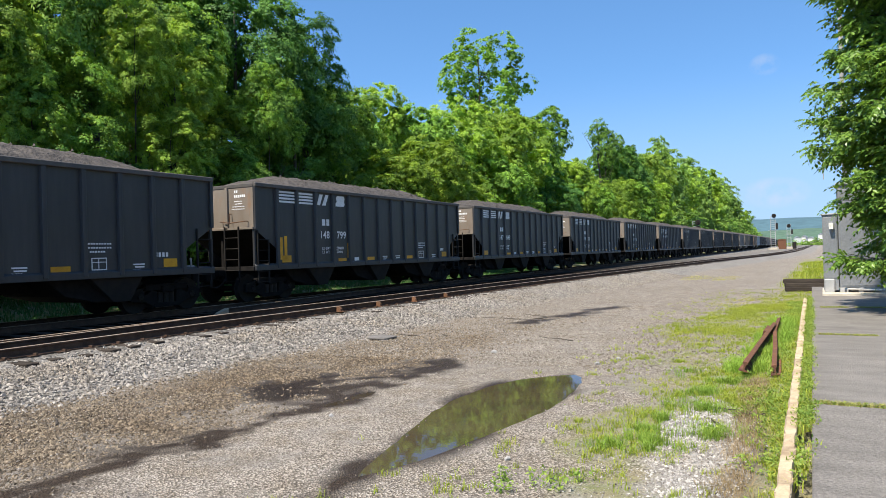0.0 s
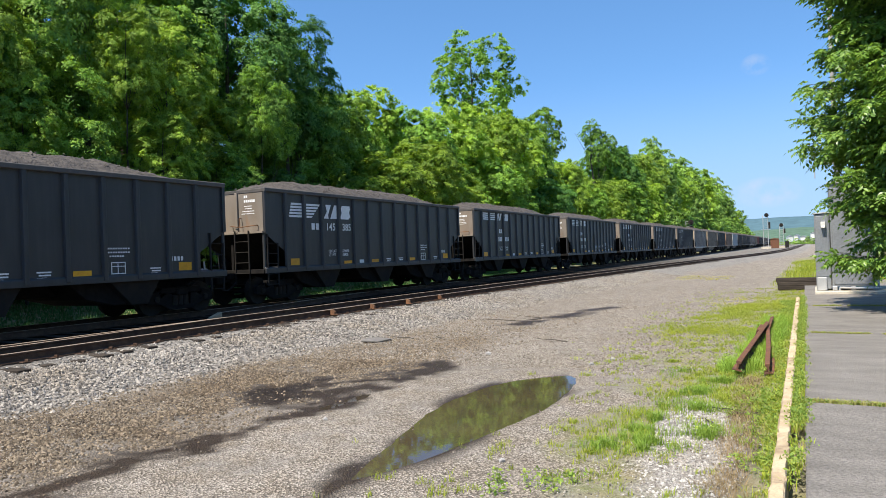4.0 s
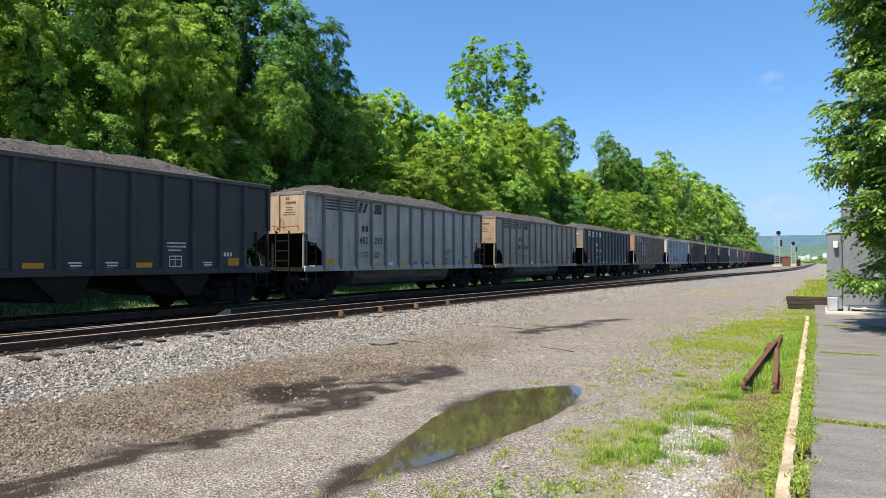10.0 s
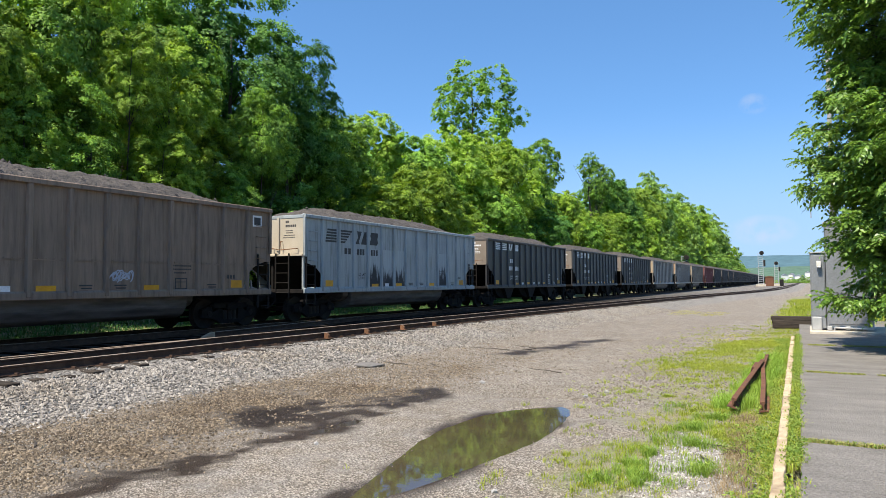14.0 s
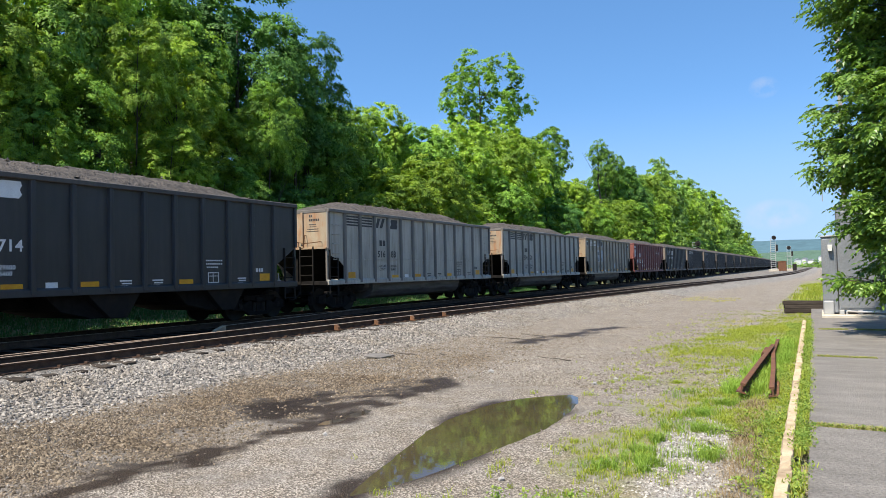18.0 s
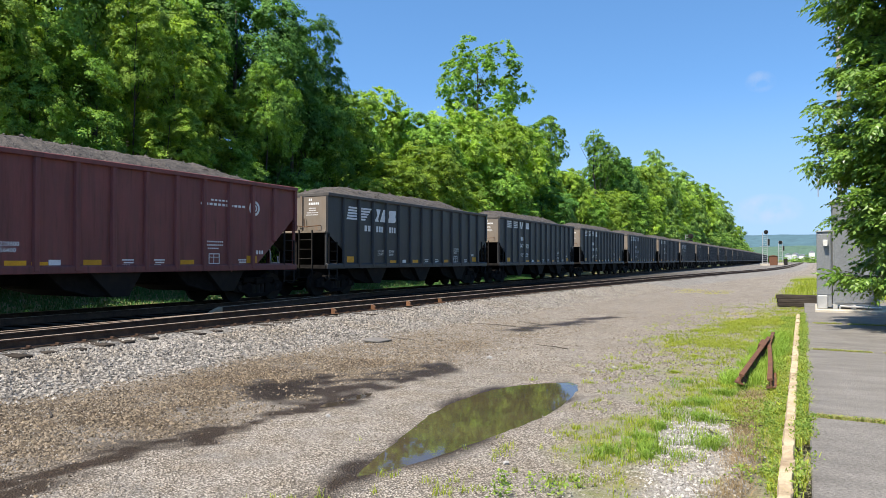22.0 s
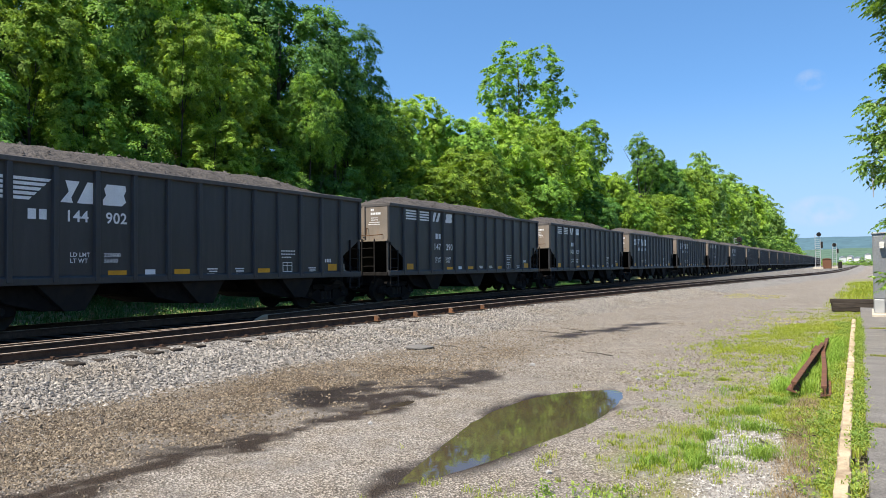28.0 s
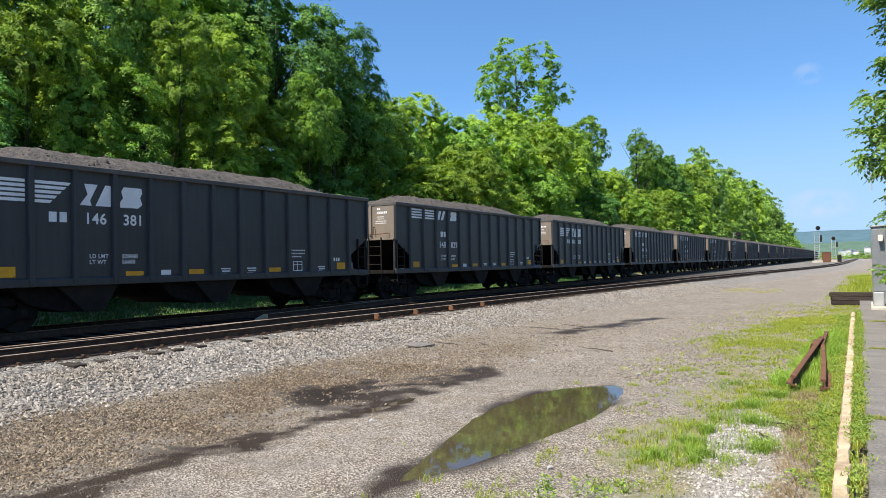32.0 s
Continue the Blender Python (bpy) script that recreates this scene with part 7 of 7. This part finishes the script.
                part("emblem_piece", flat(ring, M["white"], "emblem_ring"), car, "white wheel emblem", at=pose(x, 0, 0))
            part("emblem_piece", flat([rect(0.42 - 0.1 * k, 2.66 + 0.09 * k - 0.12, 0.42 + 0.07 * k, 0.06) for k in range(3)], M["white"], "emblem_bars"), car, "white bars below the emblem", at=pose(x, 0, 0))
            tagged(part("stencil", flat([rect(0.34 + 0.145 * k, 3.4, 0.11, 0.17) for k in range(7)] + [rect(10.1 + 0.17 * k, 2.98, 0.12, 0.07) for k in range(11)] + [rect(10.5 + 0.15 * k, 3.12, 0.1, 0.05) for k in range(6)], M["white"], "name_bars"), car, at=pose(x, 0, 0)), kind="stuff")
            part("reflector", flat([rect(1.18 + 0.1, 1.55, 0.52, 0.12), rect(1.28, 1.26, 0.52, 0.12), rect(5.05, 1.2, 0.4, 0.11)], M["yellow"], "reflector_pair"), car, "yellow reflector strips", at=pose(x, 0, 0))
        elif ex == "squares":
            for y0 in (0.35, BODY - 0.85):
                sq = part("marker_plate", flat([rect(y0, 3.22, 0.42, 0.36)], M["white"], "marker_plate"), car, "white framed dark square", at=pose(x, 0, 0))
                part("marker_fill", flat([rect(y0 + 0.06, 3.28, 0.3, 0.24)], M["ink"], "marker_fill"), sq, at=pose(0.004, 0, 0))
        elif ex == "rivets":
            s = Shape().box(0, 0.014, 0.35, BODY - 0.35, 1.955, 1.975)
            for i in range(68):
                y = 0.4 + i * 0.2
                if min(abs(y - q) for q in POSTS) > 0.12:
                    s.box(0, 0.018, y - 0.016, y + 0.016, 1.98, 2.012)
            part("seam", s.mesh("rivet_seam", PAINT[kind]), car, at=pose(HALF, 0, 0))
    return car


# wagon number in the train: kind, number, emblem, extras; the rest are plain black hoppers
ROSTER = {
    1: ("dark", "148 799", "straight", ("orange",)), 2: ("dark", "147 048", "straight", ()), 3: ("dark", "148 300", "straight", ()), 4: ("dark", "148 023", "straight", ()),
    5: ("dark", "145 385", "sloped", ()), 8: ("dark", "149 303", "straight", ()), 9: ("dark", "148 444", "straight", ()), 10: ("dark", "149 114", "straight", ()),
    11: ("grey", "482 293", "straight", ("rivets",)), 12: ("tan", "", "straight", ("rivets",)), 13: ("dark", "148 409", "straight", ()), 14: ("brown", "477 605", "straight", ("patch", "rivets", "squares")),
    15: ("blue", "", "sloped", ("stains",)), 17: ("dark", "", "straight", ()), 18: ("dark", "146 714", "straight", ()), 19: ("grey", "516 88", "straight", ("rivets",)), 20: ("grey", "504 70", "straight", ("rivets",)),
    21: ("tan", "461 45", "straight", ("patch", "rivets", "squares")), 22: ("maroon", "49 52 22", "", ("ring",)), 23: ("dark", "", "sloped", ()), 24: ("dark", "147 911", "straight", ()), 25: ("dark", "148 173", "straight", ()), 26: ("dark", "", "straight", ()),
    27: ("dark", "148 657", "straight", ()), 28: ("dark", "144 902", "sloped", ()), 29: ("dark", "147 290", "straight", ()), 30: ("dark", "148 139", "straight", ()), 31: ("dark", "145 331", "sloped", ()),
    32: ("dark", "146 381", "sloped", ()), 33: ("dark", "148 829", "straight", ()), 34: ("dark", "", "sloped", ()), 36: ("dark", "", "straight", ()),
}
TRAIN = []


def build_train():
    wagon_meshes()
    for n in range(0, 57):
        kind, number, logo, extras = ROSTER.get(n, ("dark", "", "straight", ()))
        TRAIN.append((n, wagon(n, kind, number, logo, extras)))


def wagon_pose(n, t):
    s = wagon_place(n, t)
    m = s + BODY / 2
    turn = math.degrees(math.atan2(-(bend(m + 1) - bend(m - 1)), 2.0))
    c = MAIN_X + bend(m)
    return Matrix.Translation((c, m, 0)) @ pose(0, 0, 0, 0, 0, turn) @ Matrix.Translation((0, -BODY / 2, 0))


def motions():
    for n, car in TRAIN:
        walk(car, [(t, wagon_pose(n, t)) for t in range(33)])
    # wheels roll while their wagon is near: a row for each frame of the film
    for n, wheel, dy in WHEELS:
        a = next((k for k in range(961) if wagon_place(n, k / FPS) < 46), None)
        b = next((k for k in range(961) if wagon_place(n, k / FPS) < -12), 960)
        if a is None or b <= a:
            continue
        def turned(k):
            return math.degrees((wagon_place(n, a / FPS) - wagon_place(n, k / FPS)) / 0.457)
        ks = sorted({0, 960, *range(a, b + 1)})
        walk(wheel, [(k / FPS, pose(0, dy, 0.457, turned(min(max(k, a), b)) % 360)) for k in ks])

build_tracks()
build_stones()
build_platform()
build_woods()
build_right_tree()
build_grass()
build_cabinets()
build_scrap()
build_distance()
build_surroundings()
build_train()
motions()
